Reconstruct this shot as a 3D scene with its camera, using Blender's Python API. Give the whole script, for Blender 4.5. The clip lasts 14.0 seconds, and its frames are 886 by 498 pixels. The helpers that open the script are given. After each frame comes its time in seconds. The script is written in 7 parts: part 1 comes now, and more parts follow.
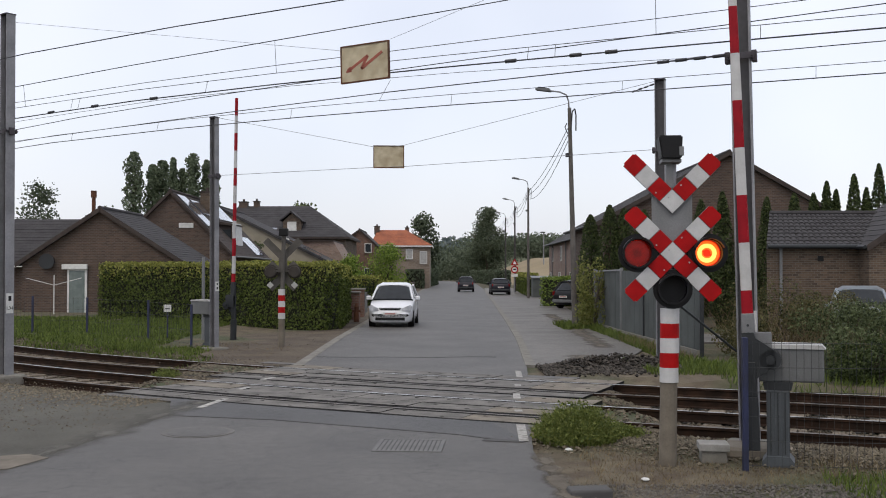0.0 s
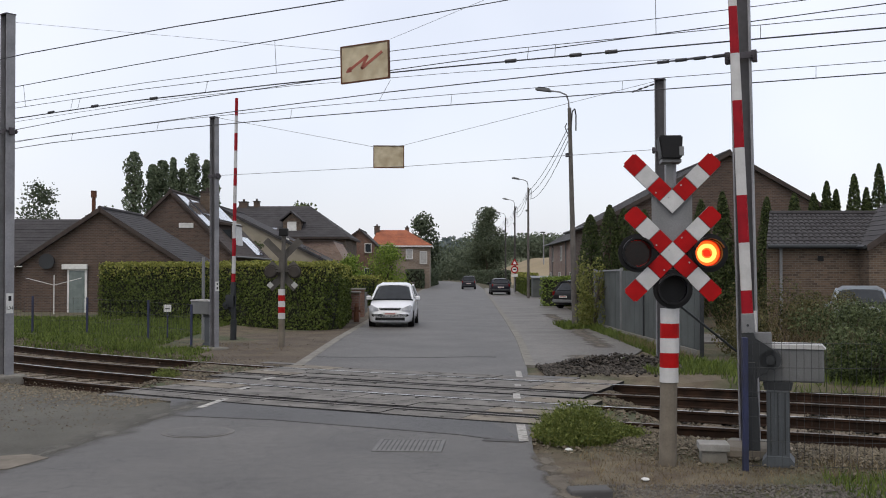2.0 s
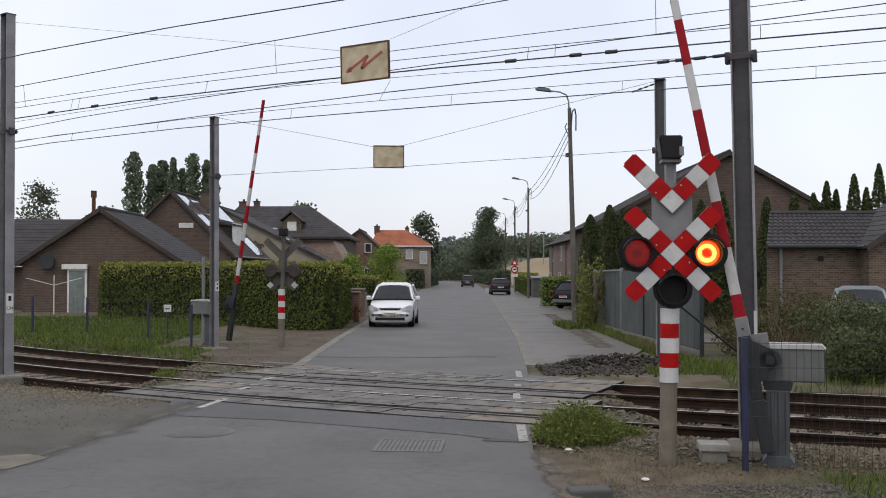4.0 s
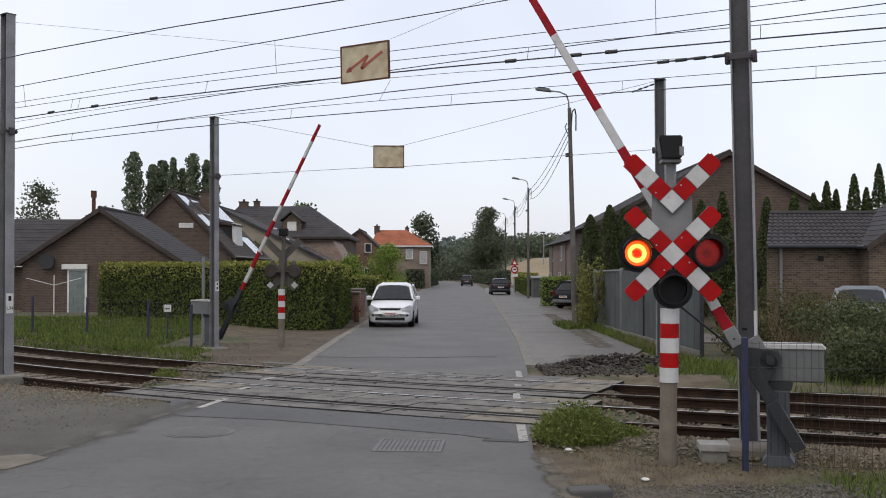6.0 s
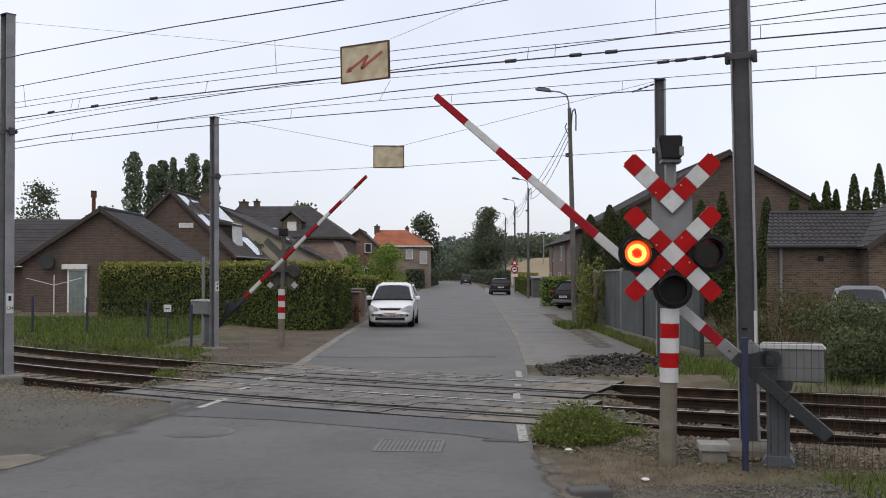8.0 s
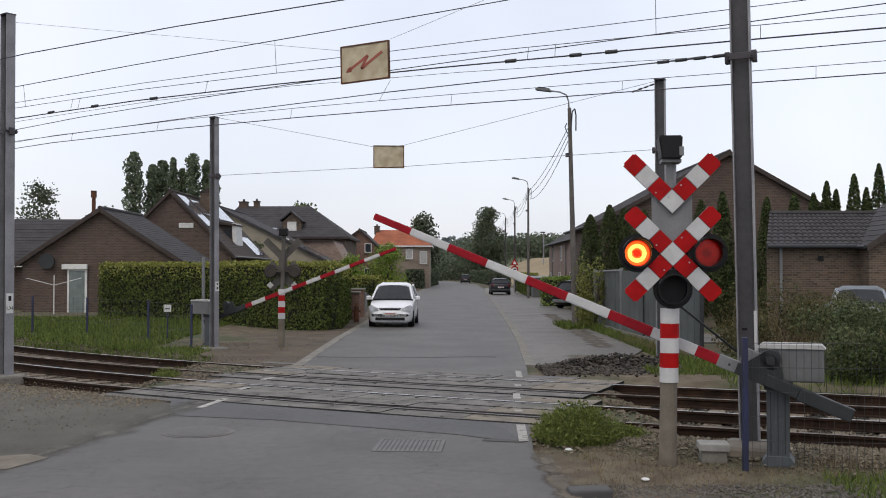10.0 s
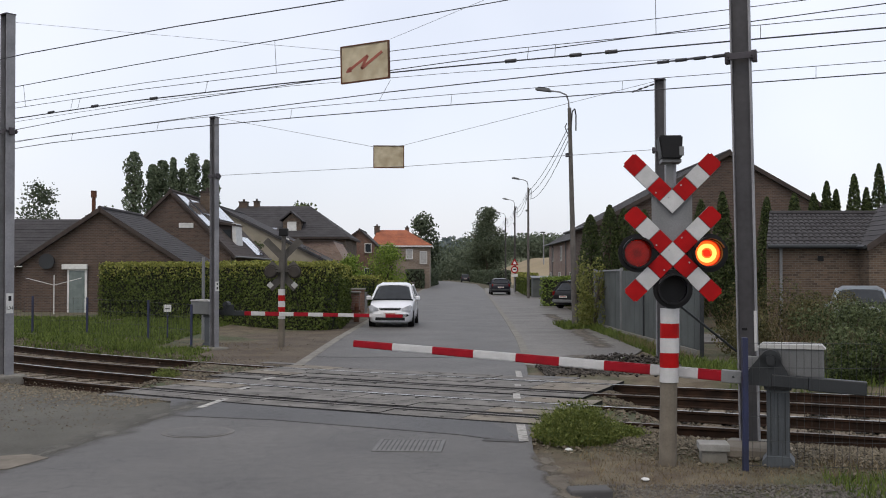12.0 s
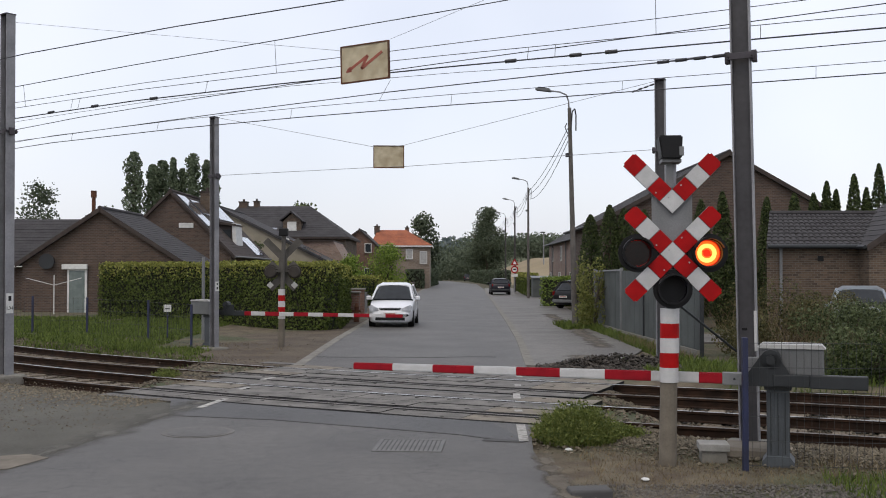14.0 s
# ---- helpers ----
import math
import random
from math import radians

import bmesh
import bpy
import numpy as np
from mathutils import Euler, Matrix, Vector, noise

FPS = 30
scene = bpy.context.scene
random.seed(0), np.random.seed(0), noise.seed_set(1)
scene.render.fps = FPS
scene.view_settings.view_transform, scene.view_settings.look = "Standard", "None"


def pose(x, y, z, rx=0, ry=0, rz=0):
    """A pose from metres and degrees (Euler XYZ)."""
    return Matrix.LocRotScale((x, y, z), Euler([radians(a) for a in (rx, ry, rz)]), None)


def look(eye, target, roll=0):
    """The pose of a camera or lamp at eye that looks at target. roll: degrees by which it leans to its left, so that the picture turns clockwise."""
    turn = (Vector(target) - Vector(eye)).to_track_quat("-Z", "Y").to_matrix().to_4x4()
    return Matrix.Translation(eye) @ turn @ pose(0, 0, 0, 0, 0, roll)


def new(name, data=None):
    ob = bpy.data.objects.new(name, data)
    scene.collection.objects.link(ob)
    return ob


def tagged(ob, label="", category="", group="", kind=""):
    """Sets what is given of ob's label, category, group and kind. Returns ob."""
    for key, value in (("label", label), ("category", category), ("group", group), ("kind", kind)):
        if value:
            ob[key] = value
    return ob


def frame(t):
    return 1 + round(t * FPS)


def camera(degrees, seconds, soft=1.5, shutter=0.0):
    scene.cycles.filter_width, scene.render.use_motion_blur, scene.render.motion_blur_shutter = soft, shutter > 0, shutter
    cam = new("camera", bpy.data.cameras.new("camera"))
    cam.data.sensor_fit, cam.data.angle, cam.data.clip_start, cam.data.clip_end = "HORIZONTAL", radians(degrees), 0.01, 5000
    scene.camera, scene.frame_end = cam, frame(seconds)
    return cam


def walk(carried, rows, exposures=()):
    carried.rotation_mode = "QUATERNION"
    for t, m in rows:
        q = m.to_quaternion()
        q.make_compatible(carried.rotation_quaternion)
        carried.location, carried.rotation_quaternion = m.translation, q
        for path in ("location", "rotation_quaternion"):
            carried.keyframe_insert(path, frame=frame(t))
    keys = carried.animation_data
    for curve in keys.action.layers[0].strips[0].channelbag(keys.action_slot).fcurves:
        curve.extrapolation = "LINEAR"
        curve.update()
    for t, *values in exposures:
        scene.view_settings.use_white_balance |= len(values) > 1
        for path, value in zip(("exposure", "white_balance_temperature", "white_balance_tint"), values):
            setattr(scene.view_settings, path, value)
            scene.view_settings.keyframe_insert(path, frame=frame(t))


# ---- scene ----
cam = camera(47.07, 14.0, soft=1.0)
EYE = Vector((0, 0, 2.1))
walk(cam, [(0, look(EYE, (0, 45, 3.1))), (14, look(EYE, (0, 45, 3.1)))])

# ---- light: an overcast day ----
world = bpy.data.worlds.new("overcast")
scene.world = world
world.use_nodes = True
wn, wl = world.node_tree.nodes, world.node_tree.links
wn.clear()
sky = wn.new("ShaderNodeTexSky")
sky.sky_type, sky.sun_disc = "NISHITA", False
sky.sun_elevation, sky.sun_rotation = radians(52), radians(200)
sky.dust_density, sky.ozone_density = 3.0, 1.0
sky_bg = wn.new("ShaderNodeBackground")
sky_bg.inputs["Strength"].default_value = 0.05
cloud_map = wn.new("ShaderNodeTexCoord")
cloud_noise = wn.new("ShaderNodeTexNoise")
cloud_noise.inputs["Scale"].default_value = 2.3
cloud_noise.inputs["Detail"].default_value = 3
cloud_ramp = wn.new("ShaderNodeValToRGB")
cloud_ramp.color_ramp.elements[0].position, cloud_ramp.color_ramp.elements[1].position = 0.3, 0.66
cloud_ramp.color_ramp.elements[0].color = (0.775, 0.79, 0.875, 1)
cloud_ramp.color_ramp.elements[1].color = (0.98, 0.98, 1.04, 1)
cloud_bg = wn.new("ShaderNodeBackground")
cloud_bg.inputs["Strength"].default_value = 0.84
add_bg = wn.new("ShaderNodeAddShader")
w_out = wn.new("ShaderNodeOutputWorld")
wl.new(cloud_map.outputs["Generated"], cloud_noise.inputs["Vector"])
wl.new(cloud_noise.outputs["Fac"], cloud_ramp.inputs["Fac"])
wl.new(cloud_ramp.outputs["Color"], cloud_bg.inputs["Color"])
wl.new(sky.outputs["Color"], sky_bg.inputs["Color"])
wl.new(sky_bg.outputs[0], add_bg.inputs[0])
wl.new(cloud_bg.outputs[0], add_bg.inputs[1])
wl.new(add_bg.outputs[0], w_out.inputs["Surface"])
sun = new("sun", bpy.data.lights.new("sun", "SUN"))
sun.data.energy, sun.data.angle, sun.data.color = 0.85, radians(25), (1.0, 0.91, 0.74)
sun.matrix_world = look((0, 0, 30), (10, 25, -20))
scene.view_settings.exposure = 0.0

# ---- materials ----


def mat(name, base, other=None, rough=0.8, metal=0.0, scale=4.0, fine=60.0, bump=0.1, spread=0.12, emit=None, glow=0.0, coat=0.0, spec=0.5):
    """A surface whose colour wanders between two tones, with fine grain and relief."""
    m = bpy.data.materials.new(name)
    m.use_nodes = True
    n, l = m.node_tree.nodes, m.node_tree.links
    p = n["Principled BSDF"]
    p.inputs["Roughness"].default_value, p.inputs["Metallic"].default_value = rough, metal
    p.inputs["Coat Weight"].default_value = coat
    p.inputs["Specular IOR Level"].default_value = spec
    other = other or tuple(v * 0.7 for v in base[:3]) + (1,)
    tc = n.new("ShaderNodeTexCoord")
    big, small = n.new("ShaderNodeTexNoise"), n.new("ShaderNodeTexNoise")
    big.inputs["Scale"].default_value, big.inputs["Detail"].default_value = scale, 6
    small.inputs["Scale"].default_value, small.inputs["Detail"].default_value = fine, 3
    ramp = n.new("ShaderNodeValToRGB")
    ramp.color_ramp.elements[0].position, ramp.color_ramp.elements[1].position = 0.35, 0.65
    ramp.color_ramp.elements[0].color, ramp.color_ramp.elements[1].color = base, other
    hsv = n.new("ShaderNodeHueSaturation")
    val = n.new("ShaderNodeMapRange")
    val.inputs["To Min"].default_value, val.inputs["To Max"].default_value = 1 - 2 * spread, 1 + 2 * spread
    l.new(tc.outputs["Object"], big.inputs["Vector"])
    l.new(tc.outputs["Object"], small.inputs["Vector"])
    l.new(big.outputs["Fac"], ramp.inputs["Fac"])
    l.new(small.outputs["Fac"], val.inputs["Value"])
    l.new(ramp.outputs["Color"], hsv.inputs["Color"])
    l.new(val.outputs["Result"], hsv.inputs["Value"])
    l.new(hsv.outputs["Color"], p.inputs["Base Color"])
    if bump:
        b = n.new("ShaderNodeBump")
        b.inputs["Strength"].default_value, b.inputs["Distance"].default_value = bump, 0.02
        l.new(small.outputs["Fac"], b.inputs["Height"])
        l.new(b.outputs["Normal"], p.inputs["Normal"])
    if emit:
        p.inputs["Emission Color"].default_value, p.inputs["Emission Strength"].default_value = emit, glow
    return m


def leaf_mat(name, dark, light):
    """Leaves: each island its own green, a little light through them."""
    m = bpy.data.materials.new(name)
    m.use_nodes = True
    n, l = m.node_tree.nodes, m.node_tree.links
    p = n["Principled BSDF"]
    p.inputs["Roughness"].default_value = 0.65
    p.inputs["Specular IOR Level"].default_value = 0.25
    g = n.new("ShaderNodeNewGeometry")
    ramp = n.new("ShaderNodeValToRGB")
    ramp.color_ramp.elements[0].color, ramp.color_ramp.elements[1].color = dark, light
    l.new(g.outputs["Random Per Island"], ramp.inputs["Fac"])
    l.new(ramp.outputs["Color"], p.inputs["Base Color"])
    tr = n.new("ShaderNodeBsdfTranslucent")
    l.new(ramp.outputs["Color"], tr.inputs["Color"])
    mx = n.new("ShaderNodeMixShader")
    mx.inputs["Fac"].default_value = 0.25
    out = n["Material Output"]
    l.new(p.outputs[0], mx.inputs[1])
    l.new(tr.outputs[0], mx.inputs[2])
    l.new(mx.outputs[0], out.inputs["Surface"])
    return m


def brick_mat(name, c1, c2, mortar, width=0.21, height=0.075):
    m = bpy.data.materials.new(name)
    m.use_nodes = True
    n, l = m.node_tree.nodes, m.node_tree.links
    p = n["Principled BSDF"]
    p.inputs["Roughness"].default_value = 0.9
    tc, sep, comb = n.new("ShaderNodeTexCoord"), n.new("ShaderNodeSeparateXYZ"), n.new("ShaderNodeCombineXYZ")
    add = n.new("ShaderNodeMath")
    l.new(tc.outputs["Object"], sep.inputs[0])
    l.new(sep.outputs["X"], add.inputs[0])
    l.new(sep.outputs["Y"], add.inputs[1])
    l.new(add.outputs[0], comb.inputs["X"])
    l.new(sep.outputs["Z"], comb.inputs["Y"])
    br = n.new("ShaderNodeTexBrick")
    br.inputs["Color1"].default_value, br.inputs["Color2"].default_value, br.inputs["Mortar"].default_value = c1, c2, mortar
    br.inputs["Scale"].default_value = 1.0
    br.inputs["Brick Width"].default_value, br.inputs["Row Height"].default_value = width, height
    br.inputs["Mortar Size"].default_value = 0.009
    br.inputs["Bias"].default_value = 0.0
    l.new(comb.outputs[0], br.inputs["Vector"])
    big = n.new("ShaderNodeTexNoise")
    big.inputs["Scale"].default_value, big.inputs["Detail"].default_value = 0.7, 5
    l.new(tc.outputs["Object"], big.inputs["Vector"])
    val = n.new("ShaderNodeMapRange")
    val.inputs["To Min"].default_value, val.inputs["To Max"].default_value = 0.65, 1.35
    l.new(big.outputs["Fac"], val.inputs["Value"])
    hsv = n.new("ShaderNodeHueSaturation")
    l.new(br.outputs["Color"], hsv.inputs["Color"])
    l.new(val.outputs["Result"], hsv.inputs["Value"])
    l.new(hsv.outputs["Color"], p.inputs["Base Color"])
    b = n.new("ShaderNodeBump")
    b.inputs["Strength"].default_value, b.inputs["Distance"].default_value, b.invert = 0.5, 0.01, True
    l.new(br.outputs["Fac"], b.inputs["Height"])
    l.new(b.outputs["Normal"], p.inputs["Normal"])
    return m


def ground_mat():
    """Earth, dry grass and green grass in patches."""
    m = bpy.data.materials.new("ground_earth")
    m.use_nodes = True
    n, l = m.node_tree.nodes, m.node_tree.links
    p = n["Principled BSDF"]
    p.inputs["Roughness"].default_value = 0.95
    tc = n.new("ShaderNodeTexCoord")
    a, b, c = (n.new("ShaderNodeTexNoise") for _ in range(3))
    for node, s, d in ((a, 0.35, 5), (b, 2.5, 6), (c, 45, 4)):
        node.inputs["Scale"].default_value, node.inputs["Detail"].default_value = s, d
        l.new(tc.outputs["Object"], node.inputs["Vector"])
    r1, r2 = n.new("ShaderNodeValToRGB"), n.new("ShaderNodeValToRGB")
    r1.color_ramp.elements[0].position, r1.color_ramp.elements[1].position = 0.4, 0.62
    r1.color_ramp.elements[0].color, r1.color_ramp.elements[1].color = (0.075, 0.056, 0.036, 1), (0.125, 0.102, 0.066, 1)
    r2.color_ramp.elements[0].position, r2.color_ramp.elements[1].position = 0.44, 0.6
    mix = n.new("ShaderNodeMix")
    mix.data_type = "RGBA"
    l.new(b.outputs["Fac"], r1.inputs["Fac"])
    l.new(a.outputs["Fac"], r2.inputs["Fac"])
    l.new(r2.outputs["Color"], mix.inputs["Factor"])
    l.new(r1.outputs["Color"], mix.inputs["A"])
    mix.inputs["B"].default_value = (0.045, 0.056, 0.02, 1)
    hsv, val = n.new("ShaderNodeHueSaturation"), n.new("ShaderNodeMapRange")
    val.inputs["To Min"].default_value, val.inputs["To Max"].default_value = 0.55, 1.45
    l.new(c.outputs["Fac"], val.inputs["Value"])
    l.new(mix.outputs["Result"], hsv.inputs["Color"])
    l.new(val.outputs["Result"], hsv.inputs["Value"])
    l.new(hsv.outputs["Color"], p.inputs["Base Color"])
    bp = n.new("ShaderNodeBump")
    bp.inputs["Strength"].default_value, bp.inputs["Distance"].default_value = 0.6, 0.03
    l.new(c.outputs["Fac"], bp.inputs["Height"])
    l.new(bp.outputs["Normal"], p.inputs["Normal"])
    return m


def asphalt_mat(name, base, other, crack=0.5):
    """Old asphalt: aggregate, oil-dark patches, thin cracks."""
    m = mat(name, base, other, rough=0.6, scale=0.55, fine=110, bump=0.3, spread=0.24)
    n, l = m.node_tree.nodes, m.node_tree.links
    p = n["Principled BSDF"]
    hsv = p.inputs["Base Color"].links[0].from_node
    tc = [x for x in n if x.type == "TEX_COORD"][0]
    vor = n.new("ShaderNodeTexVoronoi")
    vor.feature = "DISTANCE_TO_EDGE"
    vor.inputs["Scale"].default_value = 0.55
    warp = n.new("ShaderNodeTexNoise")
    warp.inputs["Scale"].default_value, warp.inputs["Detail"].default_value = 1.5, 5
    addv = n.new("ShaderNodeVectorMath")
    l.new(tc.outputs["Object"], warp.inputs["Vector"])
    l.new(tc.outputs["Object"], addv.inputs[0])
    l.new(warp.outputs["Color"], addv.inputs[1])
    l.new(addv.outputs[0], vor.inputs["Vector"])
    mid, mid_r = n.new("ShaderNodeTexNoise"), n.new("ShaderNodeMapRange")
    mid.inputs["Scale"].default_value, mid.inputs["Detail"].default_value, mid.inputs["Roughness"].default_value = 7.0, 8, 0.7
    mid_r.inputs["From Min"].default_value, mid_r.inputs["From Max"].default_value = 0.3, 0.7
    mid_r.inputs["To Min"].default_value, mid_r.inputs["To Max"].default_value = 0.72, 1.22
    l.new(tc.outputs["Object"], mid.inputs["Vector"])
    l.new(mid.outputs["Fac"], mid_r.inputs["Value"])
    mul2 = n.new("ShaderNodeMath")
    mul2.operation = "MULTIPLY"
    cr = n.new("ShaderNodeMapRange")
    cr.inputs["From Max"].default_value = 0.012
    cr.inputs["To Min"].default_value = 1 - crack
    l.new(vor.outputs["Distance"], cr.inputs["Value"])
    mul = n.new("ShaderNodeMix")
    mul.data_type, mul.blend_type = "RGBA", "MULTIPLY"
    mul.inputs["Factor"].default_value = 1.0
    l.new(hsv.outputs["Color"], mul.inputs["A"])
    l.new(cr.outputs["Result"], mul2.inputs[0])
    l.new(mid_r.outputs["Result"], mul2.inputs[1])
    l.new(mul2.outputs[0], mul.inputs["B"])
    l.new(mul.outputs["Result"], p.inputs["Base Color"])
    return m


def glass_mat(name, tint=(0.03, 0.035, 0.04, 1), rough=0.05):
    return mat(name, tint, tint, rough=rough, bump=0, spread=0.02, spec=0.45)


M_ASPHALT = asphalt_mat("asphalt", (0.09789, 0.09228, 0.0852, 1), (0.06555, 0.06182, 0.05725, 1), 0.3)
M_ASPHALT2 = asphalt_mat("asphalt_pale", (0.1306, 0.1205, 0.1067, 1), (0.07544, 0.06808, 0.05888, 1), 0.35)
M_ASPHALT3 = asphalt_mat("asphalt_dark", (0.06817, 0.06624, 0.06492, 1), (0.04807, 0.04681, 0.04598, 1), 0.2)
M_PATCH = mat("asphalt_patch", (0.08075, 0.07885, 0.0779, 1), (0.057, 0.0551, 0.0551, 1), rough=0.9, scale=2, fine=120)
M_CONC = mat("concrete", (0.20, 0.19, 0.165, 1), (0.13, 0.122, 0.105, 1), rough=0.9, scale=3, fine=70)
M_PALECONC = mat("pale_concrete", (0.27, 0.265, 0.25, 1), (0.19, 0.185, 0.172, 1), rough=0.9, scale=4, fine=70)
M_DECK = mat("deck_concrete", (0.168, 0.158, 0.145, 1), (0.082, 0.077, 0.07, 1), rough=0.9, scale=2.6, fine=34, bump=0.35, spread=0.2)
M_DECKTAN = mat("deck_concrete_tan", (0.20, 0.175, 0.138, 1), (0.115, 0.1, 0.08, 1), rough=0.9, scale=3.0, fine=50, bump=0.25, spread=0.16)
M_GROOVE = mat("dusty_rubber", (0.085, 0.076, 0.066, 1), (0.024, 0.021, 0.019, 1), rough=0.95, scale=2.5, fine=25, spread=0.3, spec=0.15)
M_BLACK = mat("black_rubber", (0.016, 0.015, 0.015, 1), rough=0.95, spec=0.1)
M_RAIL = mat("rail_rust", (0.034, 0.019, 0.012, 1), (0.017, 0.011, 0.008, 1), rough=0.95, spec=0.15, scale=5)
M_SHINE = mat("rail_head", (0.5, 0.5, 0.5, 1), (0.38, 0.37, 0.36, 1), rough=0.35, metal=0.9, bump=0, scale=3)
M_DULL = mat("rail_head_dull", (0.16, 0.145, 0.13, 1), (0.09, 0.075, 0.062, 1), rough=0.55, metal=0.3, bump=0, scale=3)
M_SLEEPER = mat("sleeper", (0.25, 0.215, 0.165, 1), (0.13, 0.105, 0.08, 1), rough=0.95, scale=3)
M_BALLAST = leaf_mat("ballast_stone", (0.0425, 0.03444, 0.02418, 1), (0.2125, 0.1763, 0.1287, 1))
M_BED = mat("ballast_bed", (0.07225, 0.0561, 0.0391, 1), (0.03825, 0.02975, 0.02125, 1), rough=0.95, scale=1.2, fine=26, bump=1.0, spread=0.3)
M_RUBBLE = leaf_mat("rubble_stone", (0.016, 0.014, 0.012, 1), (0.115, 0.10, 0.085, 1))
M_GROUND = ground_mat()
M_DIRT = mat("packed_earth", (0.09529, 0.07393, 0.04967, 1), (0.0533, 0.03772, 0.02418, 1), rough=0.95, scale=0.9, fine=40, bump=0.5, spread=0.2)
M_DIRT2 = mat("dusty_apron", (0.088, 0.084, 0.07, 1), (0.056, 0.053, 0.043, 1), rough=0.95, scale=0.6, fine=50, bump=0.5, spread=0.22)
M_GALV = mat("galvanised", (0.2623, 0.2623, 0.2745, 1), (0.183, 0.183, 0.1952, 1), rough=0.6, metal=0.2, scale=2.5, fine=25, bump=0.04)
# same steel, darkened: the shade between the flanges is painted in
M_WEBSHADE = mat("mast_web_shaded", (0.0578, 0.05644, 0.06256, 1), (0.0374, 0.03604, 0.0408, 1), rough=0.7, scale=1.2, fine=14, bump=0.05, spread=0.18)
M_MASTDARK = mat("mast_dark", (0.055, 0.05, 0.06, 1), (0.035, 0.03, 0.036, 1), rough=0.7)
M_WHITE = mat("white_paint", (0.50, 0.50, 0.50, 1), (0.42, 0.42, 0.42, 1), rough=0.5, scale=6, bump=0.03, spread=0.05)
M_RED = mat("red_paint", (0.36, 0.004, 0.005, 1), (0.27, 0.003, 0.004, 1), rough=0.6, scale=6, bump=0.03, spread=0.06, spec=0.15)
M_BOOMRED = mat("boom_red", (0.29, 0.004, 0.012, 1), (0.22, 0.003, 0.010, 1), rough=0.55, scale=6, bump=0.03, spread=0.06, spec=0.2)
M_LINE = mat("road_paint", (0.42, 0.41, 0.385, 1), (0.19, 0.182, 0.168, 1), rough=0.85, scale=9, fine=60, spread=0.2)
M_DKGREY = mat("dark_grey_paint", (0.0154, 0.0182, 0.021, 1), (0.0105, 0.0126, 0.0147, 1), rough=0.5)
M_BLACKP = mat("black_paint", (0.009, 0.009, 0.010, 1), rough=0.5, bump=0.02, spec=0.22)
M_GREYP = mat("grey_paint", (0.17, 0.175, 0.18, 1), (0.13, 0.133, 0.137, 1), rough=0.55, scale=3, bump=0.03)
M_BOX = mat("box_grey", (0.1256, 0.1296, 0.1312, 1), (0.0972, 0.1004, 0.1021, 1), rough=0.6, scale=3, bump=0.04)
M_BLUE = mat("dark_blue_paint", (0.0128, 0.0176, 0.0595, 1), (0.0096, 0.0128, 0.035, 1), rough=0.5)
M_STEELBLUE = mat("blue_grey_steel", (0.06375, 0.0731, 0.0816, 1), (0.0442, 0.051, 0.0578, 1), rough=0.6, scale=3, bump=0.04)
M_PALELID = mat("pale_lid", (0.38, 0.38, 0.37, 1), (0.3, 0.3, 0.29, 1), rough=0.6)
M_POST = mat("weathered_post", (0.1615, 0.1394, 0.1102, 1), (0.1105, 0.0943, 0.0722, 1), rough=0.9, scale=4)
M_WIRE = mat("wire", (0.035, 0.035, 0.04, 1), rough=0.6, bump=0)
M_WIRETHIN = mat("wire_grey", (0.12, 0.12, 0.13, 1), rough=0.6, bump=0)
M_PANEL = mat("sign_cream", (0.50, 0.44, 0.31, 1), (0.34, 0.28, 0.18, 1), rough=0.7, scale=5, fine=20, spread=0.15)
M_RUSTRED = mat("faded_red", (0.33, 0.09, 0.06, 1), (0.24, 0.06, 0.04, 1), rough=0.7)
M_RUST = mat("rust", (0.12, 0.045, 0.02, 1), (0.07, 0.03, 0.016, 1), rough=0.9)
M_BRICK = brick_mat("brick_brown", (0.09288, 0.05848, 0.04214, 1), (0.05332, 0.0344, 0.02666, 1), (0.1032, 0.08772, 0.07396, 1))
M_BRICKY = brick_mat("brick_tan", (0.1149, 0.07793, 0.05149, 1), (0.05218, 0.03479, 0.02505, 1), (0.1253, 0.1079, 0.08697, 1))
M_BRICKR = brick_mat("brick_red", (0.16, 0.08, 0.055, 1), (0.11, 0.058, 0.042, 1), (0.15, 0.12, 0.1, 1))
M_BRICKP = brick_mat("brick_pinkish", (0.27, 0.185, 0.145, 1), (0.18, 0.12, 0.095, 1), (0.25, 0.21, 0.18, 1))
M_BRICKL = brick_mat("brick_pale", (0.24, 0.185, 0.14, 1), (0.15, 0.115, 0.09, 1), (0.24, 0.21, 0.18, 1))
M_RENDER = mat("render_beige", (0.28, 0.25, 0.195, 1), (0.22, 0.195, 0.15, 1), rough=0.9, scale=1)
M_TILE = mat("roof_tile_dark", (0.03956, 0.03698, 0.0387, 1), (0.0258, 0.02322, 0.02494, 1), rough=0.85, scale=1.5, fine=9, spread=0.2)
M_TILEB = mat("roof_tile_brown", (0.0516, 0.0387, 0.03268, 1), (0.0344, 0.0258, 0.02322, 1), rough=0.9, scale=1.5, fine=9, spread=0.2)
M_ORANGE = mat("roof_tile_orange", (0.32, 0.1, 0.044, 1), (0.224, 0.068, 0.032, 1), rough=0.85, scale=0.9, fine=7, spread=0.28)
M_SOLAR = mat("solar_glass", (0.10, 0.115, 0.14, 1), (0.08, 0.09, 0.11, 1), rough=0.12, bump=0, spec=1.0, coat=1.0)
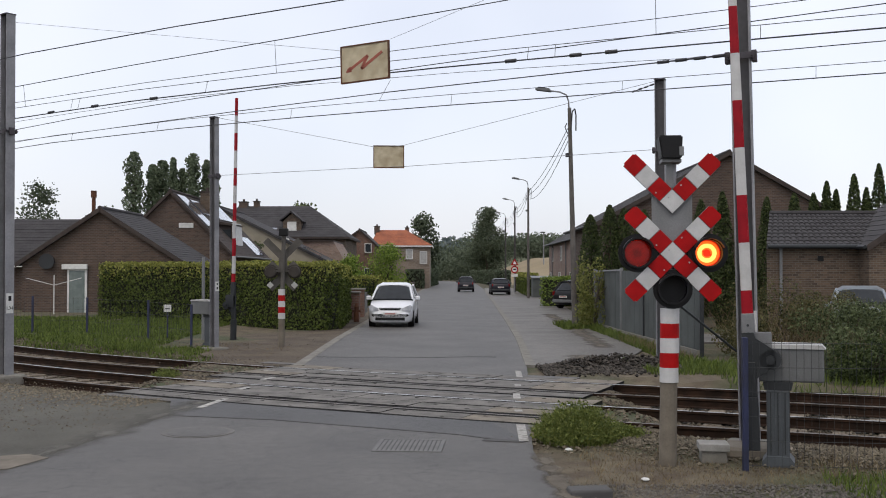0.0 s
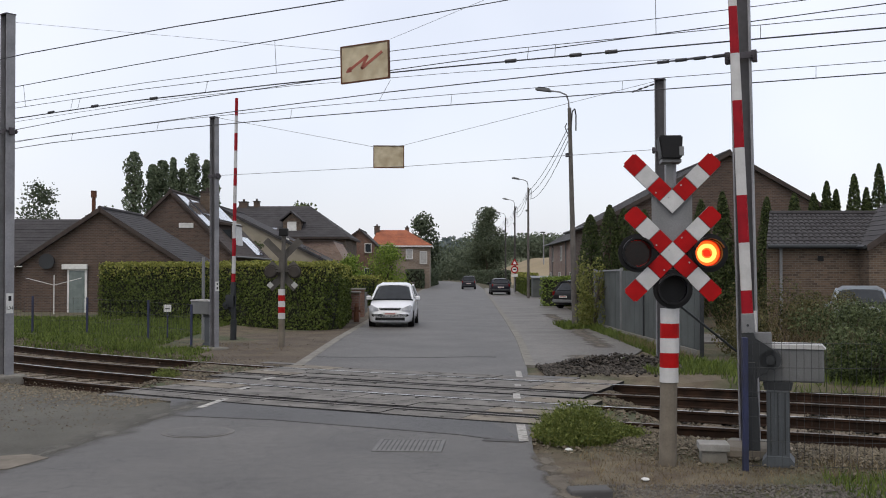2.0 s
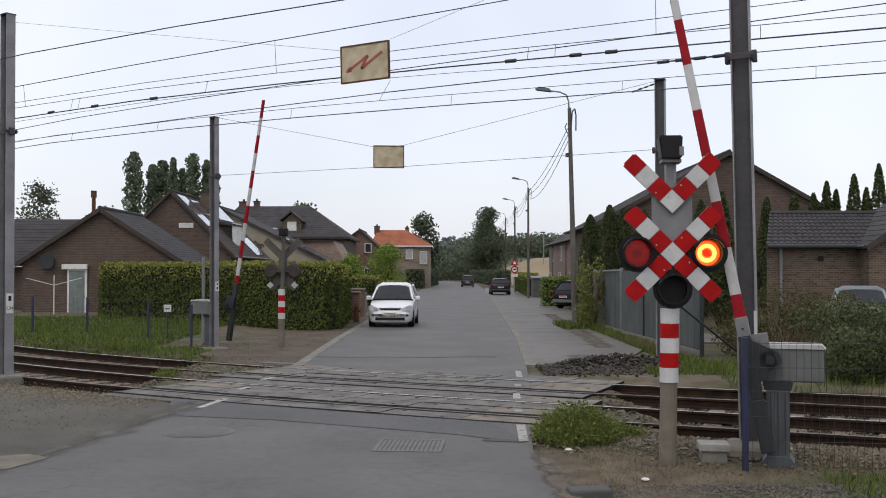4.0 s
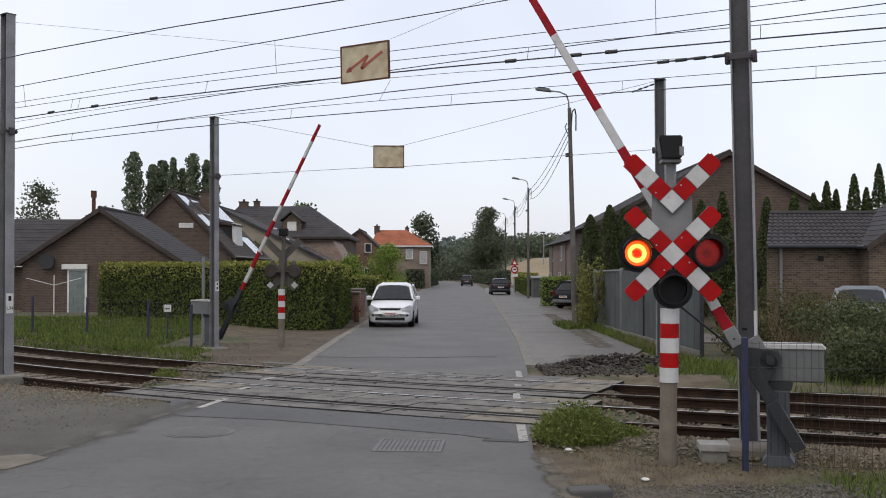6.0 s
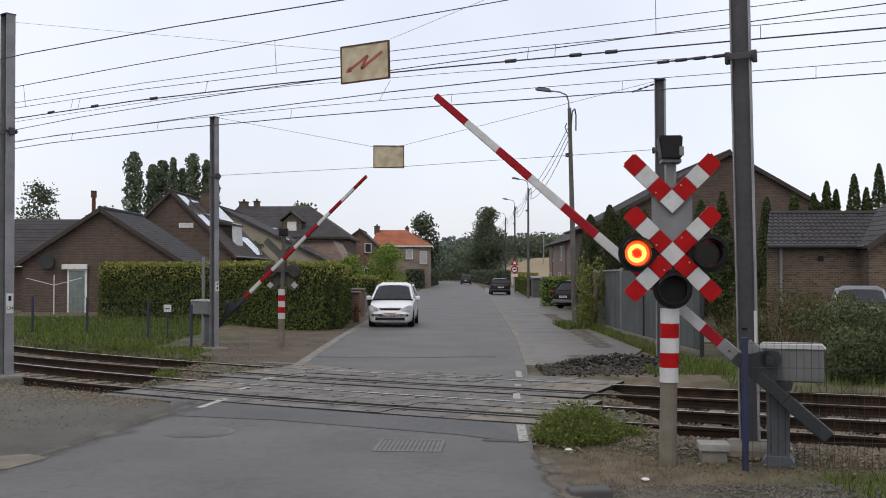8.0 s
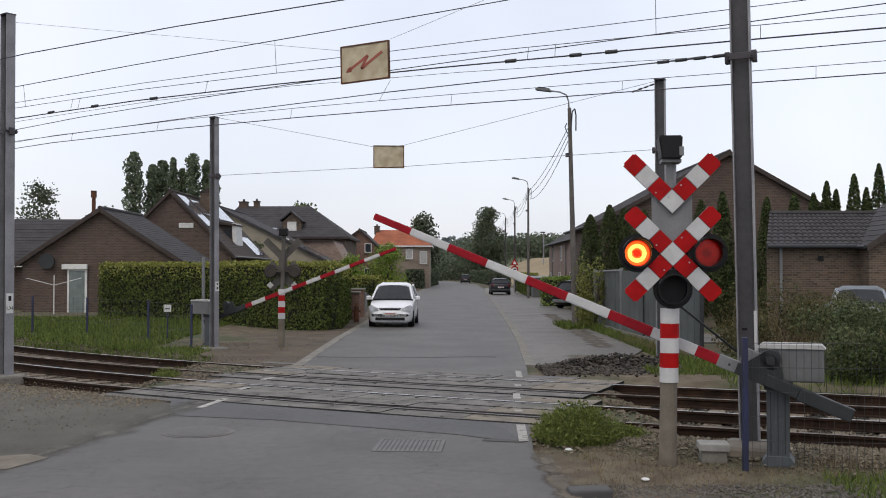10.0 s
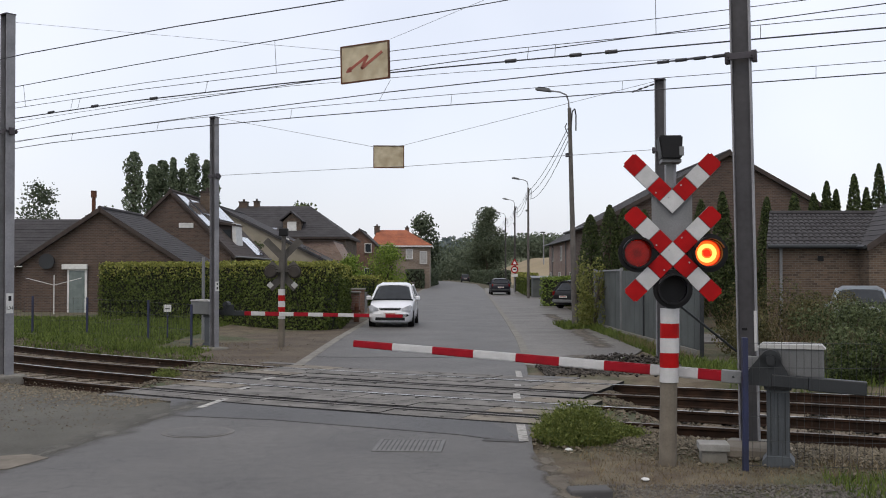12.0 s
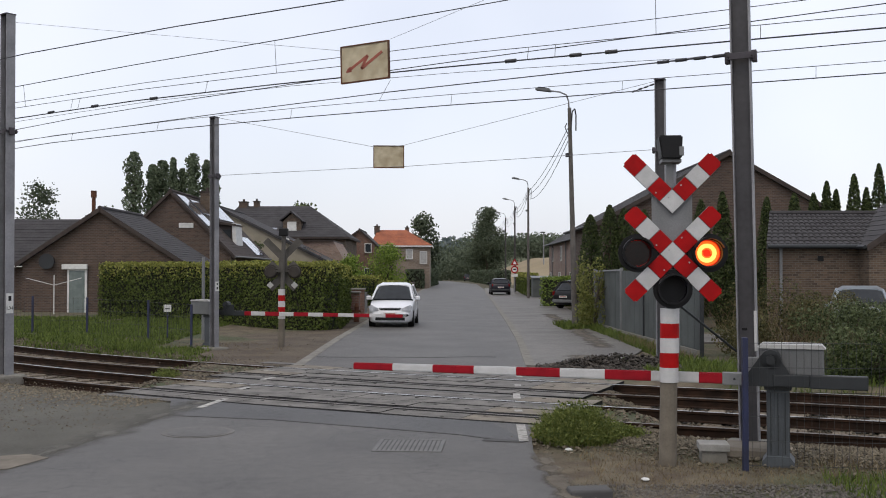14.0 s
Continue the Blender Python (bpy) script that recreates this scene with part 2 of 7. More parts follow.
M_GLASS = glass_mat("dark_glass")
M_PALEGLASS = mat("pale_pane", (0.16, 0.19, 0.18, 1), (0.12, 0.15, 0.145, 1), rough=0.15, bump=0)
M_FRAME = mat("window_white", (0.62, 0.62, 0.6, 1), (0.52, 0.52, 0.5, 1), rough=0.5, bump=0.02)
M_BARK = mat("bark", (0.075, 0.058, 0.042, 1), (0.045, 0.035, 0.027, 1), rough=0.95, scale=6, fine=30, bump=0.6)
M_POLE = mat("concrete_pole", (0.115, 0.105, 0.095, 1), (0.07, 0.063, 0.057, 1), rough=0.9, scale=2)
M_POLEDARK = mat("tarred_pole", (0.03, 0.027, 0.027, 1), (0.05, 0.044, 0.04, 1), rough=0.85)
L_HEDGE = leaf_mat("hedge_leaf", (0.034, 0.05, 0.011, 1), (0.125, 0.16, 0.034, 1))
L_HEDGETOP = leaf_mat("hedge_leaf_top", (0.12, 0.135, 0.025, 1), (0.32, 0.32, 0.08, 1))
L_DARK = leaf_mat("conifer_leaf", (0.0136, 0.02295, 0.00765, 1), (0.0765, 0.1003, 0.0306, 1))
L_TREE = leaf_mat("tree_leaf", (0.022, 0.034, 0.013, 1), (0.145, 0.175, 0.08, 1))
L_POPLAR = leaf_mat("poplar_leaf", (0.0525, 0.075, 0.045, 1), (0.1725, 0.21, 0.1275, 1))
L_BRIGHT = leaf_mat("bright_leaf", (0.075, 0.125, 0.01875, 1), (0.25, 0.3375, 0.0625, 1))
L_SHRUB = leaf_mat("shrub_leaf", (0.028, 0.034, 0.012, 1), (0.135, 0.12, 0.05, 1))
L_CLIMB = leaf_mat("climber_leaf", (0.09, 0.105, 0.022, 1), (0.24, 0.245, 0.075, 1))
# distance haze is mixed into these paler greens of the far trees
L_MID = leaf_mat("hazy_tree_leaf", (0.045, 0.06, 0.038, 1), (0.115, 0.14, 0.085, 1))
L_FAR = leaf_mat("far_leaf_hazed", (0.078, 0.10, 0.066, 1), (0.132, 0.155, 0.10, 1))
L_GRASS = leaf_mat("grass_blade", (0.03496, 0.0588, 0.0102, 1), (0.1518, 0.1943, 0.0408, 1))
L_DRY = leaf_mat("dry_grass_blade", (0.099, 0.0765, 0.0432, 1), (0.234, 0.18, 0.1035, 1))
M_FIELD = mat("ripe_field", (0.25, 0.195, 0.115, 1), (0.19, 0.15, 0.085, 1), rough=0.95, scale=0.05, fine=2)
M_HILL = mat("far_meadow", (0.12, 0.13, 0.08, 1), (0.09, 0.10, 0.06, 1), rough=0.95, scale=0.03, fine=1)

# ---- mesh helpers ----
rng = random.Random(7)


def part(name, bm, material, parent=None, label="", smooth=False):
    me = bpy.data.meshes.new(name)
    if smooth:
        for f in bm.faces:
            f.smooth = True
    bm.to_mesh(me)
    bm.free()
    for m in material if isinstance(material, (list, tuple)) else [material]:
        me.materials.append(m)
    ob = new(name, me)
    ob.parent = parent
    if label:
        tagged(ob, label)
    return ob


def thing(name, m, label, category, group="", kind=""):
    ob = new(name)
    ob.empty_display_size = 0.2
    ob.matrix_world = m
    return tagged(ob, label, category, group, kind)


def box(bm, lo, hi, m=None, bevel=0.0):
    """A box between two corners."""
    lo, hi = Vector(lo), Vector(hi)
    t = Matrix.Translation((lo + hi) / 2) @ Matrix.Diagonal((*(hi - lo), 1))
    r = bmesh.ops.create_cube(bm, size=1, matrix=(m or Matrix()) @ t)
    if bevel:
        edges = list({e for v in r["verts"] for e in v.link_edges})
        bmesh.ops.bevel(bm, geom=edges, offset=bevel, segments=2, affect="EDGES", profile=0.5)
    return bm


def rod(bm, a, b, r1, r2=None, seg=10):
    """A tapered round bar from a to b."""
    a, b = Vector(a), Vector(b)
    d = b - a
    t = Matrix.Translation((a + b) / 2) @ d.to_track_quat("Z", "Y").to_matrix().to_4x4()
    bmesh.ops.create_cone(bm, cap_ends=True, segments=seg, radius1=r1, radius2=r1 if r2 is None else r2, depth=d.length, matrix=t)
    return bm


def pipe(bm, pts, r, seg=6):
    for a, b in zip(pts, pts[1:]):
        rod(bm, a, b, r, r, seg)
    return bm


def prism(bm, poly, axis, a, b, mi=0):
    """A polygon in two coordinates drawn out along the third axis (0, 1 or 2) from a to b."""
    def at(p, s):
        v = list(p)
        v.insert(axis, s)
        return bm.verts.new(v)
    f0, f1 = [at(p, a) for p in poly], [at(p, b) for p in poly]
    faces = [bm.faces.new(f0), bm.faces.new(f1[::-1])]
    for i in range(len(poly)):
        j = (i + 1) % len(poly)
        faces.append(bm.faces.new((f0[j], f0[i], f1[i], f1[j])))
    for f in faces:
        f.material_index = mi
    bmesh.ops.recalc_face_normals(bm, faces=faces)
    return bm


def slab(bm, corners, thick):
    """A flat plate: four corners in order, thickened along their normal, downwards."""
    c = [Vector(p) for p in corners]
    nrm = (c[1] - c[0]).cross(c[2] - c[0]).normalized() * thick
    top, low = [bm.verts.new(p) for p in c], [bm.verts.new(p - nrm) for p in c]
    fs = [bm.faces.new(top), bm.faces.new(low[::-1])]
    k = len(c)
    for i in range(k):
        j = (i + 1) % k
        fs.append(bm.faces.new((top[j], top[i], low[i], low[j])))
    bmesh.ops.recalc_face_normals(bm, faces=fs)
    return bm


def disc(bm, r, y0, y1, cx=0, cz=0, seg=28, r2=None):
    """A round plate that faces along y."""
    rod(bm, (cx, y0, cz), (cx, y1, cz), r, r2, seg)
    return bm


def ring(bm, r_in, r_out, y0, y1, cx=0, cz=0, seg=28, a0=0.0, a1=360.0):
    """A tube or part of a tube along y."""
    k = seg if a1 - a0 >= 360 else seg + 1
    loops = []
    for r, y in ((r_out, y0), (r_out, y1), (r_in, y1), (r_in, y0)):
        loops.append([bm.verts.new((cx + r * math.cos(radians(a0 + (a1 - a0) * i / seg)), y, cz + r * math.sin(radians(a0 + (a1 - a0) * i / seg)))) for i in range(k)])
    fs = []
    for q in range(4):
        A, B = loops[q], loops[(q + 1) % 4]
        for i in range(seg):
            j = (i + 1) % k
            fs.append(bm.faces.new((A[i], A[j], B[j], B[i])))
    bmesh.ops.recalc_face_normals(bm, faces=fs)
    return bm


def cloud_mesh(verts, faces, name, material, parent=None, label=""):
    me = bpy.data.meshes.new(name)
    me.from_pydata(verts, [], faces)
    for m in material if isinstance(material, (list, tuple)) else [material]:
        me.materials.append(m)
    me.update()
    ob = new(name, me)
    ob.parent = parent
    if label:
        tagged(ob, label)
    return ob


class Leaves:
    """Collects many small bent leaves."""

    def __init__(self, seed):
        self.r, self.v, self.f = random.Random(seed), [], []

    def leaf(self, p, size, out=None):
        r = self.r
        d = Vector((r.gauss(0, 1), r.gauss(0, 1), r.gauss(0, 1) * 0.7))
        if out is not None:
            d = d * 0.7 + Vector(out) * 0.6
        d.normalize()
        s = d.orthogonal().normalized()
        s = (Matrix.Rotation(r.uniform(0, 6.28), 3, d) @ s) * size * r.uniform(0.3, 0.55)
        u = d.cross(s).normalized() * size * r.uniform(0.6, 1.1)
        p = Vector(p)
        k = len(self.v)
        bend = d * size * 0.18
        self.v += [p - u * 0.5, p + s - bend, p + u * 0.5, p - s - bend]
        self.f += [(k, k + 1, k + 2), (k, k + 2, k + 3)]

    def blade(self, p, h, w, lean):
        r = self.r
        a = r.uniform(0, 6.28)
        side = Vector((math.cos(a), math.sin(a), 0)) * w
        tip = Vector((r.gauss(0, 1) * lean, r.gauss(0, 1) * lean, h))
        p = Vector(p)
        k = len(self.v)
        mid = p + tip * 0.55 + Vector((0, 0, h * 0.08))
        self.v += [p - side, p + side, mid + side * 0.6, mid - side * 0.6, p + tip]
        self.f += [(k, k + 1, k + 2, k + 3), (k + 3, k + 2, k + 4)]

    def blob(self, c, rad, n, size):
        r = self.r
        c = Vector(c)
        for _ in range(n):
            d = Vector((r.gauss(0, 1), r.gauss(0, 1), r.gauss(0, 1))).normalized()
            q = r.random() ** 0.4
            self.leaf(c + Vector((d.x * rad[0], d.y * rad[1], d.z * rad[2])) * q, size * r.uniform(0.7, 1.3), d)

    def make(self, name, material, parent=None, label=""):
        return cloud_mesh(self.v, self.f, name, material, parent, label)


# ---- the ground, the railway and the road ----


def track_y(x, a):
    """The gently curving line of the railway: y over x."""
    def curve(v):
        return -0.4884 * v + 0.00984 * v * v - 0.00046 * v ** 3
    lo, hi = -15.0, 10.0
    if x < lo:
        return a + curve(lo) + (x - lo) * -0.86
    if x > hi:
        return a + curve(hi) + (x - hi) * -0.42
    return a + curve(x)


def track_point(x, a, off):
    """A point at off metres beyond the line, and the line's direction there."""
    d = Vector((0.02, track_y(x + 0.01, a) - track_y(x - 0.01, a), 0)).normalized()
    nrm = Vector((-d.y, d.x, 0))
    return Vector((x, track_y(x, a), 0)) + nrm * off, d, nrm


NEAR, FAR = 16.21, 19.60
ROAD_LEFT = [(-9.0, -30), (-6.3, 5), (-5.0, 9.5), (-4.4, 12.3), (-4.0, 15.0), (-3.6, 17.5), (-3.15, 22.5), (-3.2, 32), (-3.1, 42), (-2.9, 64), (-2.2, 122), (-0.6, 170), (-3.0, 225)]
ROAD_RIGHT = [(1.0, -30), (1.12, 5), (1.12, 9.5), (1.06, 12.0), (1.22, 14.4), (1.5, 17.5), (1.85, 22.5), (2.3, 32), (2.75, 46), (3.6, 77), (4.9, 122), (5.6, 170), (1.0, 225)]


def lerp_edge(edge, y):
    for (x0, y0), (x1, y1) in zip(edge, edge[1:]):
        if y <= y1:
            return x0 + (x1 - x0) * (y - y0) / (y1 - y0)
    return edge[-1][0]


def on_road(x, y, extra=0.0):
    return lerp_edge(ROAD_LEFT, y) - extra < x < lerp_edge(ROAD_RIGHT, y) + extra


def ground_z(x, y):
    z = -0.03 + 0.03 * noise.noise(Vector((x * 0.4, y * 0.4, 0)))
    gap = 0.5 * (track_y(x, NEAR) + track_y(x, FAR))
    d = abs(y - gap) * 0.89
    if d < 3.9:
        off = max(0.0, min(1.0, max((-5.6 - x) / 1.2, (x - 2.9) / 1.0)))
        z -= 0.33 * min(1, (3.9 - d) / 0.7) * off
    if y > 26 and x < -6:
        z += 0.25 * min(1, (y - 26) / 15) * min(1, (-6 - x) / 3)
    if on_road(x, y, 0.5):
        z = min(z, -0.06)
    if 1 < x < 7 and 22 < y < 140:
        z = min(z, -0.05)
    return z


def build_ground():
    xs = [-2500, -900, -400, -200, -120, -80, -60] + list(np.arange(-45, 45.1, 0.6)) + [60, 80, 120, 200, 400, 900, 2500]
    ys = [-2500, -600, -150, -60, -25, -10] + list(np.arange(-4, 60, 0.6)) + list(range(61, 120, 3)) + [130, 150, 180, 220, 280, 360, 480, 700, 1200, 2500]
    verts = [(float(x), float(y), ground_z(float(x), float(y))) for y in ys for x in xs]
    w = len(xs)
    faces = [(j * w + i, j * w + i + 1, (j + 1) * w + i + 1, (j + 1) * w + i) for j in range(len(ys) - 1) for i in range(w - 1)]
    ob = cloud_mesh(verts, faces, "ground", M_GROUND)
    tagged(ob, "dry earth and patchy grass beside the railway", "ground", kind="structure")


def ribbon(name, left, right, z, material, label, category, step=1.5, y0=None, y1=None, thick=0.12):
    """A strip of ground between two edges, with thickness."""
    bm = bmesh.new()
    y0 = left[0][1] if y0 is None else y0
    y1 = left[-1][1] if y1 is None else y1
    k = max(2, int((y1 - y0) / step))
    rows = []
    for i in range(k + 1):
        y = y0 + (y1 - y0) * i / k
        a, b = lerp_edge(left, y), lerp_edge(right, y)
        m = 0.5 * (a + b)
        rows.append([bm.verts.new(p) for p in ((a, y, z - thick), (a, y, z), (m, y, z), (b, y, z), (b, y, z - thick))])
    for r, s in zip(rows, rows[1:]):
        for i in range(4):
            bm.faces.new((r[i], r[i + 1], s[i + 1], s[i]))
    ob = part(name, bm, material)
    return tagged(ob, label, category, kind="structure")


def side(edge, d):
    return [(x + d, y) for x, y in edge]


def strip(bm, pts, width, z, thick=0.006):
    """A painted or laid strip along points."""
    for a, b in zip(pts, pts[1:]):
        a, b = Vector((*a, z)), Vector((*b, z))
        n = (b - a).cross(Vector((0, 0, 1))).normalized() * width / 2
        slab(bm, [a - n, a + n, b + n, b - n], thick)
    return bm


M_GRATE = mat("grate_iron", (0.125, 0.122, 0.115, 1), (0.085, 0.083, 0.08, 1), rough=0.6)


def patch_mat(name, base, other, low, high, scale):
    """Loose earth in ragged patches, with bare ground between them."""
    m = mat(name, base, other, rough=0.95, scale=3.0, fine=55, bump=0.4, spread=0.22)
    n, l = m.node_tree.nodes, m.node_tree.links
    tc = [x for x in n if x.type == "TEX_COORD"][0]
    ns, rp = n.new("ShaderNodeTexNoise"), n.new("ShaderNodeMapRange")
    ns.inputs["Scale"].default_value, ns.inputs["Detail"].default_value, ns.inputs["Roughness"].default_value = scale, 9, 0.65
    rp.inputs["From Min"].default_value, rp.inputs["From Max"].default_value = low, high
    l.new(tc.outputs["Object"], ns.inputs["Vector"])
    uv, bell, mul = n.new("ShaderNodeAttribute"), n.new("ShaderNodeMath"), n.new("ShaderNodeMath")
    uv.attribute_name = "cover"
    bell.operation, mul.operation = "SUBTRACT", "ADD"
    l.new(uv.outputs["Fac"], bell.inputs[0])
    bell.inputs[1].default_value = 0.75
    l.new(ns.outputs["Fac"], mul.inputs[0])
    l.new(bell.outputs[0], mul.inputs[1])
    l.new(mul.outputs[0], rp.inputs["Value"])
    l.new(rp.outputs["Result"], n["Principled BSDF"].inputs["Alpha"])
    return m


M_DUSTPATCH = patch_mat("dust_patches", (0.12, 0.115, 0.10, 1), (0.08, 0.076, 0.066, 1), 0.34, 0.78, 1.3)
M_DIRTPATCH = patch_mat("earth_patches", (0.125, 0.108, 0.083, 1), (0.075, 0.063, 0.048, 1), 0.36, 0.60, 1.9)


def dust_ribbon(name, edge, d0, d1, y0, y1, z, material, label, most=0.85):
    """A thin spread of dust along an edge, thinning out to all sides."""
    v, f, w = [], [], []
    ny, nx = max(4, int((y1 - y0) / 0.5)), 8
    for i in range(ny + 1):
        y = y0 + (y1 - y0) * i / ny
        for k in range(nx + 1):
            v.append((lerp_edge(edge, y) + d0 + (d1 - d0) * k / nx, y, z))
            w.append(min(most, 1.9 * min(k, nx - k) / nx, 0.25 * min(i, ny - i)))
    f = [(i * (nx + 1) + k, i * (nx + 1) + k + 1, (i + 1) * (nx + 1) + k + 1, (i + 1) * (nx + 1) + k) for i in range(ny) for k in range(nx)]
    ob = cloud_mesh(v, f, name, material)
    ob.data.attributes.new("cover", "FLOAT", "POINT").data.foreach_set("value", w)
    tagged(ob, label, "dust", kind="structure")


def build_road():
    ribbon("road", ROAD_LEFT, ROAD_RIGHT, 0.0, M_ASPHALT, "worn grey asphalt village road with cracks and patches", "road")
    for name, edge, d0, d1, y0, y1 in (("gutter_left", ROAD_LEFT, -0.21, 0.02, 22.8, 125), ("gutter_right", ROAD_RIGHT, -0.02, 0.30, 22.8, 120)):
        bm = bmesh.new()
        y = y0
        root = tagged(thing(name, Matrix(), "pale concrete edge strip along the road", "kerb"), kind="structure")
        me = None
        while y < 75:
            a, b = (lerp_edge(edge, y) + d0, y), (lerp_edge(edge, y + 0.98) + d0, y + 0.98)
            bm = bmesh.new()
            slab(bm, [(a[0], a[1], 0.015), (a[0] + 0.22, a[1], 0.005), (b[0] + 0.22, b[1], 0.005), (b[0], b[1], 0.015)], 0.1)
            part("kerb_block", bm, M_CONC, root)
            y += 1.0
        bm = bmesh.new()
        while y < y1:
            a, b = lerp_edge(edge, y) + d0, lerp_edge(edge, y + 4.9) + d0
            slab(bm, [(a, y, 0.012), (a + 0.22, y, 0.006), (b + 0.22, y + 4.9, 0.006), (b, y + 4.9, 0.012)], 0.1)
            y += 5
        part("kerb_run", bm, M_CONC, root)
    lay = [(x + 0.19, y) for x, y in ROAD_RIGHT]
    out = [(3.4, -30), (3.4, 22), (4.6, 25), (5.7, 28.5), (5.6, 41), (6.6, 50), (8.2, 75), (9.5, 122), (9.5, 170), (9.5, 225)]
    ribbon("pavement", lay, out, -0.008, M_ASPHALT2, "pale worn parking strip of old asphalt beside the road", "pavement", y0=22.9, y1=130)
    ribbon("pavement_left", [(-4.6, -30), (-4.6, 22.9), (-6.2, 26), (-8.3, 30), (-8.0, 34), (-4.6, 36), (-4.4, 64), (-4.2, 125), (-4, 225)], side(ROAD_LEFT, -0.2), -0.012, M_DIRT, "dusty worn verge of packed brown earth", "pavement", y0=22.9, y1=120)
    bm = bmesh.new()
    cols = []
    for x in np.arange(-30, -3.3, 0.6):
        x = float(x)
        far_y = track_y(x, NEAR) - 2.15 + 0.25 * noise.noise(Vector((x * 1.1, 0, 0)))
        cols.append([bm.verts.new((x, y, -0.012)) for y in (-30, 0, 5, 9, 12, far_y)])
    for p, q in zip(cols, cols[1:]):
        for i in range(5):
            bm.faces.new((p[i], q[i], q[i + 1], p[i + 1]))
    tagged(part("forecourt", bm, M_DIRT2), "dusty asphalt and gravel apron beside the road", "pavement", kind="structure")
    bm = bmesh.new()
    marks = [((1.0, 12.62), (1.06, 13.95)), ((1.13, 15.25), (1.14, 15.45)), ((1.14, 15.7), (1.16, 15.95)), ((1.22, 16.8), (1.26, 17.5)), ((1.37, 18.6), (1.385, 18.9)), ((1.52, 20.2), (1.58, 21.5)),
             ((-3.74, 15.7), (-3.58, 16.8)), ((-3.62, 18.1), (-3.52, 18.5)), ((-3.5, 19.75), (-3.33, 20.2)), ((-3.78, 21.45), (-3.58, 21.7))]
    for a, b in marks:
        strip(bm, [a, b], 0.12, 0.012)
    tagged(part("road_marking", bm, M_LINE), "worn white edge paint on the asphalt", "road marking", kind="structure")
    # tar seams across the near lane
    bm = bmesh.new()
    strip(bm, [(-4.0, 14.9), (-2.4, 14.45), (-1.0, 13.75), (0.2, 13.15), (0.75, 12.7), (1.05, 12.62)], 0.05, 0.007)
    strip(bm, [(-3.1, 25.1), (-2.2, 24.95), (-1.4, 25.05), (-0.3, 24.85), (0.6, 25.1), (1.3, 25.05)], 0.04, 0.007)
    strip(bm, [(0.5, 12.72), (1.0, 12.6)], 0.14, 0.009)
    seam = [(-4.0, 14.9), (-2.4, 14.45), (-1.0, 13.75), (0.2, 13.15), (0.75, 12.7), (1.05, 12.62)]
    patch = bmesh.new()
    last = None
    for x, y in seam:
        top = track_point(x + 0.25, NEAR, -1.5)[0]
        cur = (Vector((x, y, 0.005)), Vector((top.x, top.y, 0.005)))
        if last:
            slab(patch, [last[0], cur[0], cur[1], last[1]], 0.03)
        last = cur
    bmesh.ops.remove_doubles(patch, verts=patch.verts, dist=0.001)
    tagged(part("asphalt_patch", patch, M_ASPHALT3), "darker relaid asphalt strip before the crossing panels", "road patch", kind="structure")
    dust_ribbon("dust_edge", ROAD_LEFT, -0.95, 0.75, 6.0, 18.2, 0.0065, M_DUSTPATCH, "pale dusty worn edge of the asphalt", 1.05)
    dust_ribbon("dust_edge", ROAD_RIGHT, 0.2, 2.6, 22.95, 27.0, 0.0, M_DIRTPATCH, "brown earth trodden over the parking strip")
    dust_ribbon("dust_edge", ROAD_RIGHT, 1.4, 3.3, 27.0, 52.0, 0.0, M_DIRTPATCH, "brown earth trodden along the fence foot")
    dust_ribbon("dust_edge", ROAD_RIGHT, -0.35, 0.45, 7.0, 13.3, 0.003, M_DIRTPATCH, "brown earth spread over the asphalt edge")
    tagged(part("tar_seam", bm, M_PATCH), "dark tar seams across the asphalt", "tar seam", kind="structure")
    # drain grate and manhole
    g = thing("drain_grate", pose(-0.4, 12.33, 0, 0, 0, -4), "pale cast iron drain grate set in the asphalt", "drain grate")
    bm = bmesh.new()
    for lo, hi in (((-0.41, -0.43, -0.05), (0.41, -0.38, 0.008)), ((-0.41, 0.38, -0.05), (0.41, 0.43, 0.008)), ((-0.41, -0.38, -0.05), (-0.36, 0.38, 0.008)), ((0.36, -0.38, -0.05), (0.41, 0.38, 0.008))):
        box(bm, lo, hi)
    part("frame", bm, M_GRATE, g)
    first = None
    for i in range(13):
        if first is None:
            bm = bmesh.new()
            box(bm, (-0.018, -0.38, -0.04), (0.018, 0.38, 0.006))
            first = part("bar", bm, M_GRATE, g)
            bar = first
        else:
            bar = new("bar", first.data)
            bar.parent = g
        bar.location = (-0.33 + i * 0.055, 0, 0)
    bm = bmesh.new()
    box(bm, (-0.36, -0.38, -0.06), (0.36, 0.38, 0.002))
    part("pit", bm, M_PATCH, g)
    mh = thing("manhole_cover", pose(-3.2, 13.35, 0), "round worn manhole cover in the asphalt", "manhole")
    bm = bmesh.new()
    rod(bm, (0, 0, -0.05), (0, 0, 0.006), 0.47, 0.47, 40)
    part("rim", bm, M_ASPHALT2, mh)
    bm = bmesh.new()
    rod(bm, (0, 0, -0.05), (0, 0, 0.009), 0.40, 0.40, 40)
    part("lid", bm, M_ASPHALT, mh)
    k = thing("kerb_stub", Matrix(), "pale worn concrete kerb at the apron edge", "kerb")
    bm = bmesh.new()
    slab(bm, [(-6.4, 9.9, 0.014), (-4.62, 10.85, 0.010), (-4.44, 11.5, 0.008), (-4.75, 11.72, 0.008), (-6.4, 11.0, 0.014)], 0.12)
    part("block", bm, M_POST, k)
    k = thing("kerb_stone", pose(1.39, 9.7, 0, 0, 0, 6), "dark broken kerb stone at the asphalt edge", "kerb stone")
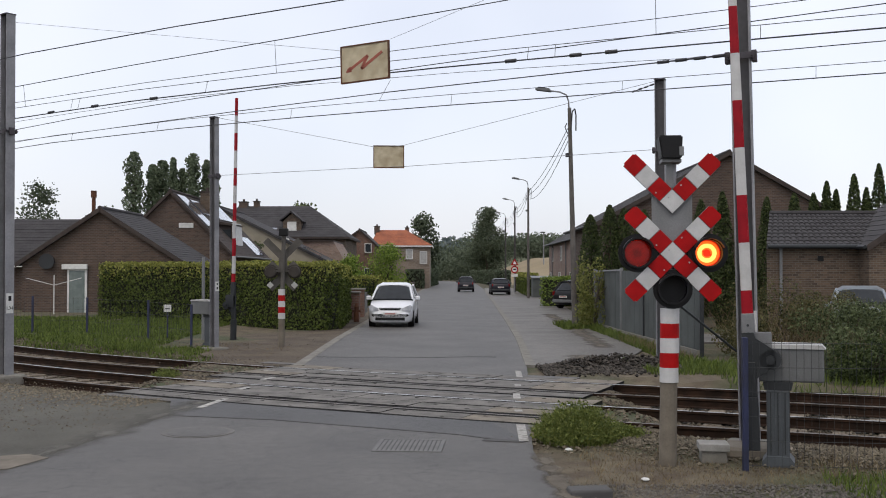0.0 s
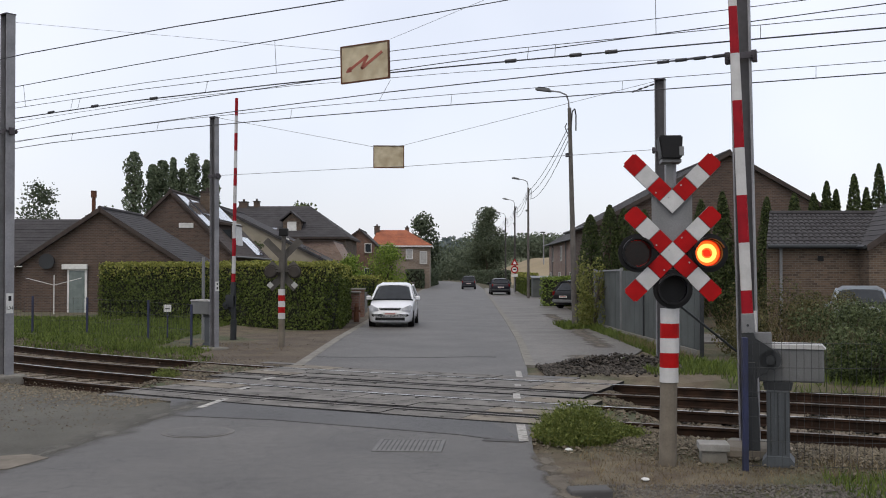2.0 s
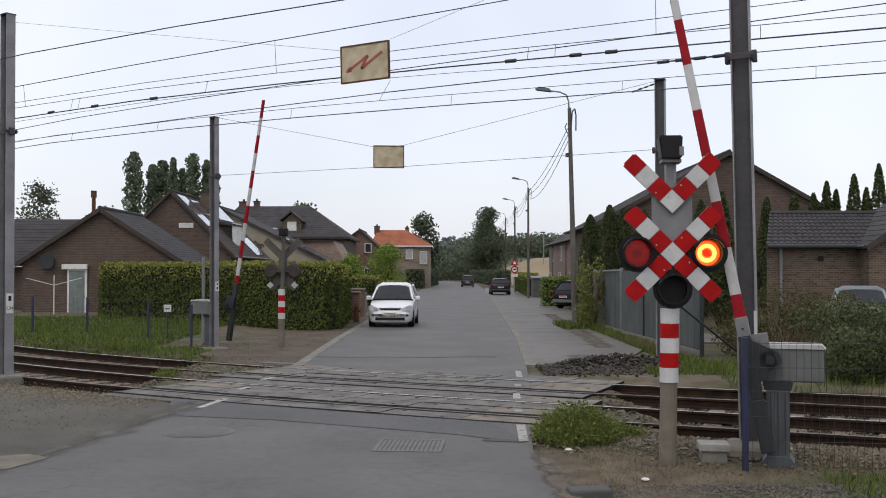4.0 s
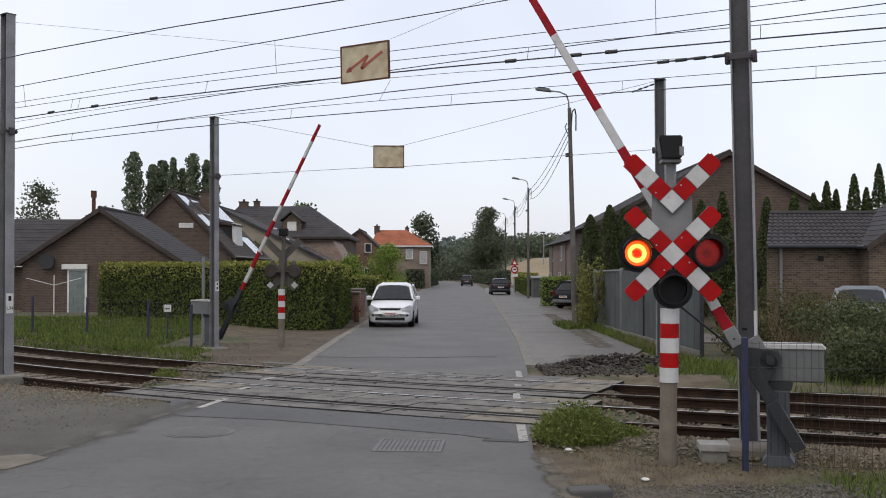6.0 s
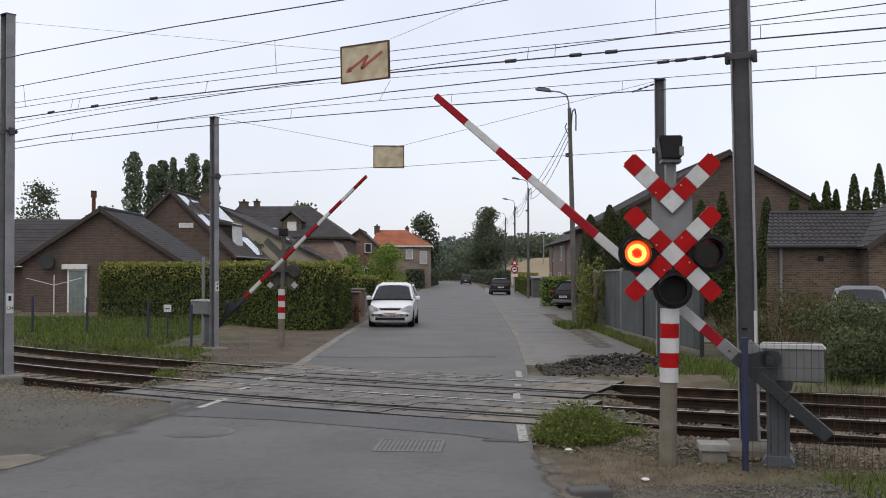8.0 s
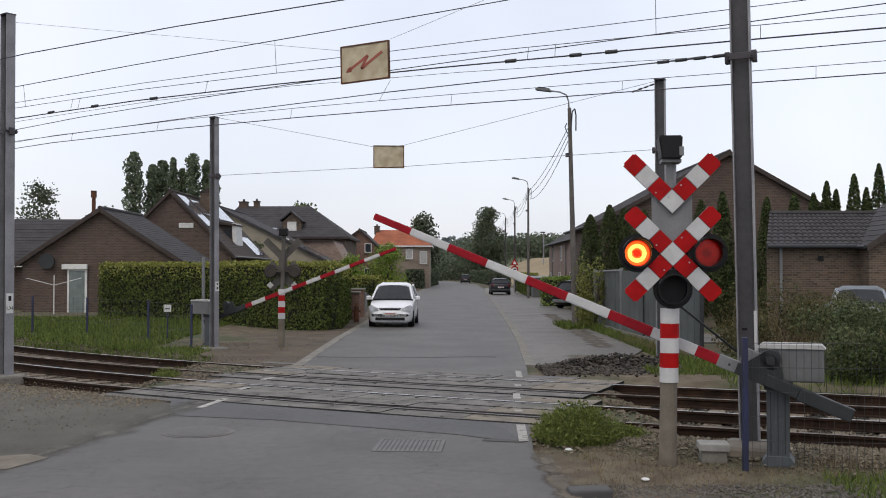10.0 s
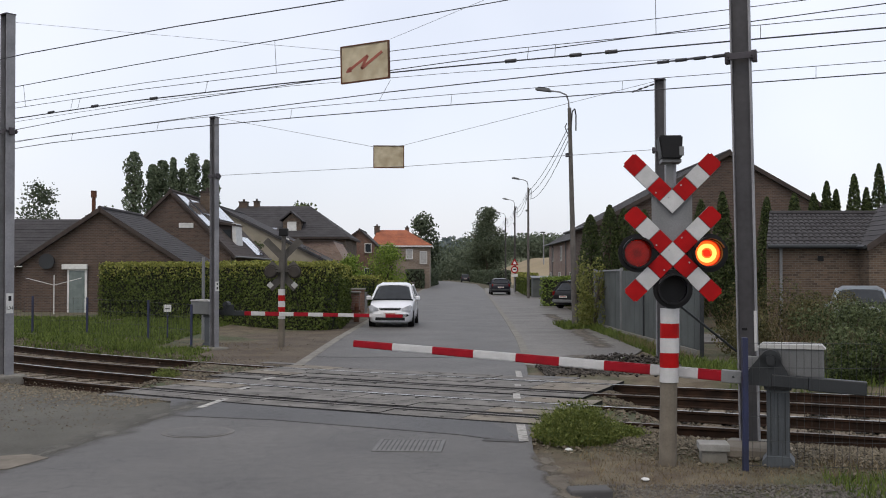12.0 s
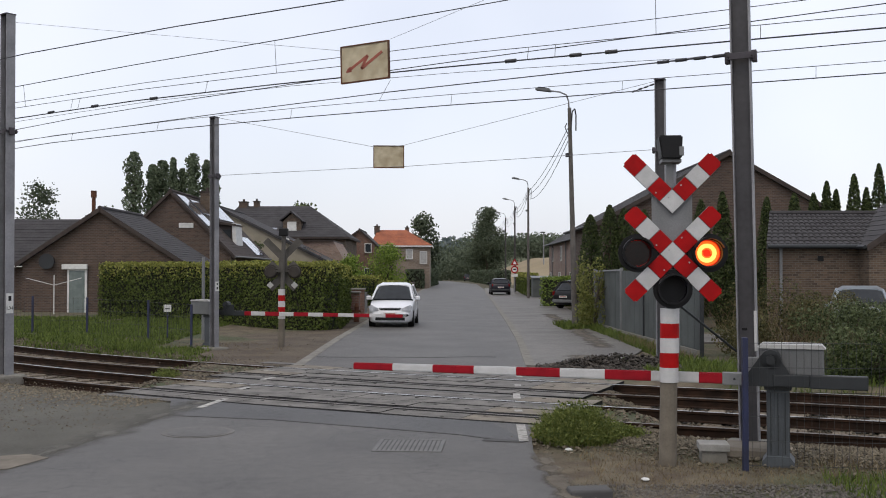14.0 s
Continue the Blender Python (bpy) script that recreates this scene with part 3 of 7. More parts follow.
    bm = bmesh.new()
    box(bm, (-0.2, -0.12, -0.06), (0.2, 0.12, 0.05), bevel=0.02)
    part("block", bm, M_PATCH, k)


RAIL_PROFILE = [(-0.036, 0.0), (0.036, 0.0), (0.036, -0.035), (0.009, -0.05), (0.009, -0.13), (0.07, -0.145), (0.07, -0.158), (-0.07, -0.158), (-0.07, -0.145), (-0.009, -0.13), (-0.009, -0.05), (-0.036, -0.035)]


def build_rail(a, off, parent):
    bm = bmesh.new()
    xs = [-60, -40, -28] + list(np.arange(-20, 14.1, 0.75)) + [18, 24, 34]
    last = None
    for x in xs:
        p, d, n = track_point(float(x), a, off)
        cur = [bm.verts.new(p + n * u + Vector((0, 0, v + 0.006))) for u, v in RAIL_PROFILE]
        if last:
            for i in range(len(cur)):
                j = (i + 1) % len(cur)
                f = bm.faces.new((last[i], last[j], cur[j], cur[i]))
                f.material_index = (1 if off > 0 else 2) if i == 0 else 0
        last = cur
    bmesh.ops.recalc_face_normals(bm, faces=bm.faces)
    return part("rail", bm, [M_RAIL, M_SHINE, M_DULL], parent)


DECK_ENDS = ((-5.0, 2.0), (-4.0, 2.9))


def build_tracks():
    for k, a in enumerate((NEAR, FAR)):
        root = thing("railway_track", Matrix(), "rusty railway track on pale sleepers and ballast", "railway track", group="two tracks")
        for off in (-0.7525, 0.7525):
            build_rail(a, off, root)
        bm = bmesh.new()
        box(bm, (-1.25, -0.13, -0.22), (1.25, 0.13, 0.0), bevel=0.015)
        bmesh.ops.transform(bm, matrix=pose(0, 0, 0, 0, 0, 0), verts=bm.verts)
        me = None
        x = -34.0
        while x < 22:
            p, d, n = track_point(x, a, 0)
            if not DECK_ENDS[k][0] - 0.2 < x < DECK_ENDS[k][1] + 0.1:
                if me is None:
                    first = part("sleeper", bm, M_SLEEPER, root)
                    me, ob = first.data, first
                else:
                    ob = new("sleeper", me)
                    ob.parent = root
                ob.matrix_local = Matrix.Translation(p + Vector((0, 0, -0.155 + rng.uniform(-0.01, 0.0)))) @ Matrix.Rotation(math.atan2(n.y, n.x) + rng.uniform(-0.02, 0.02), 4, "Z")
            x += 0.6 * abs(d.x)
    # ballast bed
    bm = bmesh.new()
    rows = []
    for x in [-60, -40, -28] + list(np.arange(-20, 14.1, 0.75)) + [18, 24, 34]:
        row = []
        for a, off, z in ((NEAR, -2.3, -0.36), (NEAR, -1.5, -0.17), (NEAR, 0, -0.175), (NEAR, 1.6, -0.19), (FAR, 0, -0.175), (FAR, 1.5, -0.17), (FAR, 2.4, -0.36)):
            p, d, n = track_point(float(x), a, off)
            row.append(bm.verts.new(p + Vector((0, 0, z))))
        rows.append(row)
    for r, s in zip(rows, rows[1:]):
        for i in range(len(r) - 1):
            bm.faces.new((r[i], s[i], s[i + 1], r[i + 1]))
    tagged(part("ballast_bed", bm, M_BED), "brown stone ballast bed under the tracks", "ballast", kind="structure")
    # loose stones
    r = random.Random(3)
    v, f = [], []
    for _ in range(26000):
        x = r.uniform(-15, 9.5)
        k = r.choice((0, 1))
        a = (NEAR, FAR)[k]
        if DECK_ENDS[k][0] - 0.1 < x < DECK_ENDS[k][1] + 0.1:
            continue
        off = r.uniform(-2.2, 2.2)
        p, d, n = track_point(x, a, off)
        z = -0.17 - max(0, abs(off) - 1.5) * 0.25
        stone(v, f, r, (p.x, p.y, max(z, ground_z(p.x, p.y))), r.uniform(0.018, 0.045))
    tagged(cloud_mesh(v, f, "ballast_stones", M_BALLAST), "loose brown and grey ballast stones between the sleepers", "ballast", kind="stuff")


def stone(v, f, r, p, s):
    k = len(v)
    a = r.uniform(0, 3.14)
    for dx, dy, dz in ((1, 0, 0), (0, 1, 0), (-1, 0, 0.1), (0, -1, 0), (0, 0, 0.8), (0, 0, -0.6)):
        q = r.uniform(0.65, 1.25) * s
        v.append((p[0] + q * (dx * math.cos(a) - dy * math.sin(a)), p[1] + q * (dx * math.sin(a) + dy * math.cos(a)), p[2] + q * dz))
    for i in range(4):
        j = (i + 1) % 4
        f.append((k + i, k + j, k + 4))
        f.append((k + j, k + i, k + 5))


def build_deck():
    """Concrete crossing slabs between and beside the rails, with narrow dark flangeways."""
    root = tagged(thing("crossing_deck", Matrix(), "worn concrete level crossing slabs between the rails", "crossing deck"), kind="structure")
    r = random.Random(5)
    spans = [np.linspace(l, r_end, 7) for l, r_end in DECK_ENDS]

    def quad(a, o0, o1, x0, x1, z):
        return [track_point(float(x), a, o)[0] + Vector((0, 0, z)) for x, o in ((x0, o0), (x1, o0), (x1, o1), (x0, o1))]
    for a, xs in zip((NEAR, FAR), spans):
        for o0, o1 in ((-1.40, -0.92), (-0.55, -0.01), (0.01, 0.595), (0.812, 1.40)):
            for k, (x0, x1) in enumerate(zip(xs, xs[1:])):
                z = 0.008 + r.uniform(-0.004, 0.005)
                bm = bmesh.new()
                pts = [p + Vector((0, 0, r.uniform(-0.003, 0.003))) for p in quad(a, o0, o1, x0 + 0.006, x1 - 0.006, z)]
                slab(bm, pts, 0.12)
                for face in bm.faces:
                    face.material_index = 0 if abs(face.normal.z) > 0.9 else 1
                plate = part("panel", bm, [M_DECKTAN if k in (0, 5) and r.random() < 0.75 else M_DECK, M_BLACK], root)
                for tx in (0.22, 0.78):
                    q, d, n = track_point(x0 + (x1 - x0) * (tx + r.uniform(-0.04, 0.04)), a, (o0 + o1) / 2 + r.choice((-0.14, 0.14)))
                    bm = bmesh.new()
                    slab(bm, [q + d * u + n * w + Vector((0, 0, z + 0.005)) for u, w in ((-0.03, -0.012), (0.03, -0.012), (0.035, 0.012), (-0.03, 0.014))], 0.02)
                    part("lifting_hole", bm, M_BLACK, plate)
        for o0, o1, m in ((-1.47, -1.405, M_BLACK), (-0.915, -0.792, M_BLACK), (-0.712, -0.556, M_BLACK), (0.60, 0.712, M_BLACK), (0.792, 0.806, M_GROOVE), (1.405, 1.43, M_GROOVE)):
            bm = bmesh.new()
            for x0, x1 in zip(xs, xs[1:]):
                slab(bm, quad(a, o0, o1, x0, x1, 0.002 if m is M_GROOVE else 0.004), 0.03)
            part("groove_strip", bm, m, root)
    bm = bmesh.new()
    for x0, x1 in zip(spans[0], spans[0][1:]):
        for (a0, o0), (a1, o1) in (((NEAR, 1.43), (FAR, -1.47)), ((NEAR, -1.75), (NEAR, -1.47)), ((FAR, 1.43), (FAR, 1.75))):
            slab(bm, [track_point(float(x), a, o)[0] + Vector((0, 0, -0.001)) for x, a, o in ((x0, a0, o0), (x1, a0, o0), (x1, a1, o1), (x0, a1, o1))], 0.12)
    part("infill", bm, M_ASPHALT, root)
    bm = bmesh.new()
    for a, xs in zip((NEAR, FAR), spans):
        for x0, x1 in zip(xs, xs[1:]):
            slab(bm, quad(a, -1.42, 1.42, x0, x1, -0.105), 0.12)
    part("bed", bm, M_BLACK, root)


build_ground()
build_road()
build_tracks()
build_deck()

# ---- the crossing's equipment ----


def h_beam(name, x, y, h, rz, label, lean=0.0, w=0.2, depth=0.16, foot=0.3):
    """An H section: two flanges across the line, the web between them darker, its shade in the colour."""
    root = thing(name, pose(x, y, -0.05, 0, lean, rz), label, "railway mast", group="overhead line masts")
    for s in (-1, 1):
        bm = bmesh.new()
        box(bm, (s * w / 2 - 0.009, -depth / 2, 0), (s * w / 2 + 0.009, depth / 2, h), bevel=0.003)
        part("flange", bm, M_GALV, root)
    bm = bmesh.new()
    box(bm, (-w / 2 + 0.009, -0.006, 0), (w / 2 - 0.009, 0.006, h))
    part("web", bm, M_WEBSHADE, root)
    bm = bmesh.new()
    box(bm, (-w / 2 - 0.015, -depth / 2 - 0.015, h), (w / 2 + 0.015, depth / 2 + 0.015, h + 0.02))
    part("cap_plate", bm, M_MASTDARK, root)
    bm = bmesh.new()
    box(bm, (-foot, -foot, -0.2), (foot, foot, 0.1), bevel=0.05)
    part("footing", bm, M_CONC, root)
    return root


def lettering(text, parent, at, size):
    """Letters in the built-in font as a thin mesh, facing -y."""
    cu = bpy.data.curves.new("letters", "FONT")
    cu.body, cu.size, cu.align_x, cu.extrude = text, size, "CENTER", 0.002
    tmp = new("letters_source", cu)
    me = bpy.data.meshes.new_from_object(tmp.evaluated_get(bpy.context.evaluated_depsgraph_get()))
    bpy.data.objects.remove(tmp)
    me.materials.clear()
    me.materials.append(M_BLACKP)
    ob = new("letters", me)
    ob.parent = parent
    ob.matrix_local = pose(*at, 90, 0, 0)
    return ob


def flange_plate(root, z, w, h, beam, text=""):
    """A small plate on the flange that looks along the line (local +x)."""
    x = beam / 2 + 0.011
    bm = bmesh.new()
    box(bm, (x, -w / 2, z - h / 2), (x + 0.006, w / 2, z + h / 2), bevel=0.002)
    plate = part("number_plate", bm, M_FRAME, root, "small white plate with black marks")
    bm = bmesh.new()
    box(bm, (x + 0.006, -w * 0.2, z + h * 0.12), (x + 0.010, w * 0.2, z + h * 0.36))
    part("mark", bm, M_BLACKP, plate)
    if text:
        ob = lettering(text, plate, (x + 0.009, 0, z - h * 0.32), h * 0.24)
        ob.matrix_local = pose(x + 0.009, 0, z - h * 0.32, 90, 0, 90)
    else:
        bm = bmesh.new()
        box(bm, (x + 0.006, -w * 0.2, z - h * 0.32), (x + 0.010, w * 0.2, z - h * 0.08))
        part("mark", bm, M_BLACKP, plate)


def clamp(root, z, w=0.2, depth=0.16):
    """A collar round a mast, with bolts that stand out on both sides."""
    bm = bmesh.new()
    a, b = w / 2 + 0.05, depth / 2 + 0.012
    box(bm, (-a, -b - 0.016, z - 0.04), (a, -b, z + 0.04), bevel=0.005)
    box(bm, (-a, b, z - 0.04), (a, b + 0.016, z + 0.04), bevel=0.005)
    for s in (-1, 1):
        rod(bm, (s * (a - 0.02), -b - 0.04, z), (s * (a - 0.02), b + 0.04, z), 0.012)
        box(bm, (s * a - 0.03, -0.05, z - 0.07), (s * a + 0.03, 0.05, z + 0.07), bevel=0.008)
    part("clamp", bm, M_MASTDARK, root)


def build_masts():
    m = h_beam("catenary_mast", 3.70, 12.3, 7.6, -23, "grey galvanised steel mast beside the barrier", lean=-0.95, w=0.215, depth=0.16)
    clamp(m, 4.76, 0.215, 0.16)
    bm = bmesh.new()
    box(bm, (0.088, -0.092, 1.20), (0.122, -0.082, 1.68), bevel=0.003)
    part("edge_strip", bm, M_WHITE, m, "white reflective strip on the flange")
    bm = bmesh.new()
    box(bm, (-0.06, -0.014, 1.44), (0.0, -0.007, 1.47))
    part("mark", bm, M_BLACKP, m)
    m = h_beam("catenary_mast", -8.70, 20.3, 7.3, -37, "grey galvanised steel mast with white number plate", lean=-0.4, w=0.22, depth=0.19)
    clamp(m, 4.95, 0.22, 0.19)
    flange_plate(m, 1.52, 0.15, 0.40, 0.22, text="L34")
    m = h_beam("catenary_mast", -6.215, 27.7, 6.35, -35, "grey galvanised steel mast with small plate near the hedge", lean=-0.4, w=0.19, depth=0.15)
    clamp(m, 4.75, 0.19, 0.15)
    flange_plate(m, 1.75, 0.12, 0.26, 0.19)
    m = h_beam("catenary_mast", 5.115, 23.8, 6.65, -22, "grey galvanised steel mast with wire anchors", lean=-0.15, w=0.22, depth=0.17)
    clamp(m, 5.0, 0.22, 0.17)


def checker_arm(root, c, direction, cells, first_red, size, y, name="arm"):
    """An arm of the cross: square cells, red and white by turns, from c along direction."""
    d = Vector((direction[0], 0, direction[1])).normalized()
    n = Vector((-d.z, 0, d.x))
    bm = bmesh.new()
    s = size
    L = s * cells - (0.02 if cells > 1 else 0.0)
    c = Vector((c[0], y, c[1]))
    slab(bm, [c - n * s / 2 + Vector((0, 0.012, 0)), c + d * L - n * s / 2 + Vector((0, 0.012, 0)), c + d * L + n * s / 2 + Vector((0, 0.012, 0)), c + n * s / 2 + Vector((0, 0.012, 0))], 0.012)
    arm = part(name, bm, M_GREYP, root)
    for i in range(cells):
        bm = bmesh.new()
        a, b = c + d * (s * i + 0.004), c + d * (s * (i + 1) - 0.004)
        h = n * (s / 2 - 0.003)
        f = Vector((0, -0.014, 0))
        top = [bm.verts.new(p + f) for p in (a - h, b - h, b + h, a + h)]
        low = [bm.verts.new(p) for p in (a - h, b - h, b + h, a + h)]
        bm.faces.new(top)
        bm.faces.new(low[::-1])
        for q in range(4):
            w = (q + 1) % 4
            bm.faces.new((top[w], top[q], low[q], low[w]))
        bmesh.ops.recalc_face_normals(bm, faces=bm.faces)
        if i == cells - 1 and cells > 1:
            far_end = [e for e in bm.edges if all((v.co - a).dot(d) > s * 0.8 for v in e.verts) and abs(e.verts[0].co.y - e.verts[1].co.y) > 0.005]
            bmesh.ops.bevel(bm, geom=far_end, offset=0.022, segments=3, affect="EDGES")
        part("cell", bm, M_RED if (i % 2 == 0) == first_red else M_WHITE, arm)
        if i == 0:
            bm = bmesh.new()
            p = (a + b) / 2 + n * s * 0.3
            disc(bm, 0.009, y - 0.02, y - 0.013, p.x, p.z, 10)
            part("bolt", bm, M_PALELID, arm)
    return arm


def lamp(root, x, z, lit, name):
    """A round signal lamp: black backboard, hood, and a bright lens set back in it."""
    bm = bmesh.new()
    ring(bm, 0.150, 0.22, 0.010, 0.030, x, z, 36)
    board = part(name, bm, M_BLACKP, root, "black round backboard of a signal lamp")
    bm = bmesh.new()
    ring(bm, 0.150, 0.172, -0.07, 0.03, x, z, 36)
    ring(bm, 0.158, 0.180, -0.20, -0.06, x, z, 24, 20, 160)
    part("hood", bm, M_BLACKP, board)
    bm = bmesh.new()
    disc(bm, 0.165, 0.118, 0.13, x, z, 36)
    back = part("lens", bm, M_LAMPCORE if lit else M_LENSDARK, board, "glowing red lens" if lit else "dark unlit lens")
    if lit:
        bm = bmesh.new()
        ring(bm, 0.060, 0.108, 0.100, 0.118, x, z, 36)
        part("reflector_ring", bm, M_LAMPRING, board)
        bm = bmesh.new()
        ring(bm, 0.108, 0.138, 0.102, 0.118, x, z, 36)
        ring(bm, 0.042, 0.060, 0.102, 0.118, x, z, 36)
        part("outer_ring", bm, M_LAMPORANGE, board)
        bm = bmesh.new()
        ring(bm, 0.138, 0.160, 0.104, 0.118, x, z, 36)
        part("rim", bm, M_LAMPRIM, board)
        bm = bmesh.new()
        box(bm, (x - 0.05, 0.09, z + 0.012), (x - 0.015, 0.1, z + 0.03))
        box(bm, (x + 0.015, 0.09, z - 0.03), (x + 0.05, 0.1, z - 0.012))
        part("prism", bm, M_LAMPCORE, board)
    bm = bmesh.new()
    ring(bm, 0.150, 0.20, 0.03, 0.15, x, z, 30)
    disc(bm, 0.20, 0.15, 0.165, x, z, 30)
    part("casing", bm, M_BLACKP, board)


M_LAMPCORE = mat("lamp_core", (0.5, 0.02, 0.01, 1), emit=(1.0, 0.04, 0.01, 1), glow=0.8, bump=0)
M_LAMPRING = mat("lamp_ring", (0.9, 0.5, 0.2, 1), emit=(1.0, 0.50, 0.10, 1), glow=2.0, bump=0)
M_LAMPORANGE = mat("lamp_orange", (0.8, 0.2, 0.05, 1), emit=(1.0, 0.12, 0.012, 1), glow=1.3, bump=0)
M_LAMPRIM = mat("lamp_rim", (0.6, 0.05, 0.02, 1), emit=(1.0, 0.02, 0.006, 1), glow=0.6, bump=0)
M_LENSDARK = mat("lens_dark", (0.02, 0.024, 0.026, 1), rough=0.12, bump=0, spec=0.7)
M_LAMPBACK = mat("lamp_back", (0.055, 0.048, 0.042, 1), (0.035, 0.03, 0.027, 1), rough=0.8, spec=0.2)
M_ARMBACK = mat("sign_back", (0.095, 0.088, 0.078, 1), (0.065, 0.06, 0.053, 1), rough=0.85, scale=4)
# unlit red lens with the sky's reflection painted in as a paler tone
M_LENSPALE = mat("lens_unlit_sky_sheen", (0.272, 0.16, 0.152, 1), (0.12, 0.064, 0.064, 1), rough=0.3, bump=0.0, spec=0.5, scale=9)


def filter_mat():
    """Red glass of the added dimming discs; lets a third of the lamp's light through."""
    m = bpy.data.materials.new("red_filter_glass")
    m.use_nodes = True
    n, l = m.node_tree.nodes, m.node_tree.links
    tr = n.new("ShaderNodeBsdfTransparent")
    tr.inputs["Color"].default_value = (0.30, 0.04, 0.025, 1)
    gl = n.new("ShaderNodeBsdfGlossy")
    gl.inputs["Roughness"].default_value = 0.15
    mx = n.new("ShaderNodeMixShader")
    mx.inputs["Fac"].default_value = 0.03
    l.new(tr.outputs[0], mx.inputs[1])
    l.new(gl.outputs[0], mx.inputs[2])
    l.new(mx.outputs[0], n["Material Output"].inputs["Surface"])
    return m


M_FILTER = filter_mat()
M_LENSRED = mat("lens_red_unlit", (0.221, 0.017, 0.0153, 1), (0.085, 0.0102, 0.0102, 1), rough=0.4, bump=0.0, spec=0.25, scale=9)


def build_cross():
    """The warning cross for two tracks, with its lamps; local x, z as seen from the road."""
    root = thing("warning_cross", pose(2.478, 11.13, 0.067, 0, 0, -6) @ Matrix.Scale(0.968, 4), "red and white double warning cross with red lamps on striped post", "level crossing signal")
    bm = bmesh.new()
    rod(bm, (-0.02, 0.1, -0.1), (0.0, 0.1, 1.0), 0.1, 0.095, 16)
    part("post_foot", bm, M_POST, root, "weathered grey post foot", smooth=False)
    bm = bmesh.new()
    rod(bm, (0.0, 0.1, 0.84), (0.04, 0.1, 3.36), 0.055, 0.055, 14)
    part("post", bm, M_GALV, root)
    for i in range(5):
        bm = bmesh.new()
        rod(bm, (0.0 + 0.003 * i, 0.1, 0.845 + i * 0.167), (0.0 + 0.003 * i, 0.1, 0.845 + (i + 1) * 0.167), 0.106, 0.106, 24)
        part("stripe", bm, M_WHITE if i % 2 == 0 else M_RED, root)
    s, c = 0.198, 2.30
    k = 1 / math.sqrt(2)
    for dx, dz in ((-1, 1), (1, -1)):
        checker_arm(root, (0.037 + dx * s * 0.5 * k, c + dz * s * 0.5 * k), (dx, dz), 3, True, s, 0.0)
    for dx, dz in ((1, 1), (-1, -1)):
        checker_arm(root, (0.037 + dx * s * 0.5 * k, c + dz * s * 0.5 * k), (dx, dz), 3, True, s, 0.0)
    checker_arm(root, (0.037 - s * 0.5 * k, c - s * 0.5 * k), (1, 1), 1, False, s, 0.0, "hub")
    c2 = 2.895
    checker_arm(root, (0.033 - s * 0.5 * k, c2 - s * 0.5 * k), (1, 1), 1, False, s, 0.0, "hub")
    for dx in (-1, 1):
        checker_arm(root, (0.033 + dx * s * 0.5 * k, c2 + s * 0.5 * k), (dx, 1), 3, True, s, 0.0)
    bm = bmesh.new()
    box(bm, (-0.19, 0.03, 2.36), (0.26, 0.05, 2.99))
    part("backing_plate", bm, M_GREYP, root, "grey metal backing plate")
    lamp(root, -0.352, 2.31, True, "lamp_red")
    lamp(root, 0.43, 2.31, True, "lamp_red")
    lamp(root, 0.037, 1.90, False, "lamp_white")
    bm = bmesh.new()
    prism(bm, [(-0.30, 2.10), (0.037, 1.66), (0.374, 2.10)], 1, 0.035, 0.05)
    part("lower_board", bm, M_BLACKP, root)
    # added closed case that hides the discs between the two red lamps
    bm = bmesh.new()
    box(bm, (-0.36, 0.058, 2.13), (0.44, 0.066, 2.148))
    box(bm, (-0.36, 0.058, 2.472), (0.44, 0.066, 2.49))
    box(bm, (-0.2, 0.052, 2.13), (0.28, 0.056, 2.49))
    part("blink_disc_case", bm, M_BLACKP, root)
    # added discs slide over the lamps in place of their blinking and fading
    leaves = []
    for x, dark in ((-0.352, M_LENSRED), (0.43, M_LENSPALE)):
        bm = bmesh.new()
        disc(bm, 0.147, 0.088, 0.095, 0, 0, 36)
        sh = part("shutter", bm, dark, root, "added disc that covers the lamp to show it unlit")
        bm = bmesh.new()
        ring(bm, 0.095, 0.10, 0.084, 0.088, 0, 0, 30)
        ring(bm, 0.05, 0.054, 0.084, 0.088, 0, 0, 24)
        box(bm, (-0.012, 0.084, -0.05), (0.012, 0.088, 0.05), bevel=0.002)
        part("shutter_rib", bm, M_LENSDARK, sh)
        bm = bmesh.new()
        disc(bm, 0.147, 0.070, 0.076, 0, 0, 36)
        fl = part("filter", bm, M_FILTER, root, "added red glass disc that dims the lamp")
        for ob in (sh, fl):
            ob.location = (x, 0, 2.31)
        leaves += [sh, fl]
    # bell case on top
    bm = bmesh.new()
    prism(bm, [(-0.125, 3.63), (-0.09, 3.37), (0.13, 3.37), (0.14, 3.63)], 1, -0.13, 0.22)
    bmesh.ops.bevel(bm, geom=bm.edges[:], offset=0.015, segments=2, affect="EDGES")
    bell = part("bell_case", bm, M_BLACKP, root, "black bell case")
    bm = bmesh.new()
    box(bm, (0.10, -0.142, 3.40), (0.15, -0.10, 3.50), bevel=0.005)
    box(bm, (-0.09, -0.08, 3.33), (0.13, 0.18, 3.37), bevel=0.005)
    part("bracket", bm, M_GREYP, bell)
    bm = bmesh.new()
    box(bm, (-0.03, 0.0, 3.05), (0.05, 0.03, 3.34))
    part("holder", bm, M_GREYP, root)
    return leaves


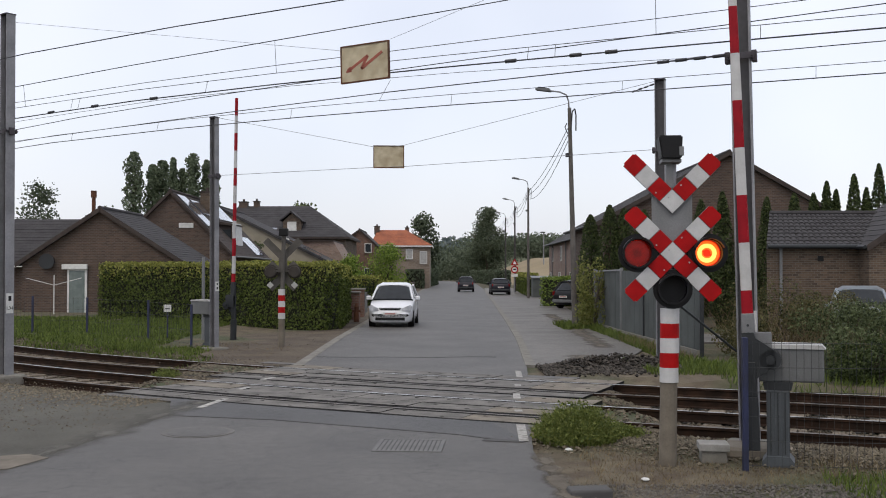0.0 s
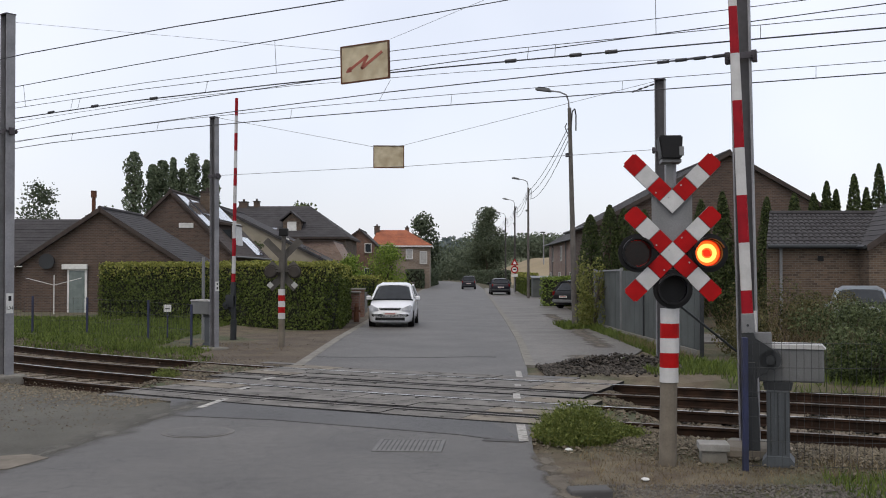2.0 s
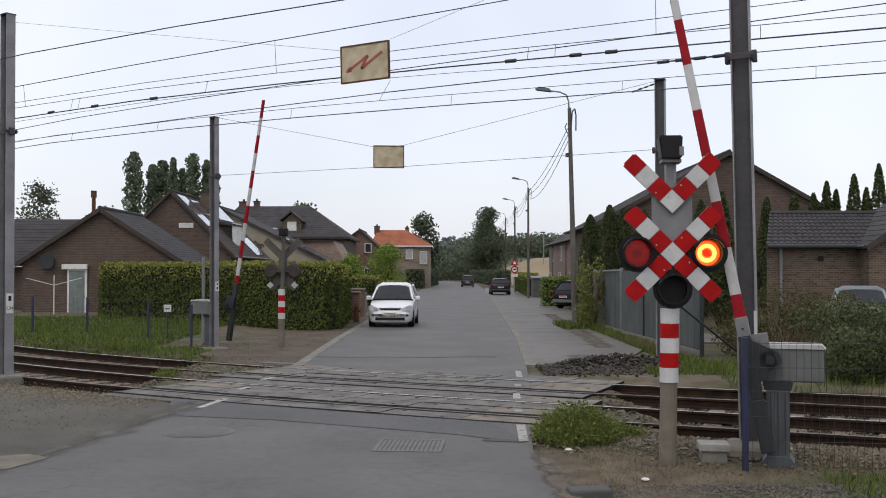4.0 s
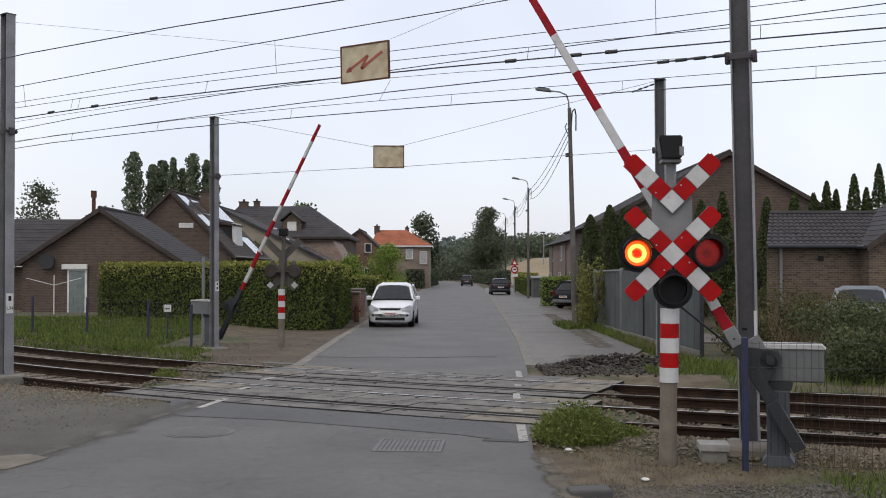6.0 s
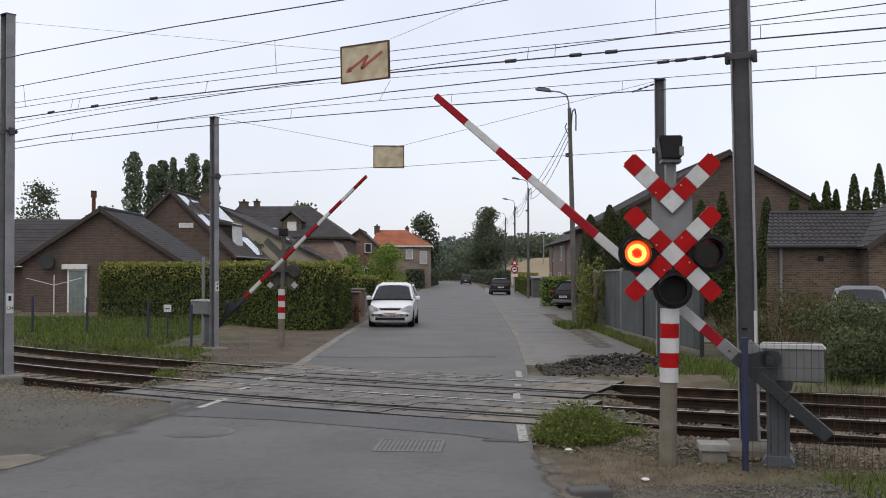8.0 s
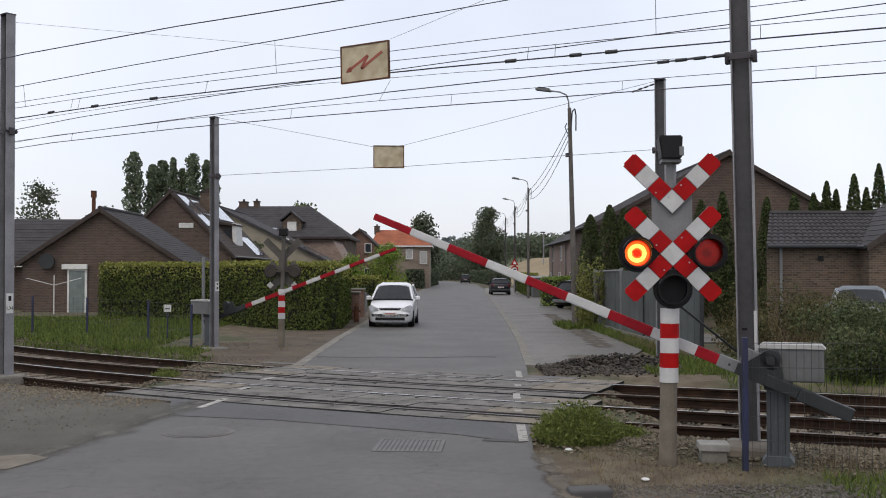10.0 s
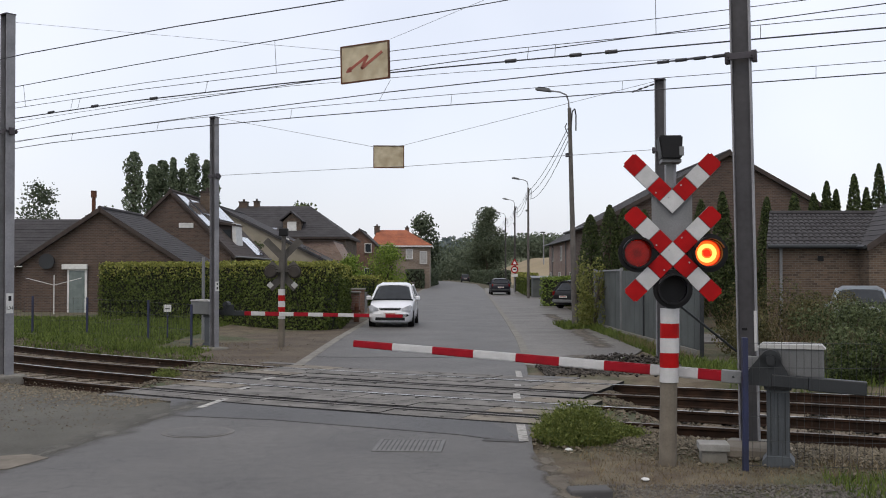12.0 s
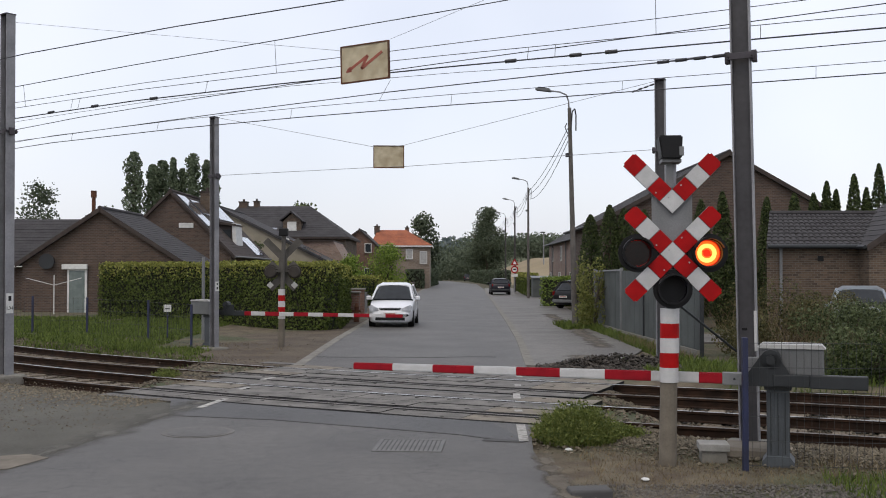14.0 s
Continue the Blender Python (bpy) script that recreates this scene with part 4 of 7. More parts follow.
def build_barrier(name, x, y, rz, length, near, label):
    """A barrier on its pedestal. The boom lies along local -x when closed; its axle is at height 1.14."""
    root = thing(name, pose(x, y, 0, 0, 0, rz), label, "level crossing barrier", group="barriers")
    bm = bmesh.new()
    box(bm, (-0.05, 0.08, 0.06), (0.19, 0.34, 0.80), bevel=0.012)
    prism(bm, [(-0.10, -0.1), (0.24, -0.1), (0.24, 0.02), (0.19, 0.08), (-0.05, 0.08), (-0.10, 0.02)], 1, 0.04, 0.38)
    ped = part("pedestal", bm, M_STEELBLUE, root, "blue-grey steel pedestal")
    for i in range(3):
        bm = bmesh.new()
        box(bm, (-0.01 + i * 0.075, 0.068, 0.1), (0.0 + i * 0.075, 0.08, 0.78))
        part("rib", bm, M_DKGREY, ped)
    bm = bmesh.new()
    box(bm, (-0.13, 0.10, 0.89), (0.55, 0.48, 1.255), bevel=0.02)
    case = part("drive_case", bm, M_BOX, root, "grey ribbed drive case")
    bm = bmesh.new()
    prism(bm, [(-0.15, 1.255), (0.57, 1.255), (0.53, 1.30), (-0.10, 1.30)], 1, 0.08, 0.50)
    part("case_lid", bm, M_PALELID, case, "pale lid")
    for i in range(9):
        bm = bmesh.new()
        box(bm, (-0.11 + i * 0.077, 0.092, 0.91), (-0.098 + i * 0.077, 0.10, 1.245))
        part("rib", bm, M_BOX, case)
    bm = bmesh.new()
    prism(bm, [(-0.07, 0.80), (0.21, 0.80), (0.23, 0.89), (-0.09, 0.89)], 1, 0.08, 0.36)
    part("neck", bm, M_DKGREY, ped)
    if not near:
        ped.location.x, case.location.x = 0.35, 0.38
    # boom
    boom = new("boom")
    boom.parent = root
    boom.location = (0, 0, 1.14)
    tagged(boom, "red and white striped boom")
    n = 9 if near else 11
    s0, s1 = (0.50 if near else 0.66), length
    step = (s1 - s0) / (n - 0.5)
    for i in range(n):
        bm = bmesh.new()
        a, b = s0 + max(0, i - 0.5) * step, s0 + (i + 0.5) * step
        h0, h1 = 0.062 - 0.02 * (a / s1), 0.062 - 0.02 * (b / s1)
        prism(bm, [(-a, -0.22 - h0), (-a, -0.22 + h0), (-b, -0.22 + h1), (-b, -0.22 - h1)], 1, -0.03, 0.03)
        bmesh.ops.bevel(bm, geom=[e for e in bm.edges if abs(e.verts[0].co.x - e.verts[1].co.x) > 0.1], offset=0.012, segments=2, affect="EDGES")
        part("stripe", bm, M_BOOMRED if i % 2 == 0 else M_WHITE, boom)
    bm = bmesh.new()
    box(bm, (-s0 - 0.01, -0.04, -0.29), (-0.28, 0.04, -0.15), bevel=0.01)
    box(bm, (-0.30, 0.035, -0.28), (0.05, 0.055, 0.02), bevel=0.008)
    part("clamp", bm, M_GREYP if near else M_DKGREY, boom)
    bm = bmesh.new()
    disc(bm, 0.11, -0.05, 0.07, 0, 0, 24)
    disc(bm, 0.05, -0.08, 0.1, 0, 0, 18)
    part("axle", bm, M_DKGREY, boom)
    bm = bmesh.new()
    prism(bm, [(-0.30, -0.29), (-0.30, -0.16), (-0.24, -0.15), (-0.1, 0.05), (0.06, 0.06), (0.20, -0.15), (0.98, -0.16), (0.98, -0.285)], 1, -0.05, -0.01)
    box(bm, (0.40, -0.09, -0.295), (0.98, 0.02, -0.150), bevel=0.01)
    box(bm, (0.02, -0.075, -0.285), (0.40, 0.0, -0.155), bevel=0.008)
    part("counterweight", bm, M_DKGREY, boom, "dark counterweight arm")
    for i in range(2):
        bm = bmesh.new()
        disc(bm, 0.014, -0.05, -0.035, -0.38 + i * 0.09, -0.22, 10)
        part("bolt", bm, M_DKGREY, boom)
    return boom


def build_far_signal():
    """The other side's cross, seen from behind."""
    root = thing("warning_cross", pose(-4.55, 28.7, 0, 0, 0, 3), "back of a warning cross on a red and white striped post", "level crossing signal")
    bm = bmesh.new()
    rod(bm, (0, 0, -0.1), (0, 0, 0.95), 0.09, 0.085, 14)
    part("post_foot", bm, M_POST, root)
    bm = bmesh.new()
    rod(bm, (0, 0, 0.9), (0.06, 0, 3.1), 0.06, 0.06, 12)
    part("post", bm, M_ARMBACK, root)
    for i in range(5):
        bm = bmesh.new()
        rod(bm, (0, 0, 0.77 + i * 0.167), (0, 0, 0.77 + (i + 1) * 0.167), 0.1, 0.1, 20)
        part("stripe", bm, M_WHITE if i % 2 == 0 else M_RED, root)
    k = 1 / math.sqrt(2)

    def arm(cx, cz, dx, dz, n):
        d, w = Vector((dx, 0, dz)) * k, Vector((-dz, 0, dx)) * k * 0.099
        c = Vector((cx, 0.12, cz))
        bm = bmesh.new()
        slab(bm, [c - w, c + d * n * 0.198 - w, c + d * n * 0.198 + w, c + w], 0.02)
        part("arm", bm, M_ARMBACK, root)
    for dx in (-1, 1):
        arm(0.02, 2.50, dx, 1, 3.5)
        arm(0.02, 1.98, dx, 1, 2.6)
        arm(0.02, 1.98, dx, -1, 2.6)
    for x in (-0.31, 0.35):
        bm = bmesh.new()
        disc(bm, 0.20, 0.04, 0.08, x, 2.10, 26)
        disc(bm, 0.15, -0.06, 0.05, x, 2.10, 24, 0.17)
        part("lamp_back", bm, M_LAMPBACK, root)
        bm = bmesh.new()
        s = 0.10
        prism(bm, [(x * 1.03 - s, 1.72), (x * 1.03, 1.72 + s), (x * 1.03 + s, 1.72), (x * 1.03, 1.72 - s)], 1, -0.03, -0.01)
        part("diamond_plate", bm, M_PALELID, root)
    bm = bmesh.new()
    box(bm, (-0.38, -0.02, 2.09), (0.42, 0.02, 2.14))
    box(bm, (-0.38, -0.02, 2.17), (0.42, 0.02, 2.20))
    box(bm, (-0.09, 0.03, 2.2), (0.15, 0.06, 2.7))
    part("bracket", bm, M_ARMBACK, root)
    bm = bmesh.new()
    box(bm, (-0.08, -0.12, 3.1), (0.18, 0.12, 3.32), bevel=0.02)
    part("bell_case", bm, M_BLACKP, root)


def build_overhead_sign(x, y, z, rz, ry, back, label):
    root = thing("overhead_sign", pose(x, y, z, 0, ry, rz), label, "warning sign", group="signs over the road")
    w, h = (0.375 if back else 0.41), 0.27
    bm = bmesh.new()
    box(bm, (-w, -0.01, -h), (w, 0.01, h))
    part("panel", bm, M_PANEL, root)
    for lo, hi in (((-w - 0.02, -0.02, -h - 0.02), (-w, 0.02, h + 0.02)), ((w, -0.02, -h - 0.02), (w + 0.02, 0.02, h + 0.02)), ((-w, -0.02, h), (w, 0.02, h + 0.02)), ((-w, -0.02, -h - 0.02), (w, 0.02, -h))):
        bm = bmesh.new()
        box(bm, lo, hi)
        part("rim", bm, M_RUST, root)
    if not back:
        bm = bmesh.new()
        pts = [(-0.29, -0.10), (0.06, 0.10), (-0.06, -0.09), (0.31, 0.13)]
        for (x0, z0), (x1, z1) in zip(pts, pts[1:]):
            a, b = Vector((x0, -0.014, z0)), Vector((x1, -0.014, z1))
            n = Vector((-(b - a).z, 0, (b - a).x)).normalized() * 0.022
            slab(bm, [a - n, b - n, b + n, a + n], 0.003)
        slab(bm, [(-0.34, -0.014, -0.125), (-0.23, -0.014, -0.12), (-0.255, -0.014, -0.035), (-0.30, -0.014, -0.06)], 0.003)
        part("lightning_arrow", bm, M_RUSTRED, root, "faded red lightning arrow")
    return root


def wire(name, pts, r, label, sag=0.0, material=None, extra=()):
    """A wire through points, each span sagging a little."""
    bm = bmesh.new()
    for a, b in zip(pts, pts[1:]):
        a, b = Vector(a), Vector(b)
        k = 1 if sag == 0 else 8
        line = [a.lerp(b, i / k) + Vector((0, 0, -4 * sag * (i / k) * (1 - i / k))) for i in range(k + 1)]
        pipe(bm, line, r * 0.76, 5)
    root = part(name, bm, material or M_WIRE)
    return tagged(root, label, "wire")


def along(a, off, z, xs):
    return [track_point(x, a, off)[0] + Vector((0, 0, z(x) if callable(z) else z)) for x in xs]


def build_wires():
    xs = [-40, -20, -14, -10, -6, -3, 0, 3, 6, 9, 14, 24]
    def droppers(a, o_top, z_top, o_low, z_low, places, name):
        for x in places:
            p, q = along(a, o_top, z_top, [x])[0], along(a, o_low, z_low, [x])[0]
            wire("dropper_wire", [p, q], 0.006, "thin dropper between overhead wires")
    def z_of(a, b, c):
        return lambda x: a * x * x + b * x + c
    near_low, near_aux = z_of(0.00037, -0.0023, 5.368), z_of(0.0007, -0.0033, 5.570)
    near_top = z_of(0.0035, 0.0498, 6.267)
    far_low, far_aux = z_of(0.0006, -0.0024, 5.307), z_of(0.0004, -0.0019, 5.521)
    wire("contact_wire", along(NEAR, 0.0, near_low, xs), 0.015, "dark contact wire over the near track")
    wire("auxiliary_wire", along(NEAR, 0.05, near_aux, xs), 0.008, "thin auxiliary wire over the near track")
    wire("auxiliary_wire", along(NEAR, 0.3, z_of(0.00184, 0.01305, 5.81), xs), 0.008, "thin upper auxiliary wire over the near track")
    wire("messenger_wire", along(NEAR, 0.0, near_top, xs[:-1]), 0.011, "messenger wire over the near track")
    wire("messenger_wire", along(NEAR, 0.5, z_of(0.00118, 0.0361, 5.56), [-12, -8, -5, -3, 0, 3, 6, 9, 14]), 0.010, "rising messenger wire beside the contact wire")
    wire("contact_wire", along(FAR, 0.0, far_low, xs), 0.013, "dark contact wire over the far track")
    wire("auxiliary_wire", along(FAR, 0.05, far_aux, xs), 0.008, "thin auxiliary wire over the far track")
    wire("feeder_wire", along(NEAR, -2.35, z_of(0.00073, 0.0136, 5.943), xs), 0.012, "feeder wire along the masts")
    wire("anchor_wire", [(-30, 45.6, 6.0), (-11.39, 27.12, 5.588), (-4.0, 19.77, 5.23), (-0.87, 16.65, 5.052), (2.6, 13.2, 4.80), (3.5, 12.3, 4.735)], 0.011, "anchor wire drawn to a mast")
    wire("anchor_wire", along(NEAR, -1.0, lambda x: 4.93 + 0.009 * x, [3.74, 6, 9, 14, 24]), 0.009, "anchor wire leading on from a mast")
    wire("tail_wire", along(NEAR, 0.6, z_of(-0.00125, -0.0241, 5.394), [-14, -10, -6, -3, 0, 2, 3.2]) + [Vector((3.5, 12.36, 4.74))], 0.006, "thin wire drawn to the mast's anchor")
    droppers(NEAR, 0, near_top, 0.05, near_aux, (-9.0, -2.95, 3.1), "d")
    droppers(NEAR, 0.05, near_aux, 0, near_low, (-7.6, -7.4, -4.35, 1.3, 1.7, 4.45), "d")
    droppers(FAR, 0.05, far_aux, 0, far_low, (-9.3, -6.6, -3.2, 0.15, 3.2, 6.2), "d")
    droppers(FAR, 0.5, z_of(0.0009, -0.012, 6.0), 0.05, far_aux, (-1.3,), "d")
    for x in (-8.15, -6.95, -5.5, 1.05, 2.0, 2.5):
        p = along(NEAR, 0, near_low, [x])[0]
        bm = bmesh.new()
        d = track_point(x, NEAR, 0)[1]
        rod(bm, p - d * 0.09, p + d * 0.09, 0.03, 0.03, 8)
        tagged(part("splice_clamp", bm, M_WIRE), "dark splice clamp on the contact wire", "clamp")
    for a, b in (((2.75, 13.05, 4.79), (3.5, 12.3, 4.735)), ((4.45, 23.9, 6.33), (5.0, 23.8, 6.52))):
        bm = bmesh.new()
        a, b = Vector(a), Vector(b)
        for i in range(4):
            p, q = a.lerp(b, i / 4 + 0.02), a.lerp(b, i / 4 + 0.17)
            rod(bm, p, q, 0.022, 0.022, 8)
        pipe(bm, [a, b], 0.01)
        tagged(part("insulator", bm, M_WIRE), "string of insulators on an anchor wire", "insulator")
    # span wires that carry the two signs
    wire("span_wire", [(-8.6, 20.3, 7.1), (-1.57, 15.6, 5.50)], 0.004, "thin span wire to the hanging sign", material=M_WIRETHIN)
    wire("span_wire", [(-0.80, 15.25, 5.60), (3.6, 12.3, 6.7)], 0.0035, "thin span wire to the hanging sign", material=M_WIRETHIN)
    wire("span_wire", [(-6.15, 27.7, 6.3), (-1.74, 26.1, 5.30), (-1.02, 25.9, 5.32), (5.1, 23.8, 6.6)], 0.007, "thin span wire to the hanging sign", material=M_WIRETHIN)
    wire("span_wire", [(-6.15, 27.7, 4.72), (-1.74, 26.1, 4.78), (-1.02, 25.9, 4.78), (5.1, 23.8, 4.97)], 0.008, "lower span wire below the hanging sign", material=M_WIRETHIN)


def fence_panel(name, posts, h, label, post_mat, spacing=0.10, wire_r=0.0035, rails=3):
    root = thing(name, Matrix(), label, "fence")
    for x, y in posts:
        z = ground_z(x, y)
        bm = bmesh.new()
        box(bm, (x - 0.03, y - 0.03, z - 0.05), (x + 0.03, y + 0.03, z + h), bevel=0.006)
        part("post", bm, post_mat, root)
    for (x0, y0), (x1, y1) in zip(posts, posts[1:]):
        L = math.hypot(x1 - x0, y1 - y0)
        z = ground_z(x0, y0)
        bm = bmesh.new()
        k = max(2, int(L / spacing))
        for i in range(1, k):
            t = i / k
            x, y = x0 + (x1 - x0) * t, y0 + (y1 - y0) * t
            rod(bm, (x, y, z + 0.04), (x, y, z + h - 0.04), wire_r, wire_r, 4)
        for i in range(rails):
            zz = z + 0.06 + (h - 0.12) * i / (rails - 1)
            rod(bm, (x0, y0, zz), (x1, y1, zz), wire_r * 1.3, wire_r * 1.3, 4)
        part("mesh_panel", bm, M_DKGREY, root)
    return root


build_masts()
BLINK_DISCS = build_cross()
BOOM_NEAR = build_barrier("barrier", 3.575, 11.12, -19.5, 4.97, True, "red and white barrier boom lowering over the road on grey pedestal")
BOOM_FAR = build_barrier("barrier", -6.15, 29.0, 150, 5.9, False, "red and white barrier boom across the road by the hedge")
build_far_signal()
build_overhead_sign(-1.19, 15.45, 5.29, -27, -1.5, False, "weathered cream warning sign with a red lightning arrow hung on wires")
build_overhead_sign(-1.39, 26.0, 5.04, 4, 0, True, "blank weathered cream back of a hanging sign")
build_wires()
fence_panel("mesh_fence", [(3.245, 10.96), (5.0, 10.75), (7.0, 10.5)], 1.43, "dark wire mesh fence with a blue post", M_BLUE, 0.075, 0.0022, 6)
fence_panel("mesh_fence", [(-14.6, 33.6), (-13.38, 33.2), (-11.41, 32.65), (-8.84, 30.55), (-6.99, 28.3)], 1.2, "low dark wire fence with blue posts before the hedge", M_BLUE, 0.16, 0.003, 4)

# ---- houses ----


def window(parent, x, y, z, w, h, face="y", pane=None, sill=True):
    """A framed window in a wall that faces -y, or -x when face is 'x'."""
    t = pose(x, y, z) if face == "y" else pose(x, y, z, 0, 0, -90)
    bm = bmesh.new()
    f = 0.07
    for lo, hi in (((-w / 2, -0.05, -h / 2), (-w / 2 + f, 0.05, h / 2)), ((w / 2 - f, -0.05, -h / 2), (w / 2, 0.05, h / 2)), ((-w / 2 + f, -0.05, h / 2 - f), (w / 2 - f, 0.05, h / 2)), ((-w / 2 + f, -0.05, -h / 2), (w / 2 - f, 0.05, -h / 2 + f))):
        box(bm, lo, hi, t)
    win = part("window", bm, M_FRAME, parent)
    bm = bmesh.new()
    box(bm, (-w / 2 + f, -0.02, -h / 2 + f), (w / 2 - f, 0.02, h / 2 - f), t)
    part("pane", bm, pane or M_GLASS, win)
    if sill:
        bm = bmesh.new()
        box(bm, (-w / 2 - 0.06, -0.12, -h / 2 - 0.08), (w / 2 + 0.06, 0.04, -h / 2), t)
        part("sill", bm, M_CONC, win)
    return win


def tiled(name, corners, material, parent, rows=14, lift=0.016, thick=0.12):
    """A roof slope in overlapping courses: corners are eave a, eave b, ridge b, ridge a."""
    a, b, c, d = (Vector(p) for p in corners)
    nrm = (b - a).cross(c - a).normalized()
    if nrm.z < 0:
        nrm = -nrm
    bm = bmesh.new()
    prof = [(0.0, -thick), (0.0, lift)]
    for i in range(1, rows):
        prof += [(i / rows, 0.0), (i / rows, lift)]
    prof += [(1.0, 0.0), (1.0, -thick)]
    p = [bm.verts.new(a.lerp(d, t) + nrm * h) for t, h in prof]
    q = [bm.verts.new(b.lerp(c, t) + nrm * h) for t, h in prof]
    k = len(prof)
    for i in range(k):
        j = (i + 1) % k
        bm.faces.new((p[i], p[j], q[j], q[i]))
    bm.faces.new(p[::-1])
    bm.faces.new(q)
    bmesh.ops.recalc_face_normals(bm, faces=bm.faces)
    return part(name, bm, material, parent)


def gable_house(name, x0, x1, y0, y1, eave, ridge, brick, tile, label, apex=None, over=0.25, rows=16, base=0.0, trim=None):
    """A house whose gable faces the viewer's road end; the ridge runs along y."""
    root = thing(name, Matrix(), label, "house")
    ax = (x0 + x1) / 2 if apex is None else apex
    bm = bmesh.new()
    prism(bm, [(x0, base - 0.3), (x1, base - 0.3), (x1, eave), (ax, ridge - 0.06), (x0, eave)], 1, y0, y1)
    part("wall", bm, brick, root)
    for s, xe in ((-1, x0), (1, x1)):
        sl = (ridge - eave) / abs(ax - xe)
        xo, zo = xe + s * over, eave - sl * over
        tiled("roof", [(xo, y0 - 0.2, zo), (xo, y1 + 0.2, zo), (ax, y1 + 0.2, ridge), (ax, y0 - 0.2, ridge)], tile, root, rows)
        bm = bmesh.new()
        slab(bm, [(xo, y0 - 0.23, zo + 0.05), (ax, y0 - 0.23, ridge + 0.05), (ax, y0 - 0.23, ridge - 0.17), (xo, y0 - 0.23, zo - 0.17)], 0.03)
        part("bargeboard", bm, trim or M_TILEB, root)
        bm = bmesh.new()
        rod(bm, (xo + s * 0.05, y0 - 0.2, zo - 0.02), (xo + s * 0.05, y1 + 0.2, zo - 0.02), 0.06, 0.06, 8)
        part("gutter", bm, M_BOX if s > 0 else M_DKGREY, root)
    bm = bmesh.new()
    rod(bm, (ax, y0 - 0.2, ridge + 0.02), (ax, y1 + 0.2, ridge + 0.02), 0.1, 0.1, 8)
    part("ridge_cap", bm, tile, root)
    return root


def hip_house(name, x0, x1, y0, y1, eave, ridge, rx0, rx1, brick, tile, label, trim, over=0.35):
    root = thing(name, Matrix(), label, "house")
    bm = bmesh.new()
    box(bm, (x0, y0, -0.3), (x1, y1, eave))
    part("wall", bm, brick, root)
    ym = (y0 + y1) / 2
    a, b, c, d = (x0 - over, y0 - over, eave), (x1 + over, y0 - over, eave), (x1 + over, y1 + over, eave), (x0 - over, y1 + over, eave)
    e, f = (rx0, ym, ridge), (rx1, ym, ridge)
    for q in ([a, b, f, e], [b, c, f, f], [c, d, e, f], [d, a, e, e]):
        tiled("roof", q, tile, root, 14)
    bm = bmesh.new()
    for lo, hi in (((a[0] - 0.05, a[1] - 0.05, eave - 0.2), (b[0] + 0.05, a[1] + 0.05, eave - 0.02)), ((b[0] - 0.05, a[1] + 0.05, eave - 0.2), (b[0] + 0.05, c[1], eave - 0.02))):
        box(bm, lo, hi)
    part("fascia", bm, trim, root)
    return root


def chimney(root, x, y, z0, z1, w, brick=None):
    bm = bmesh.new()
    box(bm, (x - w / 2, y - w / 2, z0), (x + w / 2, y + w / 2, z1))
    ch = part("chimney", bm, brick or M_BRICK, root)
    bm = bmesh.new()
    box(bm, (x - w / 2 - 0.06, y - w / 2 - 0.06, z1), (x + w / 2 + 0.06, y + w / 2 + 0.06, z1 + 0.1))
    rod(bm, (x, y, z1 + 0.1), (x, y, z1 + 0.35), 0.12, 0.1, 10)
    part("cap", bm, M_TILEB, ch)


